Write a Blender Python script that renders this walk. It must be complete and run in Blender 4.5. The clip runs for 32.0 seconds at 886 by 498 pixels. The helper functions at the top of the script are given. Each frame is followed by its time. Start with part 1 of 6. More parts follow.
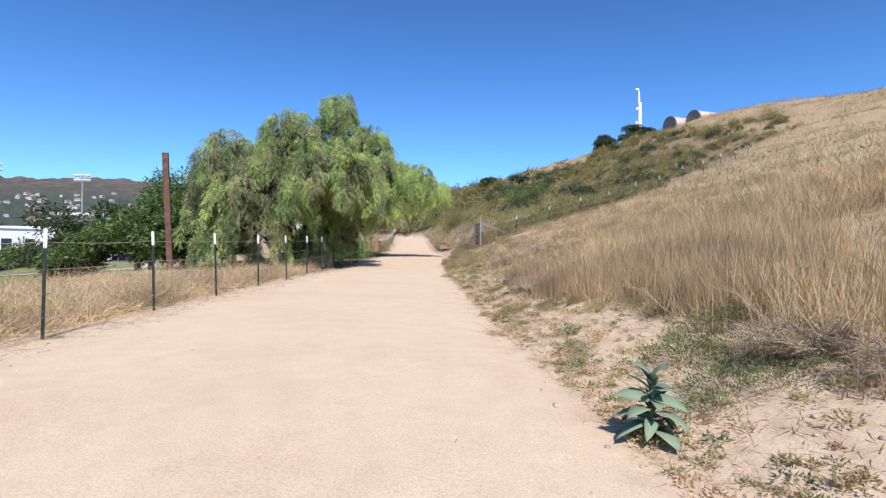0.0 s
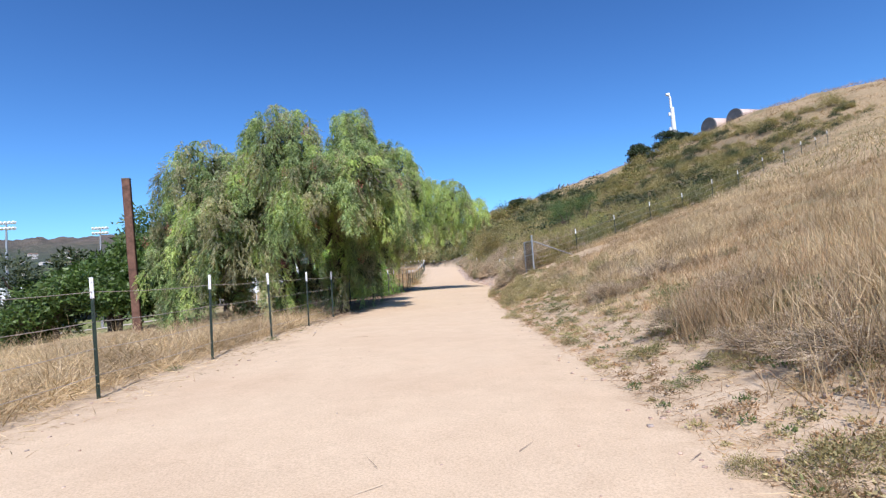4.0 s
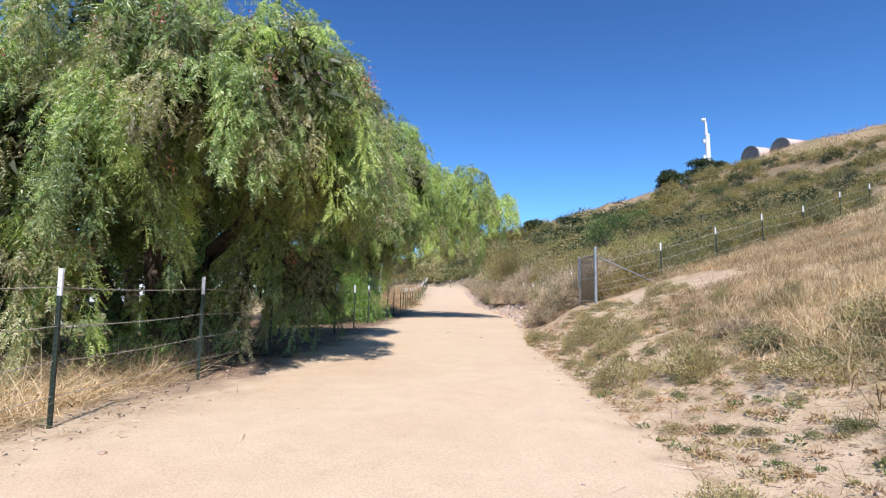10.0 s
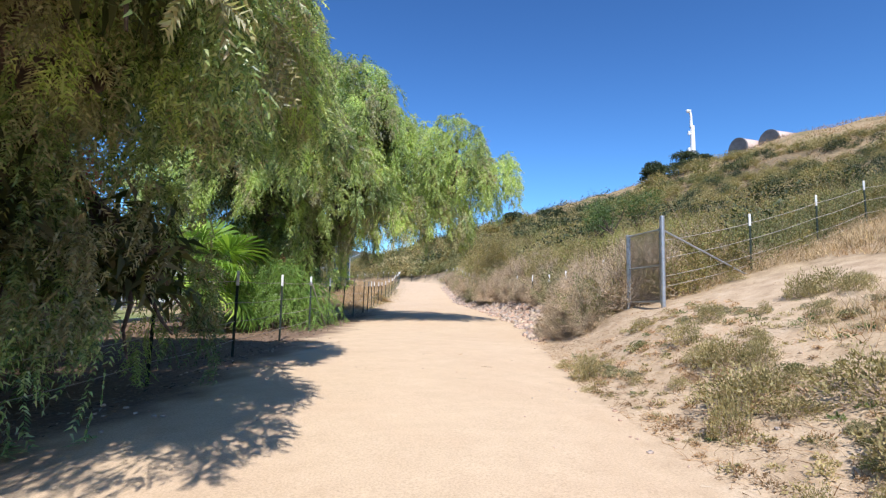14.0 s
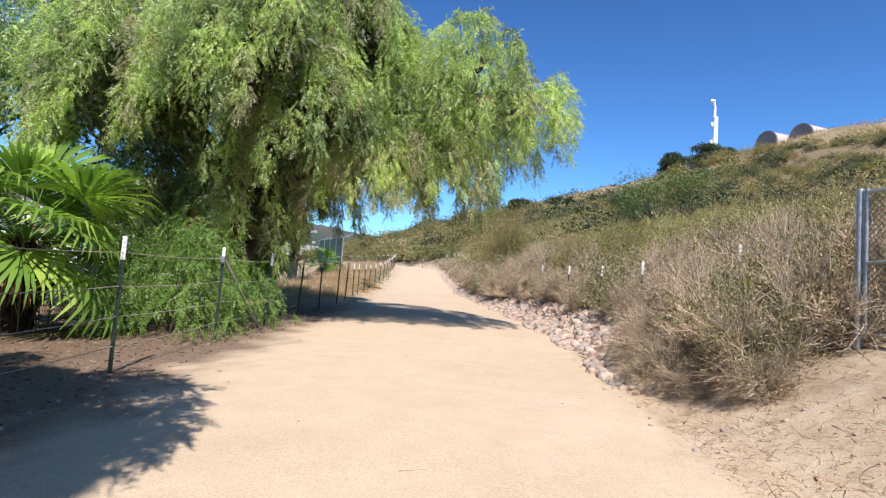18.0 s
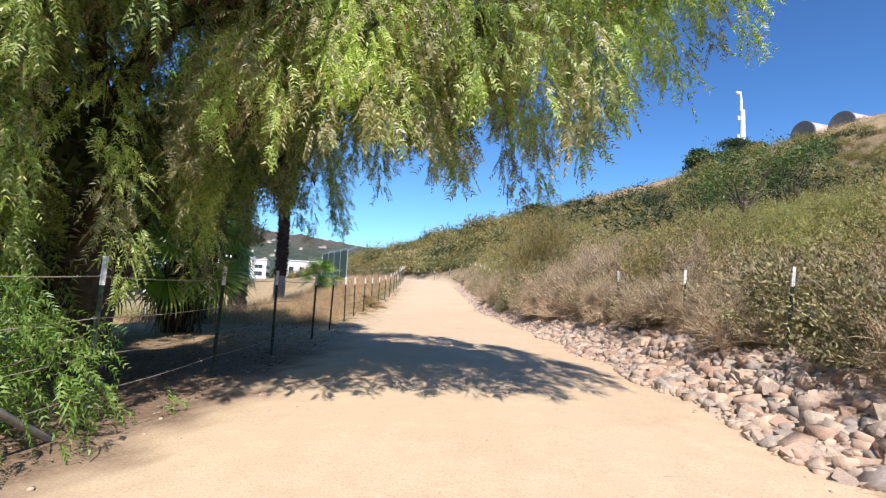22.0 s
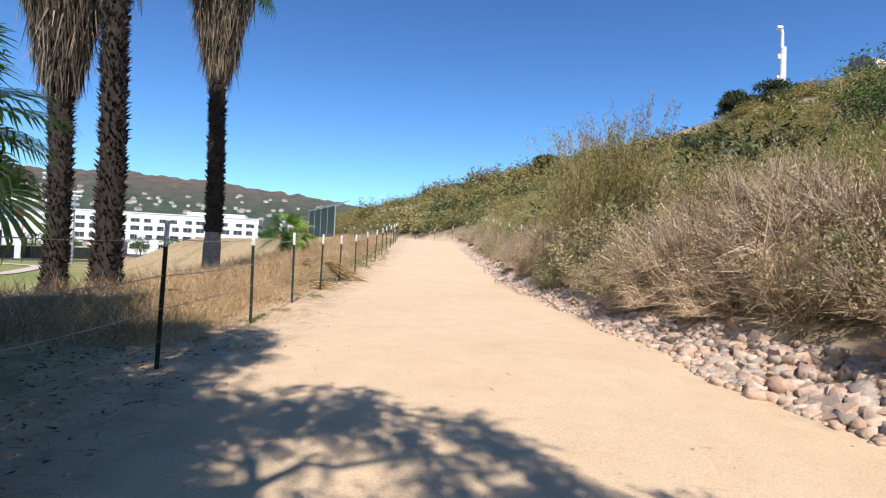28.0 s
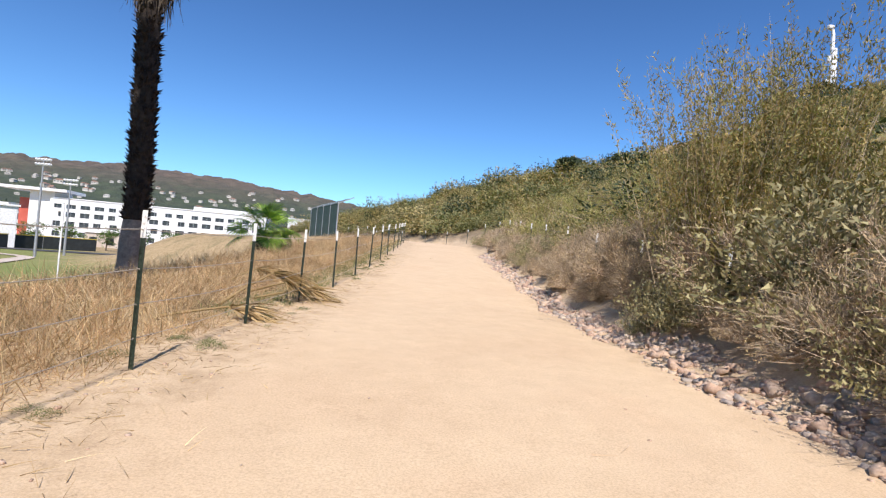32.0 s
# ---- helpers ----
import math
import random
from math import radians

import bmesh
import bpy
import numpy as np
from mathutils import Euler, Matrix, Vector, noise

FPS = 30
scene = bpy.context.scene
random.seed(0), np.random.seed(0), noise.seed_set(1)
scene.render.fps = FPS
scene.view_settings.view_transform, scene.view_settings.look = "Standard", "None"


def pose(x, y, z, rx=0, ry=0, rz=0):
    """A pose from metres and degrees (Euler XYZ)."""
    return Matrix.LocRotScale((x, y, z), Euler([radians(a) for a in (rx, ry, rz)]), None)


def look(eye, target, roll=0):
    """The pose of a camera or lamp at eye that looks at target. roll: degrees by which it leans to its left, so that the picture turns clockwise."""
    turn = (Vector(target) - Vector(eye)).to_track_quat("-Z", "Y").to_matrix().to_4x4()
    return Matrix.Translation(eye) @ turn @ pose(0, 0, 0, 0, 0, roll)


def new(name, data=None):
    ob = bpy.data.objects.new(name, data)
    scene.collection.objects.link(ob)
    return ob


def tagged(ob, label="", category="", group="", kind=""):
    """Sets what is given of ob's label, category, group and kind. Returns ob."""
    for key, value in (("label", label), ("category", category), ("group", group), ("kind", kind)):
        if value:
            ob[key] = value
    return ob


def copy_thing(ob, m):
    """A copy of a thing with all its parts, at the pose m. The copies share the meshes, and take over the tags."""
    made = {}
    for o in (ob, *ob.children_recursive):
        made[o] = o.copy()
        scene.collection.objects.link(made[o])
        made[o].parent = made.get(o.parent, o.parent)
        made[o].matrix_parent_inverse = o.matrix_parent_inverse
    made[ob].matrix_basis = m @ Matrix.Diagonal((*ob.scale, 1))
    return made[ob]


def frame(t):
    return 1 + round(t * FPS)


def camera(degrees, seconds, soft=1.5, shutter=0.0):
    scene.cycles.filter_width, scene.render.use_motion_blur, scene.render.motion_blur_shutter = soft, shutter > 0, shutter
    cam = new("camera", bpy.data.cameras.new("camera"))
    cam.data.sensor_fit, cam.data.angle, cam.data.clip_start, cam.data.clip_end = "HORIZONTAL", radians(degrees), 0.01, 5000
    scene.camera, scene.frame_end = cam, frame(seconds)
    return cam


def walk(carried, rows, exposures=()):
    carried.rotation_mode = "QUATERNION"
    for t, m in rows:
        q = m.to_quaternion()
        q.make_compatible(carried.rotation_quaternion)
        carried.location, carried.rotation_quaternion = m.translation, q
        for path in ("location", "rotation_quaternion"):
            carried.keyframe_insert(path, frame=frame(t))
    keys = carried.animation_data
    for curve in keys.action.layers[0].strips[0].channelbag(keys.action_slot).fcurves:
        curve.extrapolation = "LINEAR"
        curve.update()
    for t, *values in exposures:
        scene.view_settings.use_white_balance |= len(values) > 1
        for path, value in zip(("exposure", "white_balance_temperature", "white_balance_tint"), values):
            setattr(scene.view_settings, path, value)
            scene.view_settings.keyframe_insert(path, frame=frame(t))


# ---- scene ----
cam = camera(81.0, 32.0, 1.25)
METRES, EYE, TILT, LEAN, TURN = 49.0, 1.28, 0.0, 0.0, -5.9
ROWS = [
    (0.0, 0.0, 0.0, 0.0, -0.0, 0.06, -0.5),
    (0.5, -0.0025, 0.0155, 0.0, 1.13, 0.12, 0.47),
    (1.0, -0.0054, 0.0315, -0.0001, 2.33, 0.36, 1.3),
    (1.5, -0.0065, 0.0468, 0.0003, 3.01, 0.58, 1.75),
    (2.0, -0.0086, 0.0629, 0.0004, 2.69, 0.79, 2.14),
    (2.5, -0.0094, 0.0789, 0.0006, 2.35, 0.81, 2.72),
    (3.0, -0.012, 0.0952, 0.0006, 3.26, 0.8, 3.07),
    (3.5, -0.0143, 0.1108, 0.0004, 3.78, 1.59, 3.28),
    (4.0, -0.0155, 0.1269, 0.0007, 3.23, 3.39, 3.6),
    (4.5, -0.0153, 0.1419, 0.0017, 2.38, 5.35, 4.09),
    (6.5, -0.0196, 0.2065, 0.003, 2.9, 6.85, 1.98),
    (7.0, -0.0216, 0.2224, 0.0029, 3.27, 6.25, 0.75),
    (7.5, -0.0224, 0.238, 0.0032, 3.04, 5.92, -0.12),
    (8.0, -0.0234, 0.2545, 0.0036, 2.05, 5.66, -0.45),
    (8.5, -0.0242, 0.2709, 0.0037, 1.53, 5.55, -0.59),
    (9.0, -0.0256, 0.2875, 0.0035, 1.59, 5.41, -0.51),
    (9.5, -0.0268, 0.304, 0.004, 2.55, 5.37, -0.58),
    (10.0, -0.0285, 0.3206, 0.0047, 3.57, 5.67, -0.74),
    (10.5, -0.0287, 0.3363, 0.0047, 4.58, 6.1, -1.13),
    (11.0, -0.0295, 0.353, 0.0052, 5.14, 6.29, -1.67),
    (11.5, -0.03, 0.3689, 0.0053, 5.35, 5.9, -2.19),
    (12.0, -0.0314, 0.3849, 0.0052, 4.83, 5.28, -2.41),
    (12.5, -0.0331, 0.4004, 0.0048, 4.11, 4.74, -2.45),
    (13.0, -0.0351, 0.4166, 0.0052, 2.85, 4.76, -2.11),
    (13.5, -0.0362, 0.4317, 0.0057, 1.77, 4.98, -1.59),
    (14.0, -0.0372, 0.4473, 0.0063, 0.66, 5.21, -1.11),
    (14.5, -0.0371, 0.4626, 0.0065, 0.23, 4.96, -0.93),
    (15.0, -0.0374, 0.4786, 0.0066, -0.2, 4.47, -1.3),
    (15.5, -0.0371, 0.4933, 0.0065, -0.12, 3.83, -2.02),
    (17.5, -0.0397, 0.555, 0.0092, 0.65, 3.49, -4.4),
    (18.0, -0.0418, 0.5707, 0.0095, 0.34, 3.75, -4.18),
    (18.5, -0.0435, 0.5859, 0.0093, 0.26, 4.4, -3.66),
    (19.0, -0.0456, 0.6017, 0.0099, 0.39, 5.24, -2.94),
    (19.5, -0.0474, 0.6172, 0.0103, 1.13, 5.75, -2.47),
    (20.0, -0.0476, 0.6337, 0.0108, 1.45, 5.89, -2.17),
    (20.5, -0.0485, 0.6494, 0.0108, 1.77, 5.49, -2.17),
    (21.0, -0.0499, 0.6656, 0.0113, 1.67, 5.16, -2.25),
    (21.5, -0.0507, 0.6808, 0.0118, 1.78, 4.94, -2.42),
    (22.0, -0.0515, 0.6966, 0.0126, 1.51, 5.02, -2.59),
    (22.5, -0.0519, 0.7109, 0.0131, 1.18, 4.85, -2.96),
    (23.0, -0.0516, 0.7263, 0.0138, 0.48, 4.51, -3.21),
    (23.5, -0.0515, 0.7406, 0.0137, 0.08, 3.85, -3.35),
    (24.0, -0.0525, 0.7563, 0.0143, -0.19, 2.98, -3.25),
    (24.5, -0.0538, 0.7712, 0.014, -0.14, 1.99, -2.99),
    (26.5, -0.0581, 0.8348, 0.0147, -0.08, 1.02, -2.27),
    (27.0, -0.0593, 0.8512, 0.0158, 0.3, 0.99, -2.17),
    (27.5, -0.0608, 0.8667, 0.0157, 0.91, 0.7, -2.26),
    (28.0, -0.062, 0.8829, 0.0159, 1.41, 0.66, -2.56),
    (28.5, -0.0638, 0.8988, 0.0158, 2.38, 0.92, -3.15),
    (29.0, -0.0645, 0.9151, 0.0161, 2.99, 1.18, -3.74),
    (29.5, -0.0658, 0.9308, 0.0162, 3.49, 1.47, -4.27),
    (30.0, -0.0662, 0.9471, 0.0163, 3.35, 1.55, -4.43),
    (30.5, -0.0672, 0.9623, 0.0169, 3.33, 1.58, -4.5),
    (31.0, -0.0681, 0.9785, 0.0173, 3.15, 1.54, -4.46),
    (31.5, -0.0699, 0.9935, 0.0172, 2.95, 1.34, -4.54),
    (32.0, -0.0705, 1.0096, 0.018, 2.46, 1.16, -4.73),
]
walk(cam, [(t, pose(0, 0, EYE, TILT, LEAN, TURN) @ pose(METRES * x, METRES * y, METRES * z, 90 + pitch, roll, yaw)) for t, x, y, z, yaw, pitch, roll in ROWS],
     [(0, 0.33, 6100, 13), (4, 0.34, 6050, 13), (8, 0.38, 6080, 12), (13, 0.44, 6150, 11), (20, 0.47, 6280, 11), (24, 0.5, 6620, 11), (28, 0.42, 6600, 11), (32, 0.36, 6650, 12)])

# ---- light ----
SUN_EL, SUN_TO = 51.0, Vector((0.06, -1.0, 0.0)).normalized()
sun = new("sun", bpy.data.lights.new("sun", "SUN"))
sun.data.energy, sun.data.angle, sun.data.color = 5.0, radians(0.53), (1.0, 0.935, 0.87)
sun.matrix_world = look((0, 0, 60), Vector((0, 0, 60)) - Vector((SUN_TO.x * math.cos(radians(SUN_EL)), SUN_TO.y * math.cos(radians(SUN_EL)), math.sin(radians(SUN_EL)))))
world = bpy.data.worlds.new("world")
scene.world = world
world.use_nodes = True
wt = world.node_tree
sky = wt.nodes.new("ShaderNodeTexSky")
sky.sky_type, sky.sun_disc = "NISHITA", False
sky.sun_elevation, sky.sun_rotation = radians(SUN_EL), math.pi
sky.air_density, sky.dust_density, sky.ozone_density = 1.0, 0.35, 3.0
tint = wt.nodes.new("ShaderNodeMix")
tint.data_type, tint.blend_type = "RGBA", "MULTIPLY"
tint.inputs["Factor"].default_value = 1.0
tint.inputs["B"].default_value = (0.60, 0.84, 1.0, 1)
deep = wt.nodes.new("ShaderNodeGamma")
deep.inputs["Gamma"].default_value = 1.35
wt.links.new(sky.outputs[0], deep.inputs["Color"])
wt.links.new(deep.outputs[0], tint.inputs["A"])
wt.links.new(tint.outputs["Result"], wt.nodes["Background"].inputs[0])
wt.nodes["Background"].inputs[1].default_value = 0.075

rng = np.random.default_rng(7)


# ---- materials ----
def nodes_of(name):
    m = bpy.data.materials.new(name)
    m.use_nodes = True
    t = m.node_tree
    return m, t, t.nodes["Principled BSDF"]


def add(t, kind, **values):
    n = t.nodes.new(kind)
    for k, v in values.items():
        n.inputs[k.replace("_", " ")].default_value = v
    return n


def noise_tex(t, scale, detail=4.0, rough=0.55):
    c = t.nodes.new("ShaderNodeTexCoord")
    n = add(t, "ShaderNodeTexNoise", Scale=scale, Detail=detail, Roughness=rough)
    t.links.new(c.outputs["Object"], n.inputs["Vector"])
    return n.outputs[0]


def ramp(t, fac, stops):
    r = t.nodes.new("ShaderNodeValToRGB")
    el = r.color_ramp.elements
    while len(el) < len(stops):
        el.new(0.5)
    for e, (p, c) in zip(el, stops):
        e.position, e.color = p, (*c, 1)
    t.links.new(fac, r.inputs[0])
    return r.outputs[0]


def mixed(t, fac, a, b, mode="MIX"):
    m = t.nodes.new("ShaderNodeMix")
    m.data_type, m.blend_type = "RGBA", mode
    for s, v in (("Factor", fac), ("A", a), ("B", b)):
        if isinstance(v, (int, float)):
            m.inputs[s].default_value = v
        elif isinstance(v, tuple):
            m.inputs[s].default_value = (*v, 1)
        else:
            t.links.new(v, m.inputs[s])
    return m.outputs["Result"]


def bumped(t, b, height, strength=0.4, distance=0.02):
    n = add(t, "ShaderNodeBump", Strength=strength, Distance=distance)
    t.links.new(height, n.inputs["Height"])
    t.links.new(n.outputs[0], b.inputs["Normal"])


def solid(name, lo, hi, scale=20.0, rough=0.7, metal=0.0, bump=0.2, fine=90.0):
    """Two tones mixed by a coarse and a fine noise, with a fine relief."""
    m, t, b = nodes_of(name)
    a = ramp(t, noise_tex(t, scale), [(0.3, lo), (0.7, hi)])
    f = ramp(t, noise_tex(t, fine, 2.0), [(0.25, (0.75, 0.75, 0.75)), (0.75, (1.15, 1.15, 1.15))])
    t.links.new(mixed(t, 1.0, a, f, "MULTIPLY"), b.inputs["Base Color"])
    b.inputs["Roughness"].default_value, b.inputs["Metallic"].default_value = rough, metal
    if bump:
        bumped(t, b, noise_tex(t, fine), bump, 0.01)
    return m


def leafy(name, tones, rough=0.55, through_light=0.3, patch=0.6, low=(0.72, 0.74, 0.7), high=(1.2, 1.16, 1.1)):
    """Leaves: a tone for each leaf, slow patches over the plant, some light through them."""
    m, t, b = nodes_of(name)
    g = t.nodes.new("ShaderNodeNewGeometry")
    n = len(tones)
    a = ramp(t, g.outputs["Random Per Island"], [((i + 0.5) / n, c) for i, c in enumerate(tones)])
    p = ramp(t, noise_tex(t, patch, 3.0), [(0.36, low), (0.64, high)])
    c = mixed(t, 1.0, a, p, "MULTIPLY")
    t.links.new(c, b.inputs["Base Color"])
    b.inputs["Roughness"].default_value = rough
    if through_light:
        tr = t.nodes.new("ShaderNodeBsdfTranslucent")
        t.links.new(mixed(t, 1.0, c, (1.2, 1.4, 0.75), "MULTIPLY"), tr.inputs[0])
        mx = t.nodes.new("ShaderNodeMixShader")
        mx.inputs[0].default_value = through_light
        t.links.new(b.outputs[0], mx.inputs[1])
        t.links.new(tr.outputs[0], mx.inputs[2])
        t.links.new(mx.outputs[0], t.nodes["Material Output"].inputs["Surface"])
    return m


def ground_material():
    m, t, b = nodes_of("earth")
    at = t.nodes.new("ShaderNodeAttribute")
    at.attribute_name = "cover"
    sep = t.nodes.new("ShaderNodeSeparateColor")
    t.links.new(at.outputs["Color"], sep.inputs[0])
    big, mid, fine = noise_tex(t, 0.35, 5.0), noise_tex(t, 3.0, 6.0, 0.65), noise_tex(t, 60.0, 3.0, 0.7)
    pebble = noise_tex(t, 22.0, 5.0, 0.7)
    sand = ramp(t, big, [(0.3, (0.54, 0.40, 0.265)), (0.55, (0.58, 0.445, 0.30)), (0.75, (0.56, 0.41, 0.272))])
    sand = mixed(t, 1.0, sand, ramp(t, mid, [(0.3, (0.93, 0.92, 0.91)), (0.65, (1.03, 1.03, 1.03))]), "MULTIPLY")
    soil = ramp(t, mid, [(0.25, (0.36, 0.26, 0.165)), (0.5, (0.51, 0.385, 0.255)), (0.75, (0.60, 0.475, 0.335))])
    straw = ramp(t, mid, [(0.25, (0.19, 0.135, 0.075)), (0.5, (0.36, 0.265, 0.15)), (0.75, (0.52, 0.40, 0.24))])
    straw = mixed(t, ramp(t, noise_tex(t, 0.16, 5.0, 0.6), [(0.5, (0, 0, 0)), (0.68, (0.7, 0.7, 0.7))]), straw, (0.13, 0.12, 0.055))
    lawn = ramp(t, mid, [(0.3, (0.10, 0.15, 0.035)), (0.7, (0.20, 0.25, 0.07))])
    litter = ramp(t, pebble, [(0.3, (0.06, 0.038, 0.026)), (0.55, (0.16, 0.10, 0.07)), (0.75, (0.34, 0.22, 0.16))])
    c = mixed(t, sep.outputs[0], soil, sand)
    c = mixed(t, sep.outputs[1], c, straw)
    br = t.nodes.new("ShaderNodeAttribute")
    br.attribute_name = "brush"
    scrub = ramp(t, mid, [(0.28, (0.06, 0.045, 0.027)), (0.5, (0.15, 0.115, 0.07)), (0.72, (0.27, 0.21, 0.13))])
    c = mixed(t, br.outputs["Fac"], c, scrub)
    c = mixed(t, sep.outputs[2], c, lawn)
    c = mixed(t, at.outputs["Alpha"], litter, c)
    c = mixed(t, 1.0, c, ramp(t, fine, [(0.28, (0.78, 0.76, 0.74)), (0.6, (1.08, 1.08, 1.08))]), "MULTIPLY")
    t.links.new(c, b.inputs["Base Color"])
    b.inputs["Roughness"].default_value = 0.95
    b.inputs["Specular IOR Level"].default_value = 0.15
    h = mixed(t, 0.5, pebble, fine)
    bumped(t, b, h, 0.45, 0.02)
    return m


EARTH = ground_material()
POST_GREEN = solid("post_paint", (0.012, 0.022, 0.014), (0.03, 0.045, 0.03), 30, 0.55)
POST_WHITE = solid("post_tip_paint", (0.72, 0.72, 0.70), (0.84, 0.84, 0.82), 30, 0.5)
WIRE = solid("dull_steel_wire", (0.13, 0.125, 0.12), (0.26, 0.25, 0.24), 60, 0.45, 0.6, 0)
PALE_WIRE = solid("weathered_pale_wire", (0.34, 0.30, 0.25), (0.50, 0.45, 0.38), 60, 0.55, 0.3, 0)
GALV = solid("galvanised_steel", (0.34, 0.36, 0.38), (0.52, 0.54, 0.57), 14, 0.42, 0.75, 0.1)
BARK = solid("pepper_bark", (0.05, 0.035, 0.025), (0.16, 0.115, 0.085), 9, 0.9, 0, 0.9, 40)
PALM_BARK = solid("palm_bark", (0.013, 0.009, 0.007), (0.049, 0.035, 0.026), 7, 0.95, 0, 0.8, 30)
PALM_BASE = solid("palm_bare_base", (0.14, 0.12, 0.105), (0.30, 0.26, 0.225), 5, 0.95, 0, 0.8, 24)
POLE_WOOD = solid("weathered_pole_wood", (0.075, 0.035, 0.022), (0.20, 0.10, 0.065), 6, 0.85, 0, 0.6, 40)
PEPPER = leafy("pepper_leaf", [(0.10, 0.165, 0.055), (0.19, 0.28, 0.095), (0.29, 0.385, 0.135), (0.39, 0.475, 0.19), (0.24, 0.27, 0.12), (0.46, 0.52, 0.25)], 0.4, 0.32, 0.9, (0.5, 0.52, 0.52), (1.35, 1.32, 1.25))
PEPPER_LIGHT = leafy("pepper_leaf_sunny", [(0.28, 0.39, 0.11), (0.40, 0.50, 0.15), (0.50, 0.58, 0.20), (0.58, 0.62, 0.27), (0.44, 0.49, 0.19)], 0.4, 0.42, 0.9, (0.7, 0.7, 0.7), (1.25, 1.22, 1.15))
PEPPER_SEED = leafy("pepper_leaf_seedy", [(0.22, 0.225, 0.115), (0.35, 0.345, 0.18), (0.46, 0.43, 0.25), (0.28, 0.22, 0.13), (0.52, 0.50, 0.32)], 0.45, 0.38, 0.9, (0.65, 0.65, 0.65), (1.25, 1.22, 1.15))
# crown interior: shade put into the leaf colour
PEPPER_SHADE = leafy("pepper_leaf_shaded", [(0.042, 0.056, 0.016), (0.063, 0.077, 0.023), (0.092, 0.101, 0.032), (0.126, 0.117, 0.050)], 0.5, 0.3)
PEPPER_YOUNG = leafy("pepper_leaf_young", [(0.131, 0.232, 0.040), (0.184, 0.296, 0.060), (0.251, 0.361, 0.093)], 0.45, 0.35)
BERRY = leafy("pepper_berry", [(0.42, 0.10, 0.09), (0.50, 0.20, 0.16), (0.30, 0.07, 0.06)], 0.5, 0.1)
BROAD = leafy("broad_leaf", [(0.048, 0.088, 0.019), (0.08, 0.136, 0.029), (0.128, 0.192, 0.048)], 0.5, 0.25)
OAK = leafy("dark_shrub_leaf", [(0.028, 0.043, 0.016), (0.051, 0.071, 0.025), (0.076, 0.095, 0.041)], 0.6, 0.15)
STRAW = leafy("dry_grass", [(0.30, 0.21, 0.11), (0.48, 0.35, 0.195), (0.64, 0.485, 0.295), (0.53, 0.385, 0.22), (0.73, 0.59, 0.40), (0.36, 0.265, 0.145)], 0.75, 0.18, 0.9, (0.58, 0.55, 0.52), (1.25, 1.22, 1.18))
STRAW_RED = leafy("rusty_dry_grass", [(0.264, 0.161, 0.083), (0.396, 0.253, 0.138), (0.528, 0.356, 0.204), (0.360, 0.218, 0.116), (0.432, 0.333, 0.209)], 0.75, 0.2, 0.9, (0.6, 0.58, 0.55), (1.3, 1.25, 1.2))
OLIVE_GRASS = leafy("half_green_grass", [(0.14, 0.14, 0.05), (0.20, 0.19, 0.075), (0.27, 0.24, 0.11)], 0.75, 0.25, 0.4)
WEED = leafy("grey_green_weed", [(0.26, 0.215, 0.09), (0.38, 0.32, 0.15), (0.50, 0.42, 0.21), (0.32, 0.24, 0.12)], 0.7, 0.2)
GREEN_WEED = leafy("green_weed", [(0.078, 0.111, 0.033), (0.13, 0.169, 0.052), (0.195, 0.221, 0.078)], 0.7, 0.2)
TWIG = leafy("dry_twig", [(0.21, 0.155, 0.11), (0.42, 0.315, 0.22), (0.63, 0.51, 0.38), (0.52, 0.40, 0.29)], 0.85, 0.0)
BROWN_LEAF = leafy("brown_shrub_leaf", [(0.25, 0.175, 0.09), (0.41, 0.30, 0.165), (0.56, 0.44, 0.25), (0.36, 0.30, 0.15)], 0.8, 0.06, 1.3, (0.65, 0.65, 0.65), (1.3, 1.25, 1.2))
MULE_LEAF = leafy("mulefat_leaf", [(0.21, 0.24, 0.065), (0.35, 0.36, 0.10), (0.48, 0.45, 0.145), (0.54, 0.41, 0.15), (0.28, 0.285, 0.10)], 0.6, 0.3)
MULE_BROWN = leafy("mulefat_leaf_dry", [(0.17, 0.145, 0.05), (0.27, 0.20, 0.075), (0.36, 0.25, 0.10), (0.19, 0.20, 0.06), (0.42, 0.31, 0.14), (0.24, 0.25, 0.075)], 0.65, 0.25, 1.4, (0.6, 0.6, 0.6), (1.35, 1.3, 1.2))
OLIVE_LEAF = leafy("dull_olive_leaf", [(0.12, 0.13, 0.045), (0.18, 0.18, 0.07), (0.25, 0.215, 0.10), (0.17, 0.19, 0.065)], 0.65, 0.2)
MOUND_LEAF = leafy("dusty_sage_leaf", [(0.16, 0.155, 0.075), (0.27, 0.25, 0.125), (0.38, 0.34, 0.18), (0.23, 0.20, 0.10)], 0.75, 0.12, 1.2, (0.65, 0.65, 0.65), (1.25, 1.22, 1.15))
MULLEIN = leafy("pale_soft_leaf", [(0.17, 0.23, 0.14), (0.26, 0.33, 0.21), (0.13, 0.18, 0.11)], 0.7, 0.15)
FROND = leafy("palm_frond", [(0.140, 0.246, 0.043), (0.234, 0.374, 0.064), (0.398, 0.538, 0.108)], 0.4, 0.35)
PALM_FIBRE = leafy("orange_palm_fibre", [(0.36, 0.17, 0.085), (0.48, 0.25, 0.13), (0.58, 0.35, 0.20), (0.30, 0.13, 0.07)], 0.85, 0.1)
DRY_PALM = leafy("dry_golden_palm_leaf", [(0.20, 0.13, 0.06), (0.32, 0.22, 0.10), (0.46, 0.33, 0.17)], 0.8, 0.15)
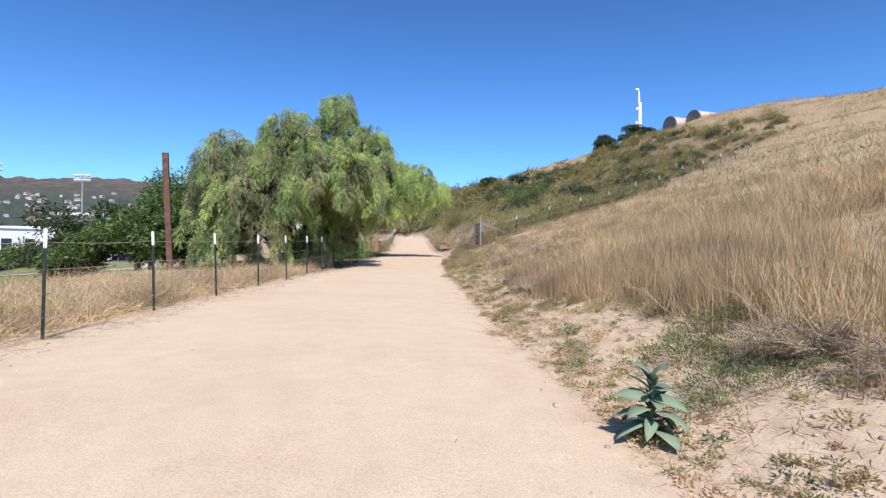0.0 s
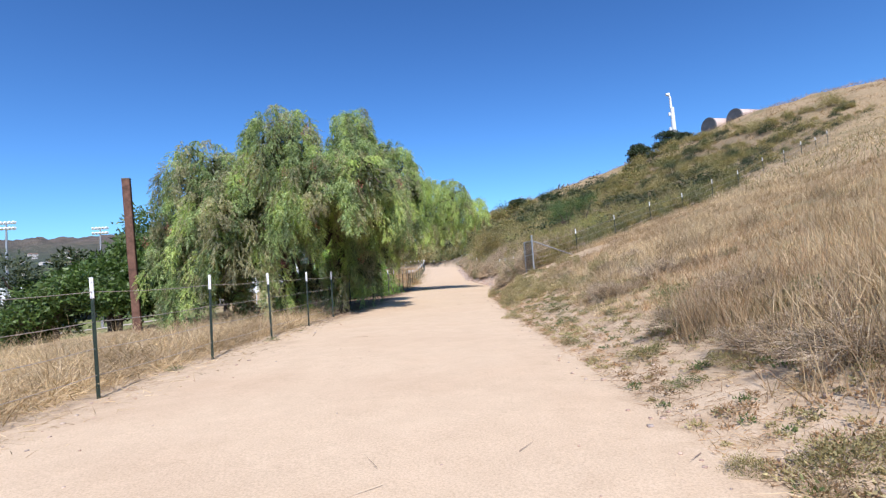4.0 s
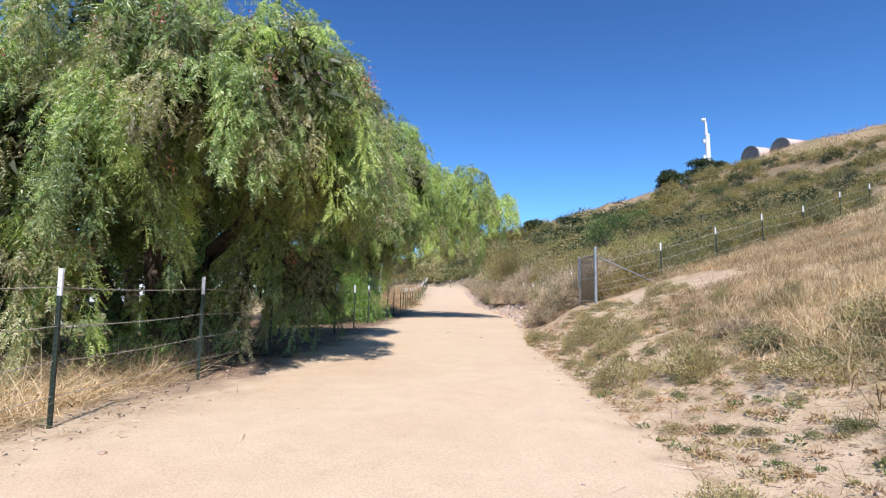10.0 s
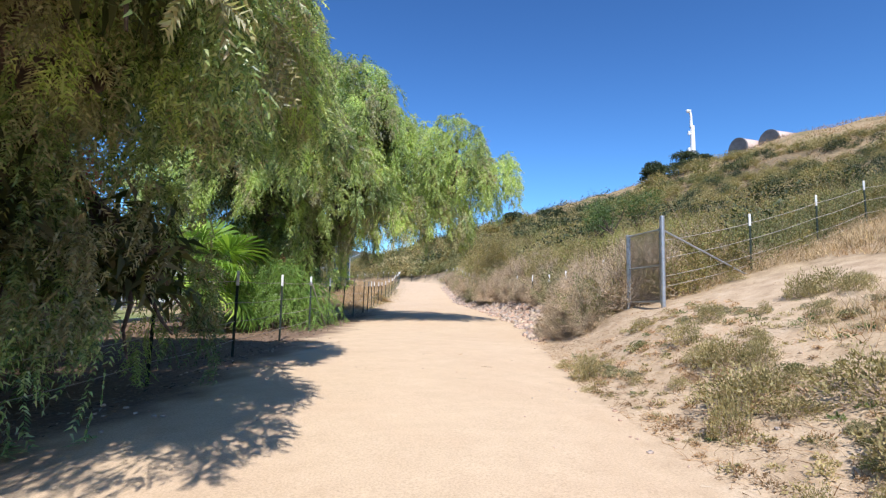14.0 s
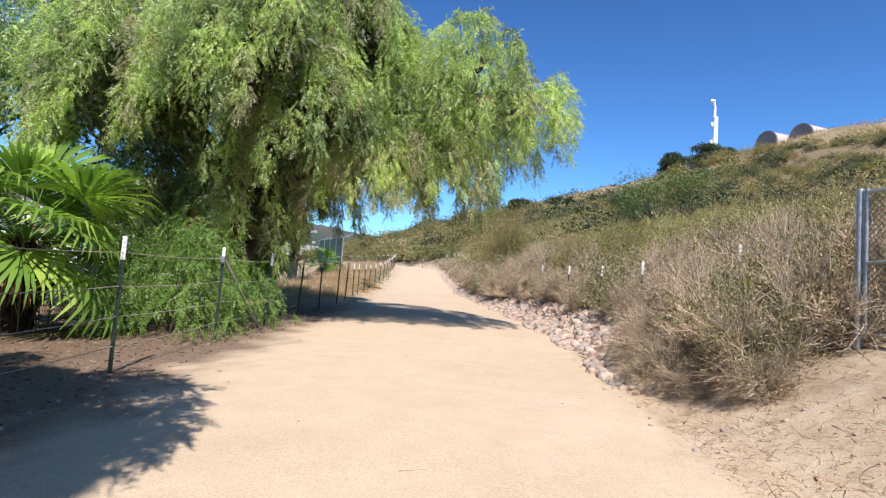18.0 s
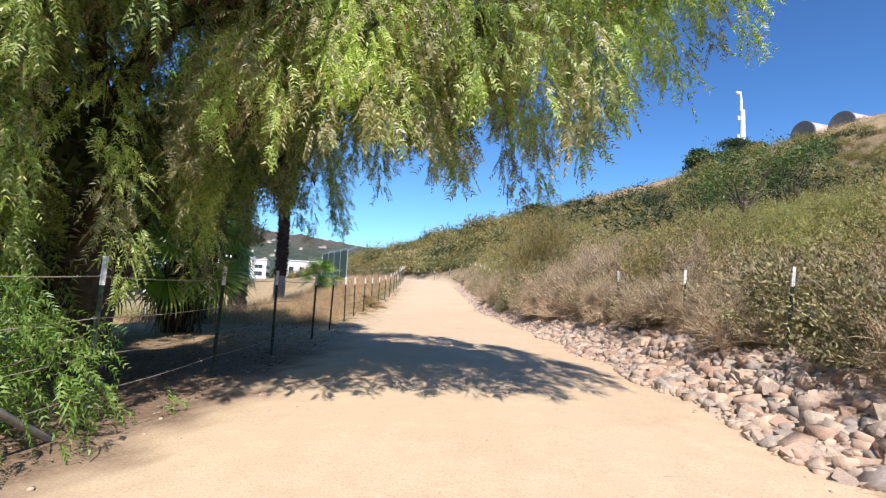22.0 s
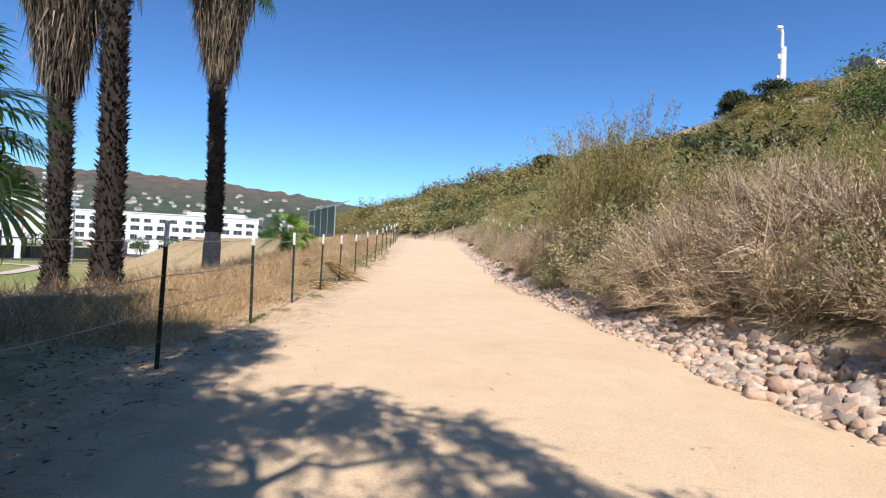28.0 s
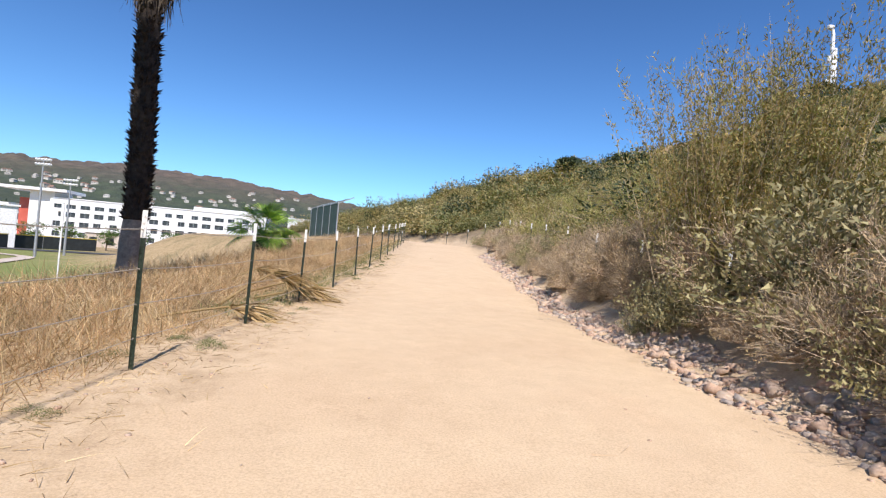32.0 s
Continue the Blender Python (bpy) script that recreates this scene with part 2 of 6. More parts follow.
DEAD_FROND = leafy("dead_palm_frond", [(0.045, 0.034, 0.024), (0.085, 0.066, 0.05), (0.15, 0.12, 0.092), (0.30, 0.245, 0.19)], 0.9, 0.05)


# ---- mesh helpers ----
def fast_mesh(name, verts, faces, material=None, smooth=False):
    """A mesh from an array of points and an array of faces with the same number of corners."""
    me = bpy.data.meshes.new(name)
    v = np.asarray(verts, dtype=np.float32).reshape(-1, 3)
    f = np.asarray(faces, dtype=np.int32)
    k = f.shape[1]
    me.vertices.add(len(v))
    me.vertices.foreach_set("co", v.ravel())
    me.loops.add(f.size)
    me.loops.foreach_set("vertex_index", f.ravel())
    me.polygons.add(len(f))
    me.polygons.foreach_set("loop_start", np.arange(0, f.size, k, dtype=np.int32))
    me.polygons.foreach_set("loop_total", np.full(len(f), k, dtype=np.int32))
    if smooth:
        me.polygons.foreach_set("use_smooth", np.ones(len(f), dtype=bool))
    me.update(calc_edges=True)
    if material:
        me.materials.append(material)
    return me


def child(name, me, parent, label=""):
    ob = new(name, me)
    ob.parent = parent
    if label:
        tagged(ob, label)
    return ob


def part(name, bm, material, parent, label="", smooth=False):
    me = bpy.data.meshes.new(name)
    bm.to_mesh(me)
    bm.free()
    me.materials.append(material)
    if smooth:
        me.polygons.foreach_set("use_smooth", np.ones(len(me.polygons), dtype=bool))
    return child(name, me, parent, label)


def box_bm(cx, cy, cz, sx, sy, sz, bevel=0.0, bm=None):
    own = bm is None
    bm = bm or bmesh.new()
    r = bmesh.ops.create_cube(bm, size=1.0, matrix=Matrix.Translation((cx, cy, cz)) @ Matrix.Diagonal((sx, sy, sz, 1)))
    if bevel:
        es = {e for v in r["verts"] for e in v.link_edges}
        bmesh.ops.bevel(bm, geom=list(es), offset=bevel, segments=1, affect="EDGES")
    return bm


def tube(points, radii, sides=6):
    """Points and faces of a tube through points, with a radius at each."""
    p = np.asarray(points, float)
    r = np.broadcast_to(np.asarray(radii, float), (len(p),))
    d = np.gradient(p, axis=0)
    d /= np.linalg.norm(d, axis=1)[:, None] + 1e-9
    up = np.where(np.abs(d[:, 2:3]) > 0.9, np.array([[1.0, 0, 0]]), np.array([[0, 0, 1.0]]))
    a = np.cross(d, up)
    a /= np.linalg.norm(a, axis=1)[:, None] + 1e-9
    b = np.cross(d, a)
    ang = np.linspace(0, 2 * math.pi, sides, endpoint=False)
    v = p[:, None] + r[:, None, None] * (np.cos(ang)[None, :, None] * a[:, None] + np.sin(ang)[None, :, None] * b[:, None])
    f = []
    for i in range(len(p) - 1):
        for j in range(sides):
            k = (j + 1) % sides
            f.append((i * sides + j, i * sides + k, (i + 1) * sides + k, (i + 1) * sides + j))
    return v.reshape(-1, 3), np.array(f)


def joined(pieces):
    vs, fs, n = [], [], 0
    for v, f in pieces:
        vs.append(v)
        fs.append(np.asarray(f) + n)
        n += len(v)
    return np.concatenate(vs), np.concatenate(fs)


def unit(a):
    return a / (np.linalg.norm(a, axis=-1, keepdims=True) + 1e-9)


TO_LIGHT = np.array([0.04, -0.63, 0.78])


def strips(base, way, length, width, droop, seg=2, r=rng):
    """Ribbons that taper to a point and bend over: one island each, quads."""
    n = len(base)
    way = unit(way)
    side = unit(np.cross(way, unit(r.normal(size=(n, 3))) + TO_LIGHT * 0.6))
    rows = []
    for i in range(seg + 1):
        s = i / seg
        c = base + way * (length * s)[:, None]
        c = c + np.stack([way[:, 0] * 0.8, way[:, 1] * 0.8, -np.ones(n)], 1) * (droop * length * s * s)[:, None]
        w = (width * (1 - 0.85 * s) * 0.5)[:, None]
        rows += [c - side * w, c + side * w]
    v = np.stack(rows, 1).reshape(-1, 3)
    k = 2 * (seg + 1)
    o = (np.arange(n) * k)[:, None]
    f = np.concatenate([np.concatenate([o + 2 * i, o + 2 * i + 1, o + 2 * i + 3, o + 2 * i + 2], 1) for i in range(seg)], 0)
    return v, f


def leaves(pos, way, length, width, r=rng):
    """Small pointed leaves, one island each."""
    n = len(pos)
    way = unit(way)
    side = unit(np.cross(way, unit(r.normal(size=(n, 3))) + TO_LIGHT * 0.85))
    l, w = (length * np.ones(n))[:, None], (width * np.ones(n))[:, None]
    v = np.stack([pos + side * w * 0.5, pos - side * w * 0.5 + way * l * 0.2, pos + way * l], 1).reshape(-1, 3)
    return v, np.arange(3 * n).reshape(-1, 3)


def smoothstep(a, b, x):
    t = np.clip((x - a) / (b - a), 0, 1)
    return t * t * (3 - 2 * t)


# ---- the lie of the land ----
FENCE_Y = np.array([-40, -2, 10.25, 20.9, 31.5, 39, 46.3, 50, 54.5, 60.2, 66, 72, 80, 88])
FENCE_X = np.array([-8.6, -5.45, -4.4, -3.22, -2.32, -1.69, -1.03, -0.92, -0.86, -0.58, -0.1, 0.3, 0.7, 1.0])
RIGHT_Y = np.array([-40, 0, 4.5, 9.3, 19, 29, 35, 39.5, 44, 51, 56, 61, 70, 88])
RIGHT_X = np.array([0.6, 1.35, 1.55, 1.65, 2.1, 2.85, 3.9, 4.55, 4.8, 5.0, 5.0, 4.9, 5.2, 5.7])
UP_Y = np.array([-40, 5, 55, 62, 88, 100, 135, 172])
UP_Z = np.array([-0.1, 0.0, 0.93, 1.12, 3.2, 3.6, 3.3, -3.0])


def bend(y):
    return -0.012 * np.clip(y - 86, 0, 44) ** 2 - 0.6 * np.clip(y - 130, 0, 70)


def fence_x(y):
    return np.interp(y, FENCE_Y, FENCE_X) + bend(y)


def right_x(y):
    return np.interp(y, RIGHT_Y, RIGHT_X) + bend(y)


def path_z(y):
    return np.interp(y, UP_Y, UP_Z)


def rough(x, y, scale, octaves=3):
    """Smooth ups and downs between -1 and 1, made of turned sine waves."""
    out, amp, tot = 0, 1.0, 0
    for i in range(octaves):
        k = 2 ** i / scale
        a = 1.3 + i * 2.1
        out = out + amp * (np.sin((x * math.cos(a) + y * math.sin(a)) * k * 6.28 + i * 1.7) * np.sin((-x * math.sin(a * 1.7) + y * math.cos(a * 1.7)) * k * 5.1 + i))
        tot += amp
        amp *= 0.55
    return out / tot


def height(x, y):
    x, y = np.asarray(x, float), np.asarray(y, float)
    z0 = path_z(y)
    turn = 1 / np.sqrt(1 + np.minimum(0.024 * np.clip(y - 86, 0, 44), 0.8) ** 2)
    u = (x - right_x(y)) * turn
    w = (fence_x(y) - x) * turn
    s = np.interp(y, [0, 40, 100], [0.30, 0.31, 0.405])
    up = np.maximum(u, 0)
    bank = np.interp(y, [0, 22, 30, 60, 90], [0.12, 0.2, 0.42, 0.5, 0.5])
    rise = s * (up - 0.5 * (1 - np.exp(-up / 0.5))) + bank * smoothstep(0.1, 2.0, up)
    cap = 27.0
    rise = np.where(rise > cap - 6, cap - 6 + 6 * np.tanh((rise - cap + 6) / 6), rise)
    rise = rise + rough(x, y, 9.0) * 0.25 * smoothstep(1.5, 10, up) + rough(x, y, 40.0) * 1.2 * smoothstep(12, 40, up) + rough(x, y, 1.3) * 0.05 * smoothstep(0.3, 1.5, up)
    edge = np.interp(y, [-10, 50, 57, 66, 85, 110, 150], [10, 8, 4.5, 4.0, 4.0, 6, 6])
    wn = np.maximum(w, 0)
    drop = 0.03 * np.minimum(wn, edge) + (z0 + 3.0) * smoothstep(edge, edge + 14, wn)
    drop = np.minimum(drop, z0 + 3.0)
    lump = rough(x, y, 2.3) * 0.05 * smoothstep(0.2, 1.2, wn) * (1 - smoothstep(10, 20, wn))
    across = np.clip((x - fence_x(y)) / np.maximum(right_x(y) - fence_x(y), 0.1), 0, 1)
    crown = 0.06 * np.sin(across * math.pi) - 0.02 * (1 - across)
    knoll = 2.4 * np.exp(-((x - 58) ** 2 + (y - 114) ** 2) / 420.0)
    return z0 + rise + knoll - drop + lump + np.where((u < 0) & (w < 0), crown, np.where(w >= 0, -0.02, 0.0)) + rough(x, y, 0.9, 2) * 0.008


def spread(a, b, fine, far_a, far_b, grow=1.12):
    v = list(np.arange(a, b + fine / 2, fine))
    d = fine
    while v[-1] < far_b:
        d *= grow
        v.append(v[-1] + d)
    d = fine
    while v[0] > far_a:
        d *= grow
        v.insert(0, v[0] - d)
    return np.array(v)


def build_ground():
    xs, ys = spread(-7, 9, 0.16, -2600, 1500), spread(-5, 66, 0.22, -700, 3000, 1.06)
    gx, gy = np.meshgrid(xs, ys)
    gz = height(gx, gy)
    nx, ny = len(xs), len(ys)
    i = (np.arange(ny - 1)[:, None] * nx + np.arange(nx - 1)[None]).ravel()
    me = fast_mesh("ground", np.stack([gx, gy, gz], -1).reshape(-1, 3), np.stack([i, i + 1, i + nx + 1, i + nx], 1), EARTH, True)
    u, w = gx - right_x(gy), fence_x(gy) - gx
    wob = rough(gx, gy, 1.7) * 0.25 + rough(gx, gy, 0.45) * 0.12
    inside = smoothstep(0.25, -0.25, u + wob) * smoothstep(-0.15, -1.0, w + wob * 1.2 + np.interp(gy, [20, 34, 46], [0.0, 0.25, 0.3]))
    grassy = np.maximum(smoothstep(-0.3, 1.2, u - np.interp(gy, [0, 6, 11, 24, 30], [1.75, 1.5, 0.95, 1.5, 2.6]) + 2 * wob), smoothstep(0.1, 1.2, w + wob))
    bare = np.exp(-((gx - 6.3) / 2.2) ** 2 - ((gy - 29.5) / 2.2) ** 2)
    grassy = grassy * (1 - 0.9 * np.clip(bare * 1.6, 0, 1))
    lawn = smoothstep(24, 28, w + 4 * wob) * (1 - smoothstep(110, 120, w)) * smoothstep(10, 22, gy) * (1 - smoothstep(185, 195, gy)) * (0.75 + 0.2 * rough(gx, gy, 30))
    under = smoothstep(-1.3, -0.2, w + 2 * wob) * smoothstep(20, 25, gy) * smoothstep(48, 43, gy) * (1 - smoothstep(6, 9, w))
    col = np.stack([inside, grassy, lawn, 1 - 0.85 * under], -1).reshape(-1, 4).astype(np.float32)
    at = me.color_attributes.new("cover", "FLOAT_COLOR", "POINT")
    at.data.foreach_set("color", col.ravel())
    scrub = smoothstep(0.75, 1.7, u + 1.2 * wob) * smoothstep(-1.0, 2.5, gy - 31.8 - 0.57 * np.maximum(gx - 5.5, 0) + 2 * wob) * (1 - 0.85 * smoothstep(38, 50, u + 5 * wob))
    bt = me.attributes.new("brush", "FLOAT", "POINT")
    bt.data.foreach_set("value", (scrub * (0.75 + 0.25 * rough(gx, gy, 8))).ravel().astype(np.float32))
    return tagged(new("ground", me), "pale tan decomposed granite path between dry grassy slopes", "ground", kind="structure")


build_ground()


# ---- wire fences on steel posts ----
def post_meshes():
    """A studded T post, 1.62 m long of which the lowest part is in the soil, and its white painted tip."""
    bm = box_bm(0, 0, 0.56, 0.045, 0.007, 1.36)
    box_bm(0, 0.018, 0.56, 0.007, 0.034, 1.36, bm=bm)
    for i in range(21):
        box_bm(0, -0.007, 0.06 + i * 0.055, 0.016, 0.009, 0.02, bm=bm)
    a = bpy.data.meshes.new("post")
    bm.to_mesh(a)
    bm.free()
    a.materials.append(POST_GREEN)
    bm = box_bm(0, 0, 1.37, 0.047, 0.009, 0.26)
    box_bm(0, 0.018, 1.37, 0.009, 0.036, 0.26, bm=bm)
    for i in range(4):
        box_bm(0, -0.008, 1.27 + i * 0.058, 0.018, 0.011, 0.022, bm=bm)
    b = bpy.data.meshes.new("white_tip")
    bm.to_mesh(b)
    bm.free()
    b.materials.append(POST_WHITE)
    return a, b


POST_MESH, TIP_MESH = post_meshes()


def wire_mesh(points, radius=0.0036, barb=0.13, r=rng, mat=WIRE):
    """One strand with barbs, sagging a little between its posts."""
    fine = []
    for a, b in zip(points[:-1], points[1:]):
        for s in np.linspace(0, 1, 6, endpoint=False):
            p = np.array(a) * (1 - s) + np.array(b) * s
            p[2] -= 0.10 * s * (1 - s)
            fine.append(p)
    fine.append(np.array(points[-1]))
    fine = np.array(fine)
    out = [tube(fine, radius, 4)]
    ln = np.concatenate([[0], np.cumsum(np.linalg.norm(np.diff(fine, axis=0), axis=1))])
    if barb:
        for d in np.arange(0.06, ln[-1], barb):
            p = np.array([np.interp(d, ln, fine[:, i]) for i in range(3)])
            v = unit(r.normal(size=3)) * 0.022
            out.append(tube(np.array([p - v, p, p + v]), [0.001, 0.0035, 0.001], 3))
    return fast_mesh("wire", *joined(out), mat)


def post_fence(spots, levels, label, barb=0.13, spin=0.0, r=rng, sink=0.01, radius=0.0036, mat=WIRE):
    fence = tagged(new("wire_fence"), label, "fence")
    x, y = spots[0]
    fence.location = (x, y, float(height(x, y)))
    o = np.array(fence.location)
    pts = []
    for x, y in spots:
        z = float(height(x, y))
        lean = (r.normal() * 1.3, r.normal() * 1.3)
        m = pose(x - o[0], y - o[1], z - o[2] - sink, lean[0], lean[1], spin + r.normal() * 5)
        p = child("post", POST_MESH, fence)
        p.matrix_basis = m
        child("white_tip", TIP_MESH, p, "white painted tip")
        pts.append(m)
    for h in levels:
        child("wire", wire_mesh([tuple(m @ Vector((0, -0.012, h))) for m in pts], radius=radius, barb=barb, mat=mat), fence, "thin barbed wire strand")
    return fence


LEFT_POSTS = [-0.4, 2.2, 4.85, 7.5, 10.27, 12.9, 15.64, 18.28, 20.88, 23.56, 26.3, 28.75, 31.36, 34.0, 36.63, 39.0, 41.4, 43.7, 46.38, 48.72, 51.7, 54.55, 57.4, 60.3, 63.2, 66.1, 69.0, 72, 75, 78, 81, 84, 87, 90, 92.5, 95, 97.5, 100, 102.5, 105, 107.5, 110]
post_fence([(float(fence_x(y)), y) for y in LEFT_POSTS], (1.32, 0.95, 0.62, 0.30), "barbed wire fence on dark green steel posts with white tips", radius=0.0042, mat=PALE_WIRE)
post_fence([(5.9, 35.2), (5.8, 38.0), (6.0, 40.7), (6.15, 43.5), (6.35, 46.8), (6.55, 50.2), (6.3, 53.4), (6.1, 56.6), (6.2, 59.8), (6.5, 63.2), (6.8, 66.7), (6.95, 70.2), (7.1, 73.6), (7.3, 77), (7.4, 80.5), (7.3, 84), (6.9, 88), (6.0, 92), (4.6, 96), (2.8, 100), (0.4, 104), (-2.6, 108)],
           (1.3, 0.95, 0.6), "wire fence on steel posts in brush below the hill", barb=0.26, sink=0.3)
post_fence([(8.1, 32.55), (10.6, 33.6), (13.2, 34.9), (15.8, 36.2), (18.4, 37.4), (21, 38.8), (24, 40.5), (27, 42.4), (30, 44.5), (33, 46.7), (36, 49)],
           (1.3, 0.95, 0.6, 0.4), "wire fence on steel posts climbing the grassy hill", barb=0.2, sink=0.25, radius=0.006, mat=PALE_WIRE)


def fence_brace():
    x, y = float(fence_x(36.63)), 36.63
    x2, y2 = float(fence_x(38.7)), 38.7
    ob = tagged(new("fence_brace"), "slanting galvanised brace pipe on the fence post", "brace")
    z = float(height(x, y))
    ob.location = (x, y, z)
    a, b = np.array([0.02, 0.03, 1.3]), np.array([x2 - x, y2 - y, float(height(x2, y2)) - z - 0.03])
    child("pipe", fast_mesh("pipe", *tube(np.linspace(a, b, 3), 0.028, 10), GALV, True), ob)
    bm = bmesh.new()
    bmesh.ops.create_cone(bm, cap_ends=True, segments=12, radius1=0.04, radius2=0.04, depth=0.09, matrix=Matrix.Translation((0.0, 0.0, 1.3)))
    part("clamp", bm, GALV, ob)


fence_brace()


# ---- trees ----
def limb(a, b, r0, r1, r, sag=0.0, n=7, wob=0.12):
    s = np.linspace(0, 1, n)
    a, b = np.array(a, float), np.array(b, float)
    p = a + (b - a) * s[:, None]
    p[:, 2] += np.sin(s * math.pi) * sag
    p += r.normal(size=(n, 3)) * wob * np.sin(s * math.pi)[:, None]
    return tube(p, r0 + (r1 - r0) * s, 8)


def feather_leaves(p, d, frond, leaflet, pairs, r):
    """Feather leaves that start at p and run along d: pairs of small leaflets on either side."""
    fl = frond * r.uniform(0.7, 1.25, len(p))
    side = unit(np.cross(d, unit(r.normal(size=p.shape))))
    pos, way = [], []
    for i in range(pairs):
        t = (i + 0.7) / pairs
        c = p + d * (fl * t)[:, None]
        c[:, 2] -= 0.25 * fl * t * t
        for sg in (-1, 1):
            pos.append(c)
            way.append(unit(side * sg + d * 0.75 + np.array([0, 0, -0.35])))
    pos, way = np.concatenate(pos), np.concatenate(way)
    return leaves(pos, way, leaflet * r.uniform(0.75, 1.2, len(pos)), leaflet * 0.32, r)


def pepper_fronds(anchor, out, n_along, strand, frond, leaflet, pairs, r):
    """Hanging strands from anchors; every strand carries feather leaves. out: the way in which each strand leaves the tree."""
    n = len(anchor)
    a = np.repeat(anchor, n_along, 0)
    o = np.repeat(out, n_along, 0)
    ln = np.repeat(strand * r.uniform(0.5, 1.3, n), n_along)
    s = (np.tile(np.arange(n_along), n) + r.uniform(0, 1, n * n_along)) / n_along
    p = a + o * (np.sqrt(s) * 0.35 * ln)[:, None]
    p[:, 2] -= s ** 1.5 * ln
    p += r.normal(size=p.shape) * 0.05
    d = unit(o * 0.5 + r.normal(size=p.shape) * 0.45 + np.array([0, 0, -1.0]) * (0.45 + 0.6 * s)[:, None])
    return feather_leaves(p, d, frond, leaflet, pairs, r)


def plumes(anchor, out, long, wide, per, frond, leaflet, pairs, r):
    """Weeping bunches: each leaves its anchor outwards, bends over and hangs as a bundle that narrows to its tip."""
    n = len(anchor)
    ln = np.repeat(long * r.uniform(0.6, 1.35, n), per)
    wd = np.repeat(wide * r.uniform(0.7, 1.3, n), per)
    a, o = np.repeat(anchor, per, 0), np.repeat(out, per, 0)
    s = r.uniform(0, 1, n * per) ** 0.85
    body = (0.35 + 1.5 * s) * (1 - s) ** 0.6
    p = a + o * (ln * 0.30 * (1 - (1 - s) ** 2))[:, None]
    p[:, 2] += ln * (0.12 * np.sin(np.minimum(s * 5, 3.14)) - s ** 1.25)
    away = unit(r.normal(size=p.shape) * np.array([1, 1, 0.35]))
    p += away * (wd * body * r.uniform(0.3, 1.0, len(p)) ** 0.6)[:, None]
    d = unit(o * 0.25 + away * 0.55 + r.normal(size=p.shape) * 0.25 + np.array([0, 0, -1.0]) * (0.5 + 0.6 * s)[:, None])
    return feather_leaves(p, d, frond, leaflet, pairs, r)


def blob_points(blobs, n, r, shell=0.35, floor=None):
    """Points in and near the skins of several bulges, with the way outwards."""
    vol = np.array([b[1][0] * b[1][1] + b[1][1] * b[1][2] + b[1][0] * b[1][2] for b in blobs])
    pick = r.choice(len(blobs), n, p=vol / vol.sum())
    c, e = np.array([b[0] for b in blobs])[pick], np.array([b[1] for b in blobs])[pick]
    d = unit(r.normal(size=(n, 3)))
    d[:, 2] = np.where(d[:, 2] < -0.35, -d[:, 2], d[:, 2])
    k = 1 - shell * r.uniform(0, 1, n) ** 1.6
    # lobes make the outline uneven
    k *= 1 + 0.22 * np.sin(d[:, 0] * 5 + pick * 2.1) * np.sin(d[:, 1] * 6 + pick) + 0.12 * np.sin(d[:, 2] * 9 + d[:, 0] * 7 + pick)
    return c + d * e * k[:, None], unit(d * np.array([1, 1, 0.25]))


def dome_points(domes, density, r):
    """Anchors over the upper skins of bulges, and the way outwards."""
    cs, os = [], []
    for c, e in domes:
        area = 2.6 * math.pi * (e[0] * e[1] + e[1] * e[2] + e[0] * e[2]) / 3
        n = int(area * density)
        d = unit(r.normal(size=(n, 3)))
        d[:, 2] = np.where(d[:, 2] < -0.25, np.abs(d[:, 2]), d[:, 2])
        k = 1 + 0.10 * np.sin(d[:, 0] * 5 + c[0]) * np.sin(d[:, 1] * 6 + c[1]) - 0.22 * r.uniform(0, 1, n) ** 2
        cs.append(np.array(c) + d * np.array(e) * k[:, None])
        os.append(unit(d * np.array([1, 1, 0.2])))
    return np.concatenate(cs), np.concatenate(os)


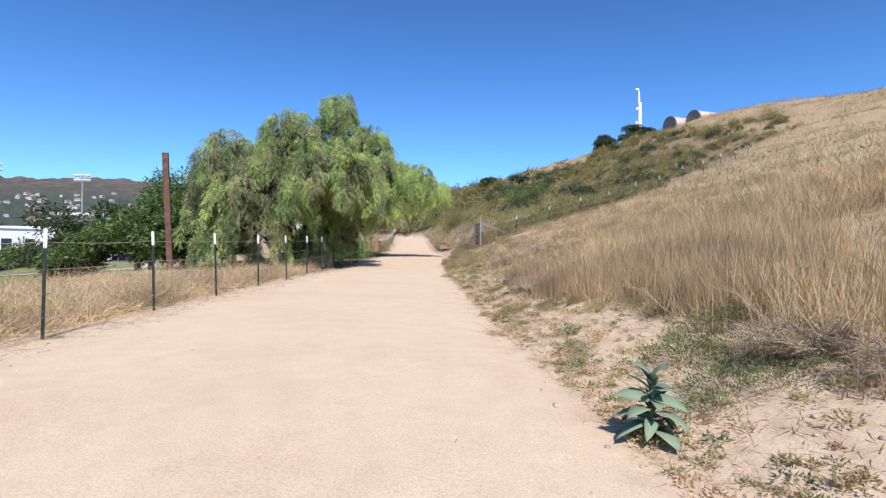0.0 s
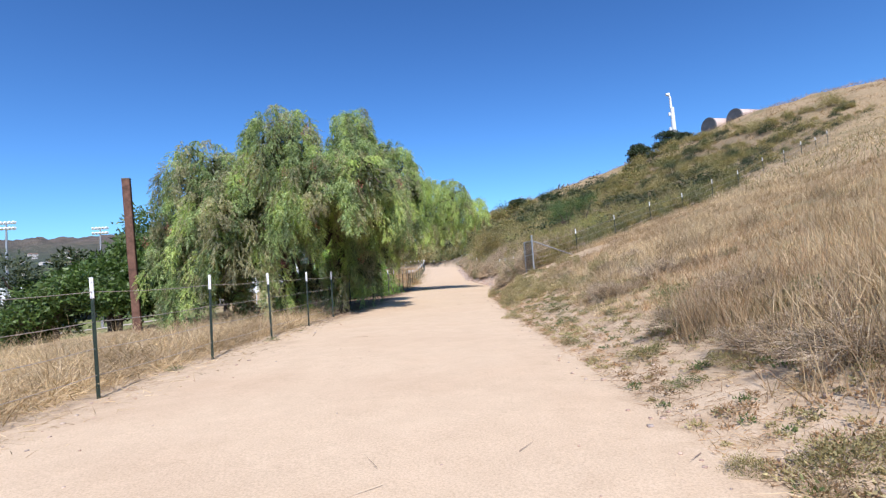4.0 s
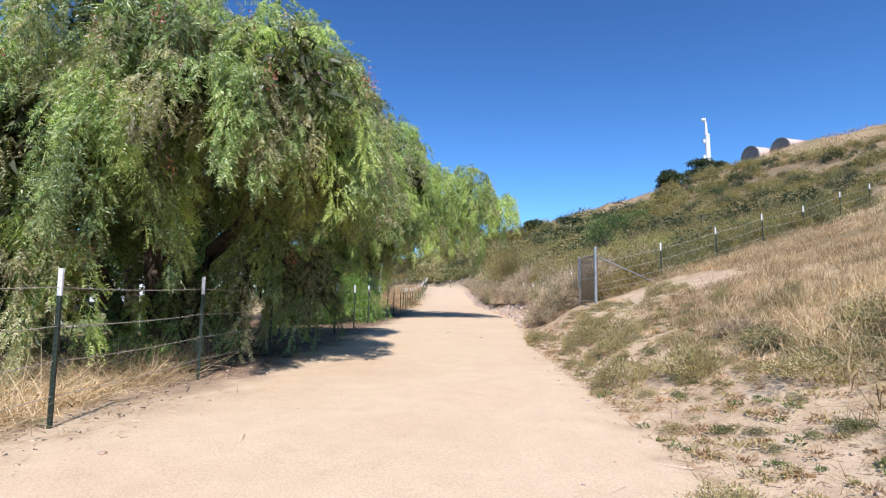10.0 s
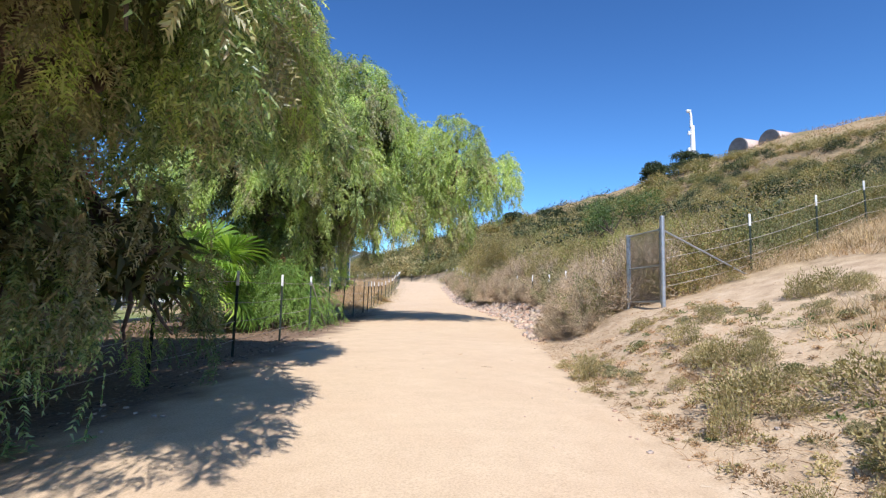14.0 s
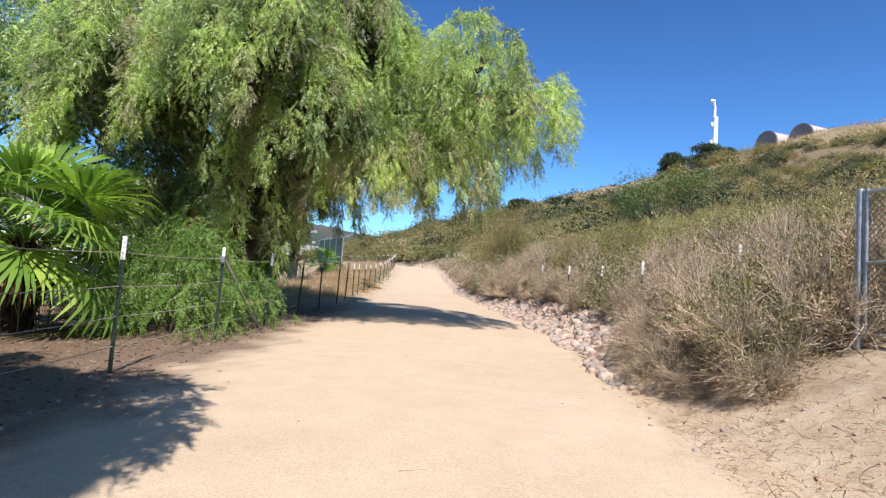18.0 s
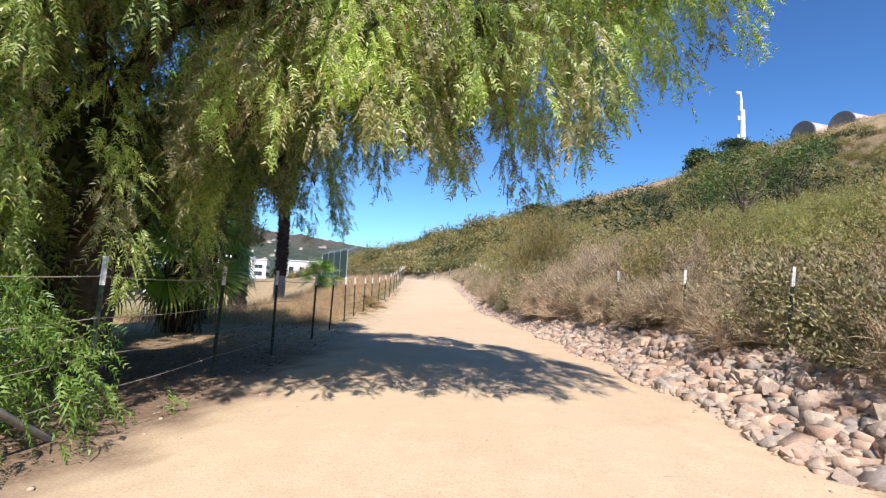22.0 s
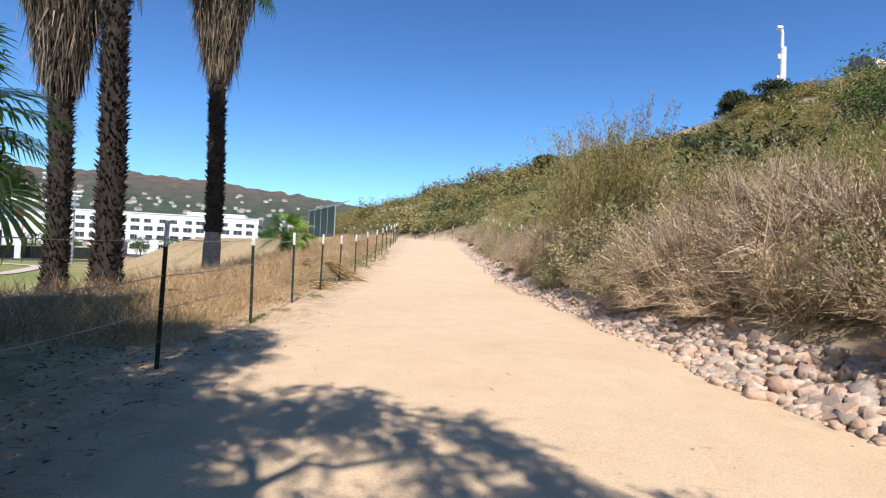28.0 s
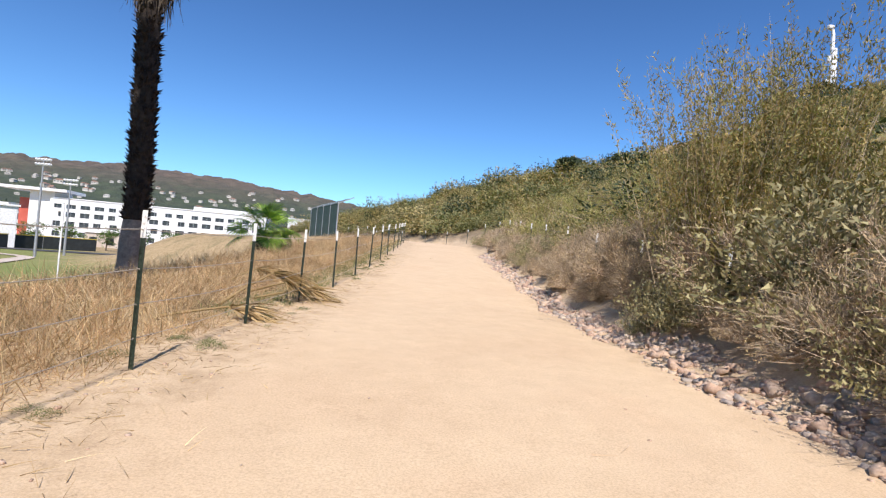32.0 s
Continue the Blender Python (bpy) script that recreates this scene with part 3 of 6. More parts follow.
def pepper_tree(label, foot, trunks, fine, coarse, seed, density=4.0, per=58, tones=(0.5, 0.28, 0.22), inner_tones=(0.75, 0.1, 0.15), berries=0):
    """fine and coarse: bulges of the crown (middle, half axes); the coarse ones are far from the path."""
    r = np.random.default_rng(seed)
    tree = tagged(new("pepper_tree"), label, "tree", "pepper trees")
    z = float(height(*foot))
    tree.location = (foot[0], foot[1], z)
    o = np.array([foot[0], foot[1], z])
    stems = []
    for k, (top, r0) in enumerate(trunks):
        base = np.array([r.normal() * 0.15, r.normal() * 0.15, -0.25])
        stems.append(limb(base, np.array(top) - o, r0, r0 * 0.55, r, 0.3, 9, 0.10))
    child("trunk", fast_mesh("trunk", *joined(stems), BARK, True), tree, "gnarled grey-brown trunk")
    arms = []
    for c, e in fine + coarse:
        top = np.array(min(trunks, key=lambda q: np.linalg.norm(np.array(q[0]) - np.array(c)))[0])
        arms.append(limb(top - o, np.array(c) - o, 0.13, 0.05, r, 0.35))
        for _ in range(5):
            q = np.array(c) + unit(r.normal(size=3) + np.array([0, 0, 0.4])) * np.array(e) * 0.8
            arms.append(limb(np.array(c) - o, q - o, 0.045, 0.01, r, 0.15, 6, 0.06))
    child("branchwork", fast_mesh("branchwork", *joined(arms), BARK, True), tree)
    got = [[], [], []]
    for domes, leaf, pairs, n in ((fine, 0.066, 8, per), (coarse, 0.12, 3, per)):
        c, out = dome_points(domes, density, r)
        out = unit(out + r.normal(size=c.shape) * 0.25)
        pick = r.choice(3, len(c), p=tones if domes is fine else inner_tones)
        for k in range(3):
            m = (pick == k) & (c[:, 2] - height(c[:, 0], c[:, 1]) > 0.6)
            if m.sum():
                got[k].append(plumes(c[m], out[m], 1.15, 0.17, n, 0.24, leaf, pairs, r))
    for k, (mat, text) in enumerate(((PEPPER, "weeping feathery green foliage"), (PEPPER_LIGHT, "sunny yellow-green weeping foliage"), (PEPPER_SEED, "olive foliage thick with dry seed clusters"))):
        v, f = joined(got[k])
        # nothing hangs low over the path
        q = v[::3]
        over = (q[:, 0] > fence_x(q[:, 1]) + np.where(q[:, 1] < 33, 0.95, 0.35)) & (q[:, 2] < height(q[:, 0], q[:, 1]) + 2.25 + 0.25 * rough(q[:, 0], q[:, 1], 1.1))
        v = v[np.repeat(~over, 3)]
        v[:, 2] = np.maximum(v[:, 2], height(v[:, 0], v[:, 1]) + 0.05)
        child("crown", fast_mesh("crown", v - o, np.arange(len(v)).reshape(-1, 3), mat), tree, text)
    # leaves inside the crown, their dark colour painting the shade there
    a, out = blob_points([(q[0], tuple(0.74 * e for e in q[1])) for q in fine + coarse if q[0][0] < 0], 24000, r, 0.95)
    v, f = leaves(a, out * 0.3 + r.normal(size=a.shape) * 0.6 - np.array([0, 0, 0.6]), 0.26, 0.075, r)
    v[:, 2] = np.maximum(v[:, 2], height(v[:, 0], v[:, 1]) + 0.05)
    child("inner_foliage", fast_mesh("inner_foliage", v - o, f, PEPPER_SHADE), tree, "foliage inside the crown in a dark shade-coloured tone")
    if berries:
        a = r.normal(size=(60, 3)) * np.array([0.05, 0.05, 0.12])
        cluster = fast_mesh("berry_cluster", *leaves(a, r.normal(size=a.shape), 0.03, 0.03, r), BERRY)
        c, out = dome_points(fine, 1.2, r)
        for i in r.choice(len(c), min(berries, len(c)), replace=False):
            q = c[i] + out[i] * 0.42 - np.array([0, 0, 0.45])
            if q[2] > height(q[0], q[1]) + 1.8:
                tagged(child("berry_cluster", cluster, tree, "hanging cluster of small red berries"), kind="stuff").location = q - o
    return tree


pepper_tree("large weeping pepper tree with feathery olive foliage behind the wire fence", (-4.9, 26.2),
            [((-5.2, 26.4, 3.6), 0.36), ((-3.6, 27.3, 3.4), 0.24), ((-6.6, 25.2, 3.0), 0.22)],
            [((-7.3, 24.6, 4.7), (1.5, 1.5, 1.9)), ((-4.5, 23.9, 5.2), (1.3, 1.4, 2.3)), ((-5.5, 23.2, 3.6), (2.1, 1.0, 1.7)), ((-2.3, 24.5, 4.5), (1.6, 1.7, 1.8)), ((-2.4, 27.8, 4.8), (1.5, 2.0, 2.0)),
             ((-3.2, 23.0, 4.3), (1.4, 0.9, 1.4)), ((-6.0, 23.2, 2.2), (1.2, 0.7, 1.3)), ((-1.5, 25.0, 3.8), (0.9, 1.3, 1.1)), ((-2.8, 26.2, 2.0), (0.6, 0.9, 1.2)), ((-7.9, 24.5, 2.6), (1.3, 1.1, 1.9)), ((-2.2, 27.4, 1.7), (0.7, 1.1, 1.1)), ((-1.9, 23.2, 4.6), (1.1, 0.8, 1.0)), ((-4.4, 26.0, 1.3), (0.9, 0.8, 0.9)), ((-1.9, 29.2, 4.7), (1.1, 1.2, 1.1))],
            [((-5.2, 28.4, 5.0), (2.6, 2.2, 2.4)), ((-3.8, 29.8, 4.9), (1.4, 1.4, 1.3)), ((-7.6, 27.2, 3.6), (1.4, 2.0, 2.2)), ((-6.6, 30.4, 3.8), (1.5, 1.5, 1.6)), ((-7.4, 24.3, 1.3), (1.3, 0.9, 1.1))],
            11, berries=60, tones=(0.52, 0.2, 0.28))
pepper_tree("tall weeping pepper tree whose branches arch over the path", (-3.4, 41.6),
            [((-3.2, 41.6, 4.2), 0.42), ((-2.2, 42.4, 4.0), 0.26), ((-4.8, 42.6, 4.4), 0.28)],
            [((-0.3, 39.6, 6.8), (1.2, 1.4, 1.9)), ((2.3, 39.0, 6.4), (0.9, 1.1, 1.4)), ((3.5, 39.0, 5.65), (0.9, 1.0, 0.85)), ((1.3, 39.6, 4.6), (1.6, 1.1, 0.85)), ((0.2, 39.8, 4.4), (1.2, 1.1, 0.9)), ((2.3, 40.0, 5.35), (1.4, 1.1, 0.9)), ((1.0, 41.0, 4.85), (1.7, 1.1, 0.9)), ((1.0, 41.2, 6.9), (1.5, 1.3, 1.4)), ((2.9, 40.6, 6.0), (0.8, 1.0, 1.0)), ((-2.2, 38.4, 5.6), (1.8, 1.5, 2.3)), ((-0.9, 39.1, 4.9), (1.2, 1.2, 1.5)),
             ((-2.7, 40.2, 3.2), (1.3, 1.1, 1.4)), ((0.8, 40.3, 5.6), (1.5, 1.3, 1.5)), ((-1.5, 44.6, 4.5), (0.9, 1.1, 1.5)), ((-4.5, 38.9, 4.8), (1.8, 1.4, 2.6))],
            [((-4.3, 44.0, 11.2), (1.6, 1.6, 3.1)), ((-1.6, 42.6, 9.0), (1.6, 1.7, 2.3)), ((-4.2, 43.4, 7.4), (2.5, 2.3, 2.8)), ((-1.2, 41.6, 6.2), (1.6, 1.6, 2.1)), ((-6.4, 40.8, 5.4), (1.9, 2.1, 3.0)), ((-5.0, 40.4, 2.6), (1.5, 1.1, 1.7)), ((-3.2, 46.2, 4.6), (1.4, 1.4, 2.2)), ((-5.8, 49.8, 5.0), (1.6, 1.5, 2.4))],
            12, berries=40, tones=(0.26, 0.56, 0.18), inner_tones=(0.55, 0.3, 0.15), per=50)


def shoots(label, spot, radius, tall, n, seed):
    """A thicket of young pepper shoots."""
    r = np.random.default_rng(seed)
    ob = tagged(new("pepper_saplings"), label, "shrub")
    z = float(height(*spot))
    ob.location = (*spot, z)
    a = np.stack([r.normal(size=n) * radius * 0.5, r.normal(size=n) * radius * 0.5, r.uniform(0.25, 1, n) * tall], 1)
    a[:, 2] *= np.exp(-(a[:, 0] ** 2 + a[:, 1] ** 2) / (radius ** 2 * 1.6))
    a[:, 2] = np.maximum(a[:, 2], 0.2)
    v, f = pepper_fronds(a, unit(np.stack([a[:, 0], a[:, 1], a[:, 2] * 0 + 0.2], 1)), 5, 0.4, 0.26, 0.06, 8, r)
    v[:, 2] = np.maximum(v[:, 2], 0.02)
    child("foliage", fast_mesh("foliage", v, f, PEPPER_YOUNG), ob)
    st = [limb((r.normal() * 0.2, r.normal() * 0.2, -0.05), q * np.array([1, 1, 0.95]), 0.012, 0.004, r, 0.1, 5, 0.04) for q in a[:36]]
    child("stem_frame", fast_mesh("stem_frame", *joined(st), BARK), ob)
    return ob


shoots("bright green thicket of young pepper shoots growing through the wire fence", (-2.95, 38.0), 1.45, 2.1, 480, 21)
shoots("green pepper shoots hanging to the ground beside the fence", (-4.5, 24.6), 0.8, 0.8, 60, 23)


def round_tree(label, foot, tall, wide, n, seed, mat=BROAD, leaf=0.16, name="broadleaf_tree", group="", bushy=False):
    r = np.random.default_rng(seed)
    tree = tagged(new(name), label, "shrub" if bushy else "tree", group)
    z = float(height(*foot))
    tree.location = (*foot, z)
    low = 0.12 if bushy else 0.3
    blobs = []
    for _ in range(9):
        a = r.uniform(0, 6.28)
        k = r.uniform(0.1, 0.6)
        h = r.uniform(low + 0.12, 0.82)
        e = wide * r.uniform(0.28, 0.42)
        blobs.append(((math.cos(a) * wide * 0.5 * k * 1.5, math.sin(a) * wide * 0.5 * k * 1.5, tall * h), (e, e, tall * r.uniform(0.16, 0.24))))
    a, out = blob_points(blobs, n, r, 0.5)
    a[:, 2] = np.maximum(a[:, 2], 0.05)
    v, f = leaves(a, out + r.normal(size=a.shape) * 0.8, leaf * r.uniform(0.6, 1.3, n), leaf * 0.55, r)
    child("crown", fast_mesh("crown", v, f, mat), tree)
    st = [limb((0, 0, -0.2), (0, 0, tall * 0.4), wide * 0.035, wide * 0.025, r, 0, 5, 0.04)] + [limb((0, 0, tall * 0.3), b[0], wide * 0.02, wide * 0.006, r, 0.1, 5, 0.05) for b in blobs]
    child("trunk", fast_mesh("trunk", *joined(st), BARK, True), tree)
    return tree


for k, (x, y, tall, wide, m) in enumerate([(-17.2, 30.2, 4.8, 4.4, OAK), (-13.0, 28.6, 3.4, 3.4, BROAD), (-12.5, 33.0, 5.6, 4.6, BROAD), (-11.5, 37.5, 7.0, 5.2, BROAD), (-9.6, 33.5, 5.6, 3.6, BROAD), (-10.9, 29.4, 4.2, 3.4, BROAD), (-10.4, 41.0, 6.5, 5.0, BROAD), (-14.6, 31.6, 3.6, 3.6, OAK), (-15.8, 29.4, 3.9, 3.6, BROAD), (-11.9, 27.4, 2.9, 3.2, BROAD), (-9.3, 28.4, 3.8, 3.0, BROAD), (-13.6, 29.6, 3.5, 3.4, OAK), (-18.6, 31.0, 4.4, 3.8, BROAD)]):
    round_tree("leafy green tree on the slope below the path", (x, y), tall, wide, 7000, 40 + k, m, 0.2, group="trees below the path", bushy=True)


# ---- palms ----
def fan(r, size, n=32):
    """One fan leaf pointing along +x from the origin: pleated blades with free tips, quads."""
    ang = np.linspace(-1.9, 1.9, n)
    ln = size * (0.78 + 0.22 * np.cos(ang * 0.8)) * r.uniform(0.93, 1.05, n)
    w = size * 0.074
    v, f = [], []
    for i, (a, l) in enumerate(zip(ang, ln)):
        d = np.array([math.cos(a), math.sin(a), 0])
        s = np.array([-math.sin(a), math.cos(a), 0])
        up = np.array([0, 0, 0.018 * size * (1 if i % 2 else -1)])
        pts = [(0.06, 0.35, 0), (0.55, 1.0, 0.02), (0.82, 0.55, -0.03), (1.0, 0.08, -0.16 - 0.1 * r.uniform())]
        o = len(v)
        for q, ww, dz in pts:
            c = d * l * q + np.array([0, 0, dz * size]) + up
            v += [c - s * w * ww * 0.5 * (1 if q > 0.1 else 0.4), c + s * w * ww * 0.5 * (1 if q > 0.1 else 0.4)]
        f += [(o + 2 * j, o + 2 * j + 1, o + 2 * j + 3, o + 2 * j + 2) for j in range(3)]
    return np.array(v), np.array(f)


def fronds(r, heart, count, reach, size, low, high, droop=0.0):
    out, stalks = [], []
    for i in range(count):
        az = i * 2.4 + r.normal() * 0.25
        el = low + (high - low) * (i + 0.5) / count + r.normal() * 0.08
        d = np.array([math.cos(az) * math.cos(el), math.sin(az) * math.cos(el), math.sin(el)])
        tip = heart + d * reach * r.uniform(0.8, 1.15)
        tip[2] -= droop * reach * math.cos(el) * 0.35
        v, f = fan(r, size * r.uniform(0.85, 1.1))
        el2 = el - 0.45 - droop
        m = np.array(Matrix.Rotation(az, 3, "Z") @ Matrix.Rotation(-el2, 3, "Y") @ Matrix.Rotation(r.normal() * 0.35, 3, "X"))
        out.append((v @ m.T + tip, f))
        mid = (heart + tip) / 2 + np.array([0, 0, 0.06 * reach])
        stalks.append(tube(np.array([heart, mid, tip]), [0.022, 0.014, 0.008], 5))
    return out, stalks


def fan_palm(label, foot, trunk_h, trunk_r, count, reach, size, seed, skirt=0, name="fan_palm", low=-0.5, base_bare=0.0, fibre=0):
    r = np.random.default_rng(seed)
    palm = tagged(new(name), label, "palm tree", "fan palms")
    z = float(height(*foot))
    palm.location = (*foot, z)
    zs = np.linspace(-0.2, trunk_h, 22)
    rr = trunk_r * (1 + 0.30 * np.exp(-np.clip(zs, 0, 99) / 0.5)) * (1 - 0.12 * zs / max(trunk_h, 1))
    p = np.stack([0.06 * np.sin(zs * 0.5), 0.05 * np.cos(zs * 0.4) - 0.05, zs], 1)
    cut = max(2, int(22 * base_bare)) if base_bare else 0
    if cut:
        child("trunk_base", fast_mesh("trunk_base", *tube(p[:cut + 1], rr[:cut + 1] * (1 + 0.05 * r.normal(size=cut + 1)), 16), PALM_BASE, True), palm, "bare grey lower trunk")
    child("trunk", fast_mesh("trunk", *tube(p[cut:], rr[cut:], 14), PALM_BARK, True), palm)
    # broken leaf bases all over the trunk
    n = int(260 * (trunk_h - (0.9 if cut else 0.0)))
    if n > 0:
        h = r.uniform(p[cut, 2] if cut else 0.05, trunk_h, n)
        az = r.uniform(0, 6.28, n)
        rad = np.interp(h, zs, rr)
        c = np.stack([np.interp(h, zs, p[:, 0]) + np.cos(az) * rad, np.interp(h, zs, p[:, 1]) + np.sin(az) * rad, h], 1)
        way = np.stack([np.cos(az) * 0.8, np.sin(az) * 0.8, r.uniform(0.2, 1.1, n)], 1)
        v1 = leaves(c - unit(way) * 0.03, way, r.uniform(0.08, 0.22, n), 0.075, r)
        child("trunk_shag", fast_mesh("trunk_shag", *v1, PALM_BARK), palm, "broken dark leaf bases")
    heart = np.array([p[-1, 0], p[-1, 1], trunk_h])
    out, st = fronds(r, heart, count, reach, size, low, 1.35)
    for blade, stalk in zip(out, st):
        child("frond", fast_mesh("frond", *joined([blade, stalk]), FROND), palm)
    if fibre:
        # rusty old leaf bases in a ragged cone below the heart
        az = r.uniform(0, 6.28, fibre)
        q = np.stack([np.cos(az), np.sin(az), 0 * az], 1)
        b = heart + q * r.uniform(0.05, 0.17, (fibre, 1)) + np.array([0, 0, 1]) * r.uniform(-0.3, 0.05, (fibre, 1))
        child("leaf_bases", fast_mesh("leaf_bases", *strips(b, q * 0.22 - np.array([0, 0, 1]) + r.normal(size=q.shape) * 0.07, r.uniform(0.45, 0.85, fibre), r.uniform(0.02, 0.045, fibre), 0 * az, 2, r), PALM_FIBRE), palm, "orange-brown ragged old leaf bases")
    if skirt:
        n = skirt
        az = r.uniform(0, 6.28, n)
        deep = min(3.9, trunk_h * 0.7)
        fall = r.uniform(0, 1, n) ** 0.9
        h = trunk_h - fall * deep
        k = r.uniform(0.0, 1.0, n) ** 0.7
        rad = trunk_r * 0.9 + min(1.25, 0.5 * trunk_h) * k * (1 - 0.82 * fall)
        b = np.stack([heart[0] + np.cos(az) * rad, heart[1] + np.sin(az) * rad, h], 1)
        way = np.stack([-np.cos(az) * 0.12, -np.sin(az) * 0.12, -np.ones(n)], 1) + r.normal(size=(n, 3)) * 0.16
        child("dead_skirt", fast_mesh("dead_skirt", *strips(b, way, r.uniform(0.4, 1.3, n), r.uniform(0.02, 0.06, n), 0.0 * b[:, 0], 2, r), DEAD_FROND), palm, "hanging skirt of dead grey-brown leaves")
    return palm


fan_palm("tall fan palm with dark rough trunk and dead skirt", (-6.0, 64.2), 12.0, 0.30, 30, 1.5, 1.0, 61, 4200, base_bare=0.14)
fan_palm("tall fan palm with a dark rough trunk beside the fence", (-6.1, 57.2), 12.2, 0.29, 30, 1.5, 1.0, 62, 3600)
fan_palm("tall fan palm with a dark rough trunk and dead skirt", (-8.6, 59.2), 10.6, 0.29, 28, 1.5, 1.0, 63, 3600)
fan_palm("young fan palm with broad green leaves beneath the pepper tree", (-5.0, 36.8), 1.4, 0.20, 20, 1.05, 1.15, 64, 70, "young_fan_palm", -0.35, fibre=420)
fan_palm("young fan palm with green leaves above dead ones", (-4.6, 47.6), 1.7, 0.22, 24, 1.15, 1.0, 65, 500, "young_fan_palm", -0.6)
fan_palm("young fan palm with shaded green leaves", (-6.0, 45.0), 2.0, 0.22, 22, 1.1, 1.0, 66, 500, "young_fan_palm", -0.6)
fan_palm("young fan palm with bright leaves above a dead skirt", (-5.3, 50.6), 2.6, 0.24, 24, 1.2, 1.05, 67, 900, "young_fan_palm", -0.6)
fan_palm("small bright green fan palm standing in dry grass", (-5.2, 73.6), 0.9, 0.17, 22, 0.95, 0.85, 68, 80, "small_fan_palm", -0.5)


# ---- shrubs on the hill ----
def shrub_meshes(kind, seed):
    """Stems and leaves of one shrub about 1 m tall and 1.3 m across (tall kinds: 1 m tall, 0.7 m across)."""
    r = np.random.default_rng(seed)
    if kind == "brown":
        # boughs that end in bunches of fine twigs, so that the shrub is lumpy and shades itself
        n = 46
        az, el = r.uniform(0, 6.28, n), np.arcsin(r.uniform(0.02, 1.0, n))
        d = np.stack([np.cos(az) * np.cos(el), np.sin(az) * np.cos(el), np.sin(el)], 1)
        b = r.normal(size=(n, 3)) * np.array([0.12, 0.12, 0.0])
        ln = r.uniform(0.34, 0.52, n)
        s1 = strips(b, d, ln, r.uniform(0.010, 0.018, n), r.uniform(0.0, 0.15, n), 2, r)
        tip = b + d * ln[:, None]
        per = 40
        k = n * per
        at = np.repeat(tip, per, 0) + r.normal(size=(k, 3)) * 0.035
        dd = unit(np.repeat(d, per, 0) * 0.9 + r.normal(size=(k, 3)) * 0.55 + np.array([0, 0, 0.25]))
        l2 = np.repeat(r.uniform(0.7, 1.3, n), per) * r.uniform(0.14, 0.32, k)
        s2 = strips(at, dd, l2, r.uniform(0.004, 0.008, k), r.uniform(0.0, 0.35, k), 2, r)
        # low and inner twigs
        m = 420
        q = unit(r.normal(size=(m, 3)))
        q[:, 2] = np.abs(q[:, 2])
        s3 = strips(q * np.array([0.45, 0.45, 0.4]) * r.uniform(0.3, 1.0, (m, 1)), q + r.normal(size=(m, 3)) * 0.5, r.uniform(0.12, 0.3, m), r.uniform(0.008, 0.014, m), r.uniform(0, 0.4, m), 1, r)
        st = joined([s1, s2, s3])
        st[0][:, 2] = np.maximum(st[0][:, 2], 0.0)
        k = 3200
        i = r.integers(0, len(at), k)
        p = at[i] + dd[i] * (l2[i] * r.uniform(0.1, 1.05, k))[:, None] + r.normal(size=(k, 3)) * 0.015
        p[:, 2] = np.abs(p[:, 2])
        lv = leaves(p, dd[i] + r.normal(size=(k, 3)) * 0.6, r.uniform(0.015, 0.034, k), 0.011, r)
    elif kind in ("tall", "mid", "great"):
        n = {"tall": 110, "mid": 60, "great": 190}[kind]
        az, el = r.uniform(0, 6.28, n), r.uniform(0.75, 1.5, n)
        d = np.stack([np.cos(az) * np.cos(el), np.sin(az) * np.cos(el), np.sin(el)], 1)
        b = r.normal(size=(n, 3)) * np.array([0.2, 0.2, 0.0])
        ln = r.uniform(0.9, 2.05, n) if kind != "great" else r.uniform(1.6, 3.9, n)
        if kind == "great":
            d = unit(d + np.array([0, 0, 0.9]))
            b = b * 1.6
        bow = r.uniform(0.0, 0.15, n)
        st = strips(b, d, ln, r.uniform(0.008, 0.016, n), bow, 4, r)
        k = {"tall": 7600, "mid": 3300, "great": 21000}[kind]
        # leaves sit in bunches along the stems
        i = r.integers(0, n, k)
        s = np.clip((np.floor(r.uniform(0.2, 1.0, k) ** 0.75 * (18 if kind == "great" else 9)) + r.normal(size=k) * 0.22) / (18 if kind == "great" else 9), 0.05, 1.02)
        p = b[i] + d[i] * (ln[i] * s)[:, None] + np.stack([d[i][:, 0] * 0.8, d[i][:, 1] * 0.8, -np.ones(k)], 1) * (bow[i] * ln[i] * s * s)[:, None] + r.normal(size=(k, 3)) * 0.035
        lv = leaves(p, d[i] * 0.8 + r.normal(size=(k, 3)) * 0.6, r.uniform(0.05, 0.1, k), 0.021, r)
    elif kind in ("far", "slope"):
        n = 40
        az, el = r.uniform(0, 6.28, n), r.uniform(0.2, 1.4, n)
        d = np.stack([np.cos(az) * np.cos(el), np.sin(az) * np.cos(el), np.sin(el)], 1)
        b = r.normal(size=(n, 3)) * np.array([0.12, 0.12, 0.0])
        ln = r.uniform(0.5, 0.85, n)
        st = strips(b, d, ln, r.uniform(0.01, 0.02, n), r.uniform(0.0, 0.2, n), 1, r)
        k = 900 if kind == "far" else 1500
        q = unit(r.normal(size=(k, 3)))
        q[:, 2] = np.abs(q[:, 2])
        p = q * np.array([0.55, 0.55, 0.8]) * (r.uniform(0.45, 1.0, k) * (1 + 0.3 * np.sin(q[:, 0] * 6) * np.sin(q[:, 1] * 7 + seed)))[:, None]
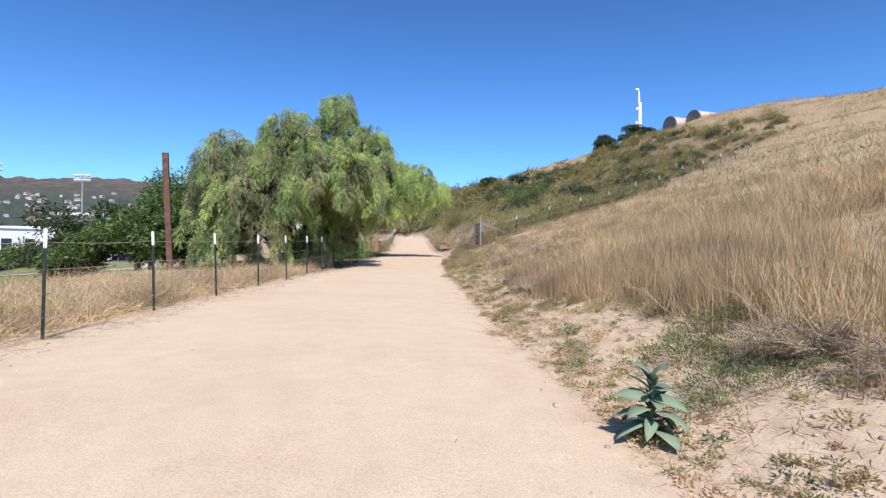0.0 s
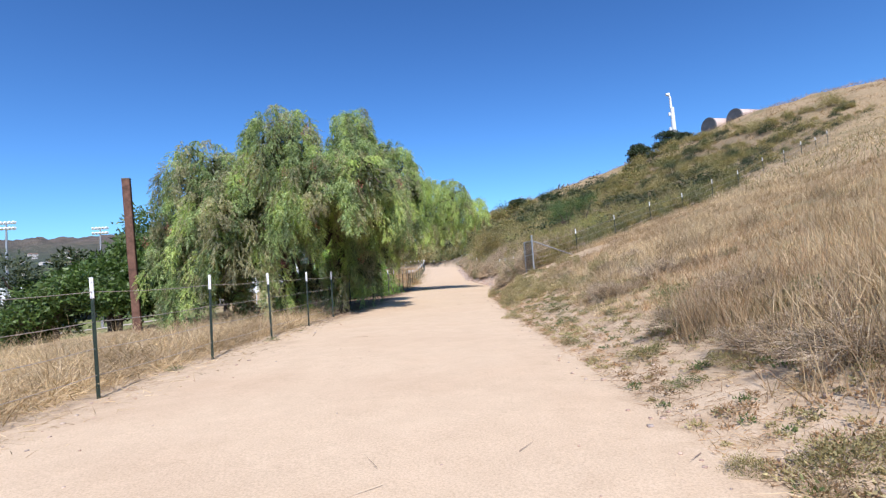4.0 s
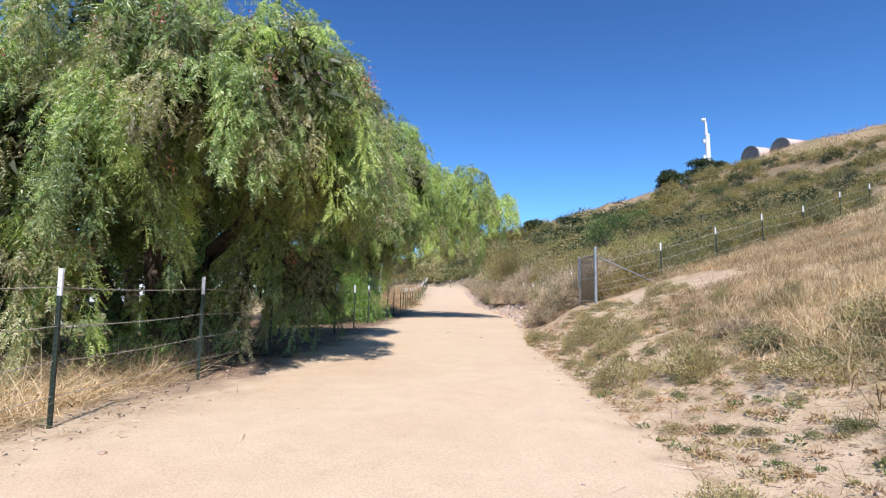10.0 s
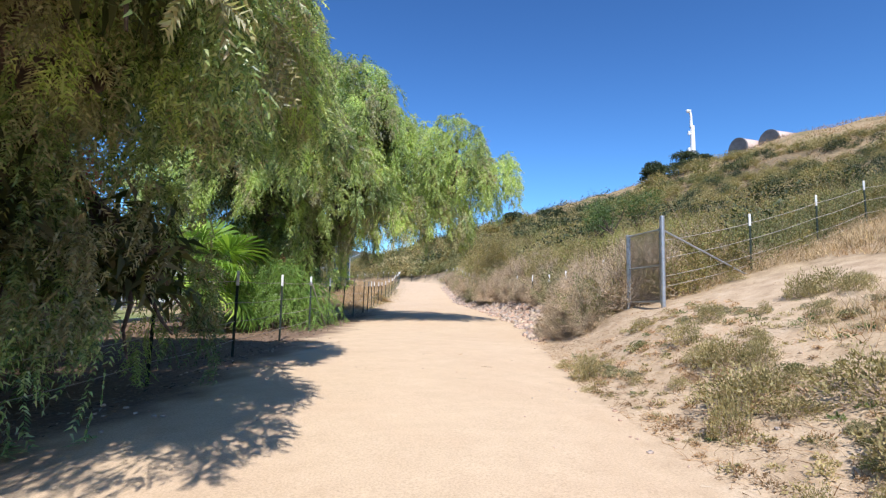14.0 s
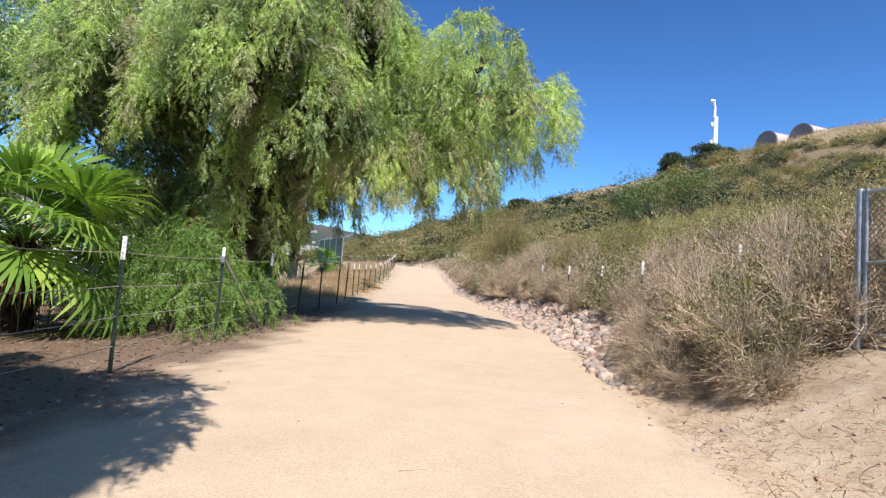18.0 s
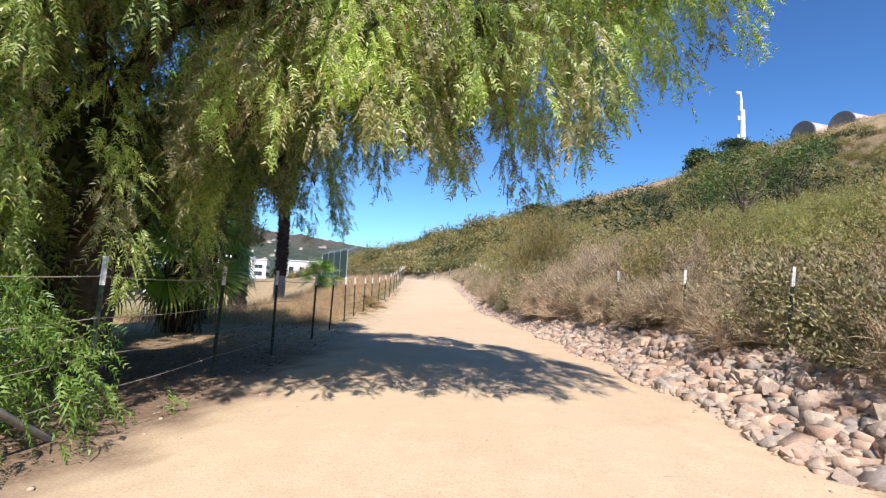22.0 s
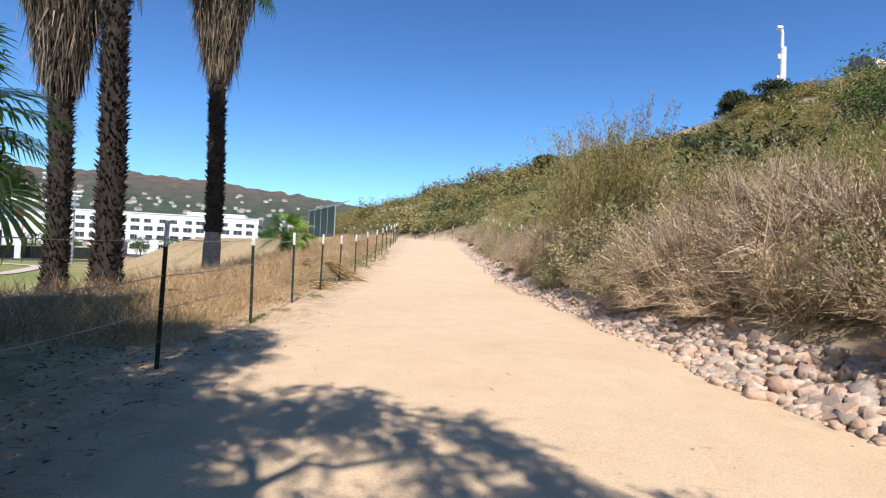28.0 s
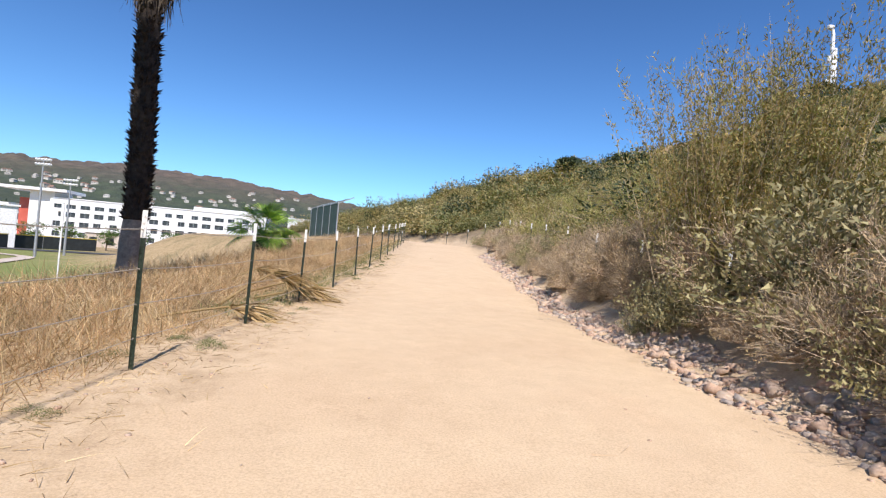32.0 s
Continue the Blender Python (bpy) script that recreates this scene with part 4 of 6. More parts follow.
        lv = leaves(p, q + r.normal(size=(k, 3)) * 0.8, r.uniform(0.07, 0.17, k) * (0.75 if kind == "far" else 0.55), 0.045 if kind == "far" else 0.03, r)
    else:
        n = 60
        az, el = r.uniform(0, 6.28, n), np.arcsin(r.uniform(0.05, 1.0, n))
        d = np.stack([np.cos(az) * np.cos(el), np.sin(az) * np.cos(el), np.sin(el)], 1)
        b = r.normal(size=(n, 3)) * np.array([0.1, 0.1, 0.0])
        ln = r.uniform(0.4, 0.7, n)
        st = strips(b, d, ln, r.uniform(0.008, 0.014, n), r.uniform(0.0, 0.2, n), 2, r)
        k = 3600
        i = r.integers(0, n, k)
        p = b[i] + d[i] * (ln[i] * r.uniform(0.35, 1.08, k))[:, None] + r.normal(size=(k, 3)) * 0.045
        p[:, 2] = np.abs(p[:, 2])
        lv = leaves(p, d[i] + r.normal(size=(k, 3)) * 0.8, r.uniform(0.025, 0.055, k), 0.02, r)
    return st, lv


def shrub_proto(name, kind, label, stem_mat, leaf_mat, seed):
    ob = tagged(new(name), label, "shrub")
    st, lv = shrub_meshes(kind, seed)
    child("stem_frame", fast_mesh("stem_frame", *st, stem_mat), ob)
    child("foliage", fast_mesh("foliage", *lv, leaf_mat), ob)
    return ob


def place(proto, used, x, y, s, sz, r, group):
    m = pose(x, y, float(height(x, y)) - 0.03, r.normal() * 5, r.normal() * 5, r.uniform(0, 360)) @ Matrix.Diagonal((s, s, sz, 1))
    if proto in used:
        ob = copy_thing(proto, m)
    else:
        ob = proto
        ob.matrix_basis = m
        used.add(proto)
    return tagged(ob, group=group)


def plant_hill():
    r = np.random.default_rng(5)
    used = set()
    brown = [shrub_proto("buckwheat_shrub", "brown", "dense dry brown twiggy shrub at the foot of the hill", TWIG, BROWN_LEAF, 100 + i) for i in range(3)]
    pale = [shrub_proto("buckwheat_shrub", "brown", "dense pale straw-coloured twiggy shrub at the foot of the hill", TWIG, STRAW, 104 + i) for i in range(2)]
    sage = [shrub_proto("sagebrush", "leafy", "grey-green twiggy sagebrush on the dry slope", TWIG, MOUND_LEAF, 110 + i) for i in range(2)]
    mule = [shrub_proto("mulefat_shrub", "tall", "tall upright shrub with narrow yellow-green leaves and rusty stems", TWIG, MULE_BROWN, 120 + i) for i in range(2)]
    mid = [shrub_proto("mulefat_shrub", "mid", "upright shrub with narrow yellow-green leaves on the slope" if i < 2 else "upright shrub with narrow rusty leaves on the slope", TWIG, MULE_LEAF if i < 2 else MULE_BROWN, 125 + i) for i in range(3)]
    # a thick belt of brown brush beside the path
    for y in np.arange(33.2, 88, 0.88):
        wide = np.interp(y, [33, 35.5, 37, 43, 48, 52, 60, 88], [0.95, 1.15, 1.6, 1.55, 1.35, 1.05, 1.0, 0.9])
        for row, u in enumerate((wide, wide + 0.65, wide + 1.5, wide + 2.6, wide + 3.8)):
            if r.uniform() < 0.04:
                continue
            x = float(right_x(y)) + u + r.normal() * 0.2
            yy = y + r.normal() * 0.35
            if 30.5 < yy < 33.2 and x < 7:
                continue
            if row >= 2 and (38 < yy < 50 or yy > 60 or row > 2) and r.uniform() < (0.35 if row == 2 else 0.6):
                s = r.uniform(0.7, 1.1)
                place(mid[r.integers(3)], used, x, yy, s * 1.1, s, r, "tall shrubs on the slope")
                continue
            s = r.uniform(0.8, 1.25) * np.interp(yy, [33, 38, 47, 51, 55, 58, 70], [1.15, 1.05, 1.0, 1.2, 1.45, 1.1, 0.85]) * (0.85 if row == 0 else 1.05)
            q = rough(x, yy, 7.0) + 0.25 * r.normal()
            kind = sage if q > 0.30 else (pale if q < -0.05 or 37 < yy < 43 and row < 2 and q < 0.2 else brown)
            place(kind[r.integers(len(kind))], used, x, yy, s * (0.85 if row == 0 else 1.05), s * r.uniform(0.9, 1.3), r, "brush along the path")
    for x, y, s, h in ((4.75, 33.3, 1.0, 1.3), (5.2, 34.4, 1.2, 1.55), (4.6, 34.4, 0.8, 0.9), (5.65, 35.9, 1.0, 1.3), (4.55, 32.85, 0.6, 0.6), (4.35, 33.7, 0.6, 0.55), (4.75, 35.0, 0.8, 0.7), (5.0, 35.5, 0.95, 1.0), (5.35, 36.2, 0.75, 0.8), (4.6, 35.4, 0.7, 0.6), (4.75, 36.0, 0.7, 0.65), (5.15, 36.6, 0.7, 0.75), (4.3, 34.7, 0.6, 0.5), (4.45, 34.4, 0.7, 0.55), (5.9, 33.6, 1.1, 1.5), (6.4, 34.6, 1.2, 1.7), (6.0, 35.8, 1.25, 1.6)):
        place(brown[r.integers(3)], used, x, y, s, h, r, "brush along the path")
    for x, y, s, h in ((6.3, 52.3, 1.35, 1.3), (6.7, 53.4, 1.5, 1.7), (6.2, 54.5, 1.2, 1.3), (7.3, 54.6, 1.5, 1.9), (7.4, 52.6, 1.5, 1.7), (5.95, 53.3, 0.9, 0.9), (6.9, 55.7, 1.3, 1.6), (8.2, 53.6, 1.5, 1.7), (6.1, 55.6, 0.9, 0.9), (8.1, 51.4, 1.4, 1.5)):
        place(brown[r.integers(3)], used, x, y, s, h, r, "brush along the path")
    place(sage[0], used, 6.0, 51.1, 0.95, 1.0, r, "brush along the path")
    # dense dull brush right behind the hill fence
    dull = [shrub_proto("scrub_oak_shrub", "leafy", "dense dull brown-green shrub behind the hill fence", TWIG, m, 134 + i) for i, m in enumerate((OLIVE_LEAF, MULE_BROWN))]
    for x in np.arange(5.9, 22, 0.62):
        for row in range(3):
            yy = float(np.interp(x, [5.56, 8.1, 10.6, 13.2, 15.8, 18.4, 21.0, 24.0], [31.55, 32.55, 33.6, 34.9, 36.2, 37.4, 38.8, 40.5])) + 0.75 + 0.95 * row + r.normal() * 0.15
            if x < 6.4 and row == 0:
                continue
            s = r.uniform(0.85, 1.25)
            place(dull[int(r.integers(2))], used, x + r.normal() * 0.2, yy, s, s * r.uniform(0.95, 1.35), r, "brush behind the hill fence")
    for x, y, s, h in ((6.5, 45.6, 0.9, 1.0), (6.3, 41.2, 0.85, 0.9), (6.9, 38.2, 1.0, 1.1), (4.75, 33.2, 0.9, 1.05), (5.05, 33.9, 1.0, 1.35), (6.0, 33.9, 1.1, 1.5), (7.6, 43.4, 1.2, 1.5), (7.9, 47.6, 1.2, 1.5)):
        place(dull[0], used, x, y, s, h, r, "brush along the path")
    # low dry shrubs on the grassy slope before the gate
    for _ in range(52):
        y = r.uniform(2, 23)
        x = float(right_x(y)) + np.interp(y, [0, 6, 11, 24, 30], [1.9, 1.7, 1.3, 2.0, 3.2]) + abs(r.normal()) * 1.6
        if (x - 5.8) ** 2 + (y - 30.2) ** 2 > 3:
            s = r.uniform(0.45, 0.85)
            place((brown, sage, brown)[int(r.integers(3))][int(r.integers(2))], used, x, y, s * 1.1, s * 0.5, r, "low shrubs on the slope")
    # yellow-green shrubs higher up
    for _ in range(230):
        y = r.uniform(38, 92)
        u = r.uniform(5.0, 14)
        if y < 47 and u < 6:
            continue
        x = float(right_x(y)) + u
        s = r.uniform(0.65, 1.2)
        place(mid[r.integers(3)], used, x, y, s, s, r, "tall shrubs on the slope")
    for x, y, s in ((8.2, 57.4, 1.1), (8.9, 58.4, 1.1), (8.4, 60.4, 0.9), (9.6, 56.2, 0.9), (8.8, 54.4, 0.85), (7.4, 46.4, 1.0), (8.1, 48.0, 1.1), (8.8, 49.8, 1.0), (8.8, 51.8, 0.85), (9.6, 47.2, 1.15), (10.2, 50.4, 1.0), (9.8, 52.6, 0.85)):
        place(mule[r.integers(2)], used, x, y, s, s, r, "tall shrubs on the slope")
    great = shrub_proto("mulefat_shrub", "great", "very tall shrub with rusty stems and narrow olive leaves", TWIG, MULE_BROWN, 131)
    for x, y, s in ((6.5, 57.6, 1.1), (7.9, 57.7, 1.0), (7.2, 59.0, 1.0)):
        place(great, used, x, y, s, s * 1.06, r, "tall shrubs on the slope")
    thicket = shrub_proto("mulefat_shrub", "great", "very tall upright shrub with narrow yellow-green leaves", TWIG, MULE_LEAF, 132)
    for x, y, s in ((10.6, 50.6, 0.62), (11.5, 49.6, 0.7), (12.2, 51.0, 0.8), (12.9, 49.4, 0.75), (13.8, 50.6, 0.8), (14.6, 49.2, 0.72), (15.6, 50.2, 0.8), (11.4, 53.0, 0.7), (10.4, 54.4, 0.6), (16.8, 49.6, 0.7), (12.7, 50.4, 0.8), (13.3, 51.5, 0.85), (14.7, 51.2, 0.8), (13.0, 53.4, 0.8), (15.4, 51.4, 0.75), (11.8, 55.0, 0.75), (12.9, 57.0, 0.8)):
        place(thicket, used, x, y, s * 1.15, s, r, "tall shrubs on the slope")
    for k, (x, y, tall, wide) in enumerate(((13.5, 52.4, 4.7, 2.6), (15.2, 52.2, 3.9, 2.2), (14.3, 56.6, 4.0, 2.0))):
        round_tree("dark green leafy shrub on the hillside", (x, y), tall, wide, 3000, 160 + k, BROAD, 0.1, "green_shrub", "green shrubs on the slope")
    # brush beyond the hillside fence; the far part is joined
    tones = (("dark green rounded shrub on the hillside", OAK), ("grey-green sage on the hillside", WEED), ("dull brown dry shrub on the hillside", MULE_BROWN), ("dull olive leafy shrub on the hillside", OLIVE_LEAF))
    far = [shrub_proto("hill_shrub", "slope", q, TWIG, m, 140 + i) for i, (q, m) in enumerate(tones)]
    shapes = [shrub_meshes("far", 150 + i)[1] for i in range(4)] + [shrub_meshes("slope", 155 + i)[1] for i in range(3)]
    rest = [[], [], [], []]
    near = 0
    for _ in range(3400):
        y = r.uniform(33, 185)
        u = r.uniform(2.2 if y > 66 else 4.5, 52)
        x = float(right_x(y)) + u
        if y < 33.4 + 0.57 * max(x - 5.5, 0) or (u > 36 and r.uniform() < 0.55) or (y < 60 and u < 6.5):
            continue
        s = r.uniform(0.55, 1.4) * (1.7 if r.uniform() < 0.14 else 1.0) * np.interp(y, [40, 80, 110], [0.62, 1.15, 1.8])
        patch = rough(x, y, 26) + 0.4 * rough(x, y, 9)
        p = [0.52, 0.14, 0.14, 0.20] if patch > 0.05 else [0.07, 0.25, 0.55, 0.13]
        if u < 16:
            p = [0.08, 0.27, 0.3, 0.35]
        k = int(r.choice(4, p=p))
        if near < 290 and y < 72 and u < 20:
            near += 1
            place(far[k], used, x, y, s * 1.3, s * 0.95, r, "brush on the hill")
        else:
            v, f = shapes[int(r.integers(4)) if y > 85 else 4 + int(r.integers(3))]
            a = r.uniform(0, 6.28)
            m = np.array([[math.cos(a), -math.sin(a), 0], [math.sin(a), math.cos(a), 0], [0, 0, 1]])
            cut = slice(0, None) if y < 110 else slice(0, len(v) // 2 // 3 * 3)
            vv = (v[cut] * np.array([s * 1.3, s * 1.3, s * 0.95])) @ m.T + np.array([x, y, float(height(x, y)) - 0.03])
            rest[k].append((vv, f[:len(vv) // 3]))
    for (q, m), bits in zip(tones, rest):
        if bits:
            tagged(new("far_brush", fast_mesh("far_brush", *joined(bits), m)), "distant " + q.replace("shrub", "shrubs"), "brush", kind="stuff")
    for q in brown + sage + mule + mid + pale + far + dull:
        if q not in used:
            place(q, used, 10.5 + r.normal(), 48 + r.normal() * 2, 1.0, 1.0, r, "brush on the hill")


plant_hill()
for k, (x, y, tall, wide) in enumerate([(49.8, 116.0, 4.6, 4.3), (59.0, 121.0, 4.8, 5.6), (62.5, 119.5, 3.2, 3.8), (30.0, 118.0, 2.6, 3.4), (24.0, 128.0, 3.0, 4.0)]):
    round_tree("dark rounded oak tree on the crest of the hill", (x, y), tall, wide, 5200, 80 + k, OAK, 0.42, "oak_tree", "trees on the crest", True)


# ---- grass ----
def grass(name, label, x, y, tall, width, lean, mat, r, seg=2, droop=0.35):
    n = len(x)
    b = np.stack([x, y, height(x, y) - 0.02], 1)
    way = np.stack([r.normal(size=n) * lean, r.normal(size=n) * lean, np.ones(n)], 1)
    v, f = strips(b, way, tall, width, droop * r.uniform(0, 1, n), seg, r)
    return tagged(new(name, fast_mesh(name, v, f, mat)), label, "grass", kind="stuff")


def tufted(n, x0, x1, y0, y1, r, per=14, spread_m=0.16):
    """Places in tufts over a stretch; x is counted from the path's right edge."""
    k = n // per
    cy, cu = r.uniform(y0, y1, k), r.uniform(x0, x1, k)
    y = np.repeat(cy, per) + r.normal(size=k * per) * spread_m
    u = np.repeat(cu, per) + r.normal(size=k * per) * spread_m
    return u, y


def hill_grass():
    r = np.random.default_rng(9)
    u, y = tufted(230000, 0.5, 13, -1, 36, r, 30, 0.13)
    u0 = np.interp(y, [0, 6, 11, 24, 30], [1.75, 1.5, 0.95, 1.5, 2.6])
    keep = (u > u0 + 0.5 * rough(y, u, 3.0)) & (r.uniform(size=len(u)) < 0.3 + 0.7 * smoothstep(0, 1.4, u - u0)) & (r.uniform(size=len(u)) < np.interp(u, [4, 14], [1.0, 0.5])) & ((u < 3.0) | (y > 8) | (r.uniform(size=len(u)) < 0.35))
    x = right_x(y) + u
    keep &= ~((np.abs(x - 6.0) < 2.6) & (np.abs(y - 29.8) < 2.2))
    x, y, u = x[keep], y[keep], u[keep]
    n = len(x)
    tone = rough(x, y, 5.0)
    tall = (0.20 + 0.66 * r.uniform(0, 1, n) ** 1.3) * (1 + 0.5 * tone) * smoothstep(-0.7, 0.7, u - np.interp(y, [0, 6, 11, 24, 30], [1.75, 1.5, 0.95, 1.5, 2.6]) + 0.4) * np.interp(y, [10, 15, 30], [1.0, 0.62, 0.55])
    for k, (m, lo, hi) in enumerate(((STRAW, -0.25, 9), (STRAW_RED, -9, -0.25))):
        s = (tone + r.normal(size=n) * 0.25 > lo) & (tone + r.normal(size=n) * 0.0 < hi) if k == 0 else ~((tone + r.normal(size=n) * 0.25) > -0.25)
        grass("dry_grass", "tall dry straw-coloured grass on the hillside" if k == 0 else "rusty brown dry grass on the hillside", x[s], y[s], tall[s], r.uniform(0.005, 0.013, s.sum()), 0.38, m, r, 2, 0.5)
    # upright stalks in front
    u, y = tufted(62000, 1.0, 5.5, 1, 13, r, 26, 0.14)
    keep = (u > np.interp(y, [0, 6, 11, 24, 30], [1.8, 1.6, 1.1, 1.6, 2.7]) + 0.5 * rough(y, u, 3.0)) & (rough(right_x(y) + u, y, 4.0) + 0.3 * r.normal(size=len(u)) > -0.1) & (u < 3.4 + 0.8 * rough(y, u, 2.0) + np.interp(y, [0, 5, 9], [0.0, 0.2, 2.0]))
    u, y = u[keep], y[keep]
    x = right_x(y) + u
    gold = r.uniform(size=len(x)) < 0.6
    for label, mat, s in (("upright golden grass stalks on the slope", STRAW, gold), ("upright rusty grass stalks on the slope", STRAW_RED, ~gold)):
        grass("dry_grass", label, x[s], y[s], r.uniform(0.35, 0.9, s.sum()) * np.interp(y[s], [0, 8, 22], [1.0, 0.9, 0.7]), r.uniform(0.004, 0.009, s.sum()), 0.2, mat, r, 2, 0.25)
    u, y = tufted(42000, 12, 62, -2, 62, r, 10, 0.4)
    x = right_x(y) + u
    s = r.uniform(size=len(x)) < 0.72
    grass("far_dry_grass", "dry straw-coloured grass high on the hill", x[s], y[s], r.uniform(0.3, 0.8, s.sum()), r.uniform(0.015, 0.04, s.sum()), 0.5, STRAW, r, 2, 0.5)
    s = ~s
    grass("far_olive_grass", "half-green grass high on the hill", x[s], y[s], r.uniform(0.2, 0.6, s.sum()), r.uniform(0.015, 0.04, s.sum()), 0.5, OLIVE_GRASS, r, 2, 0.5)
    u, y = tufted(30000, 3.5, 75, 60, 150, r, 10, 0.5)
    grass("ridge_grass", "dry grass among the brush on the far slope", right_x(y) + u, y, r.uniform(0.4, 0.9, len(u)), r.uniform(0.03, 0.07, len(u)), 0.5, STRAW_RED, r, 1, 0.5)
    # straw between the shrubs by the path
    u, y = tufted(20000, 1.9, 7, 33, 75, r, 11, 0.3)
    grass("brush_grass", "dry straw between the shrubs", right_x(y) + u, y, r.uniform(0.3, 0.85, len(u)) * smoothstep(0.8, 2.2, u), r.uniform(0.004, 0.008, len(u)), 0.85, STRAW, r, 2, 0.8)
    # behind the left fence
    k = 3800
    cy, cw = r.uniform(-2, 25, k), 0.45 + r.exponential(2.6, k)
    y = np.repeat(cy, 16) + r.normal(size=k * 16) * 0.16
    w = np.repeat(cw, 16) + r.normal(size=k * 16) * 0.16
    w = np.maximum(w, 0.25)
    grass("fence_grass", "pale dry grass and tumbleweed behind the fence", fence_x(y) - w, y, r.uniform(0.25, 0.95, len(y)) * (1 + 0.3 * rough(fence_x(y) - w, y, 3.0)), r.uniform(0.005, 0.012, len(y)), 0.85, STRAW, r, 2, 0.8)
    k = 3900
    cy, cw = r.uniform(50, 90, k), 0.3 + r.exponential(3.2, k)
    y = np.repeat(cy, 16) + r.normal(size=k * 16) * 0.2
    w = np.maximum(np.repeat(cw, 16) + r.normal(size=k * 16) * 0.2, 0.2)
    x = fence_x(y) - w
    green = (y > 58) & (w < 1.2) & (r.uniform(size=len(y)) < 0.7)
    pale = ~green & (rough(x, y, 3.0) + 0.4 * r.normal(size=len(x)) > 0.1)
    for label, mat, s in (("dry straw-coloured grass around the palms", STRAW, pale), ("rusty brown dry grass around the palms", STRAW_RED, ~green & ~pale)):
        grass("fence_grass", label, x[s], y[s], r.uniform(0.2, 0.85, s.sum()) * np.interp(w[s], [0, 0.9], [0.45, 1.0]), r.uniform(0.004, 0.010, s.sum()) * np.interp(w[s], [0, 4], [0.8, 1.8]), 0.5, mat, r, 2, 0.6)
    grass("green_grass", "low green grass under the fence", x[green], y[green], r.uniform(0.08, 0.25, green.sum()), r.uniform(0.006, 0.014, green.sum()), 0.5, GREEN_WEED, r, 2, 0.4)


hill_grass()


# ---- gate in the hill fence ----
def pipe(name, a, b, r, mat, parent, label="", sides=12):
    v, f = tube(np.linspace(a, b, 4), r, sides)
    ob = child(name, fast_mesh(name, v, f, mat, True), parent, label)
    return ob


def dome(parent, at, r, name="post_cap"):
    bm = bmesh.new()
    bmesh.ops.create_uvsphere(bm, u_segments=10, v_segments=6, radius=r, matrix=Matrix.Translation(at) @ Matrix.Diagonal((1, 1, 0.5, 1)))
    part(name, bm, GALV, parent, smooth=True)


def hill_gate():
    a, b = (5.56, 31.55), (5.42, 32.75)
    za, zb = float(height(*a)), float(height(*b))
    gate = tagged(new("chain_link_gate"), "narrow galvanised chain link gate with a braced end post", "gate")
    gate.location = (*a, za)
    o = Vector((*a, za))
    q = Vector((*b, zb)) - o
    pipe("end_post", (0, 0, -0.1), (0, 0, 1.76), 0.046, GALV, gate, "thick galvanised end post")
    dome(gate, (0, 0, 1.76), 0.047)
    pipe("latch_post", (q.x, q.y, q.z - 0.1), (q.x, q.y, q.z + 1.58), 0.034, GALV, gate, "thin galvanised post")
    dome(gate, (q.x, q.y, q.z + 1.58), 0.036)
    gap = 0.07
    d = (q - Vector((0, 0, q.z))).normalized()
    s, e = d * gap, Vector((q.x, q.y, 0)) - d * gap
    for name, h in (("top_rail", 1.52), ("mid_rail", 0.82), ("bottom_rail", 0.12)):
        pipe(name, (s.x, s.y, h), (e.x, e.y, h + q.z * 0.5), 0.019, GALV, gate, sides=8)
    pipe("gate_stile", (s.x, s.y, 0.08), (s.x, s.y, 1.56), 0.021, GALV, gate, sides=8)
    pipe("gate_stile", (e.x, e.y, 0.08 + q.z * 0.5), (e.x, e.y, 1.56 + q.z * 0.5), 0.021, GALV, gate, sides=8)
    # woven wire
    out = []
    wide, tall, step = (e - s).length, 1.4, 0.06
    n = int((wide + tall) / step)
    for k in range(n):
        for way in (1, -1):
            c = k * step
            pts = []
            x0, z0 = (c, 0.0) if c <= wide else (wide, c - wide)
            x1, z1 = (c - tall, tall) if c - tall >= 0 else (0.0, c)
            if abs(x0 - x1) < 0.02:
                continue
            if way < 0:
                x0, x1 = wide - x0, wide - x1
            p0, p1 = s + d * x0, s + d * x1
            out.append(tube(np.array([(p0.x, p0.y, 0.12 + z0), ((p0.x + p1.x) / 2, (p0.y + p1.y) / 2, 0.12 + (z0 + z1) / 2), (p1.x, p1.y, 0.12 + z1)]), 0.0045, 3))
    child("chain_link", fast_mesh("chain_link", *joined(out), WIRE), gate, "woven dark wire mesh")
    for h in (0.35, 1.3):
        pipe("hinge", (0, 0, h), (s.x, s.y, h), 0.016, GALV, gate, sides=6)
    bx, by = 7.75, 32.25
    pipe("brace", (0.03, 0.02, 1.5), (bx - o.x, by - o.y, float(height(bx, by)) - o.z + 0.02), 0.021, GALV, gate, "slanting brace pipe", 8)
    t = Vector((8.1, 32.55, float(height(8.1, 32.55)))) - o
    for h in (1.3, 0.95, 0.6, 0.4):
        child("wire", wire_mesh([(0.03, 0.03, h), (t.x, t.y, t.z + h - 0.25)], 0.006, 0.2, mat=PALE_WIRE), gate, "thin barbed wire strand")


hill_gate()

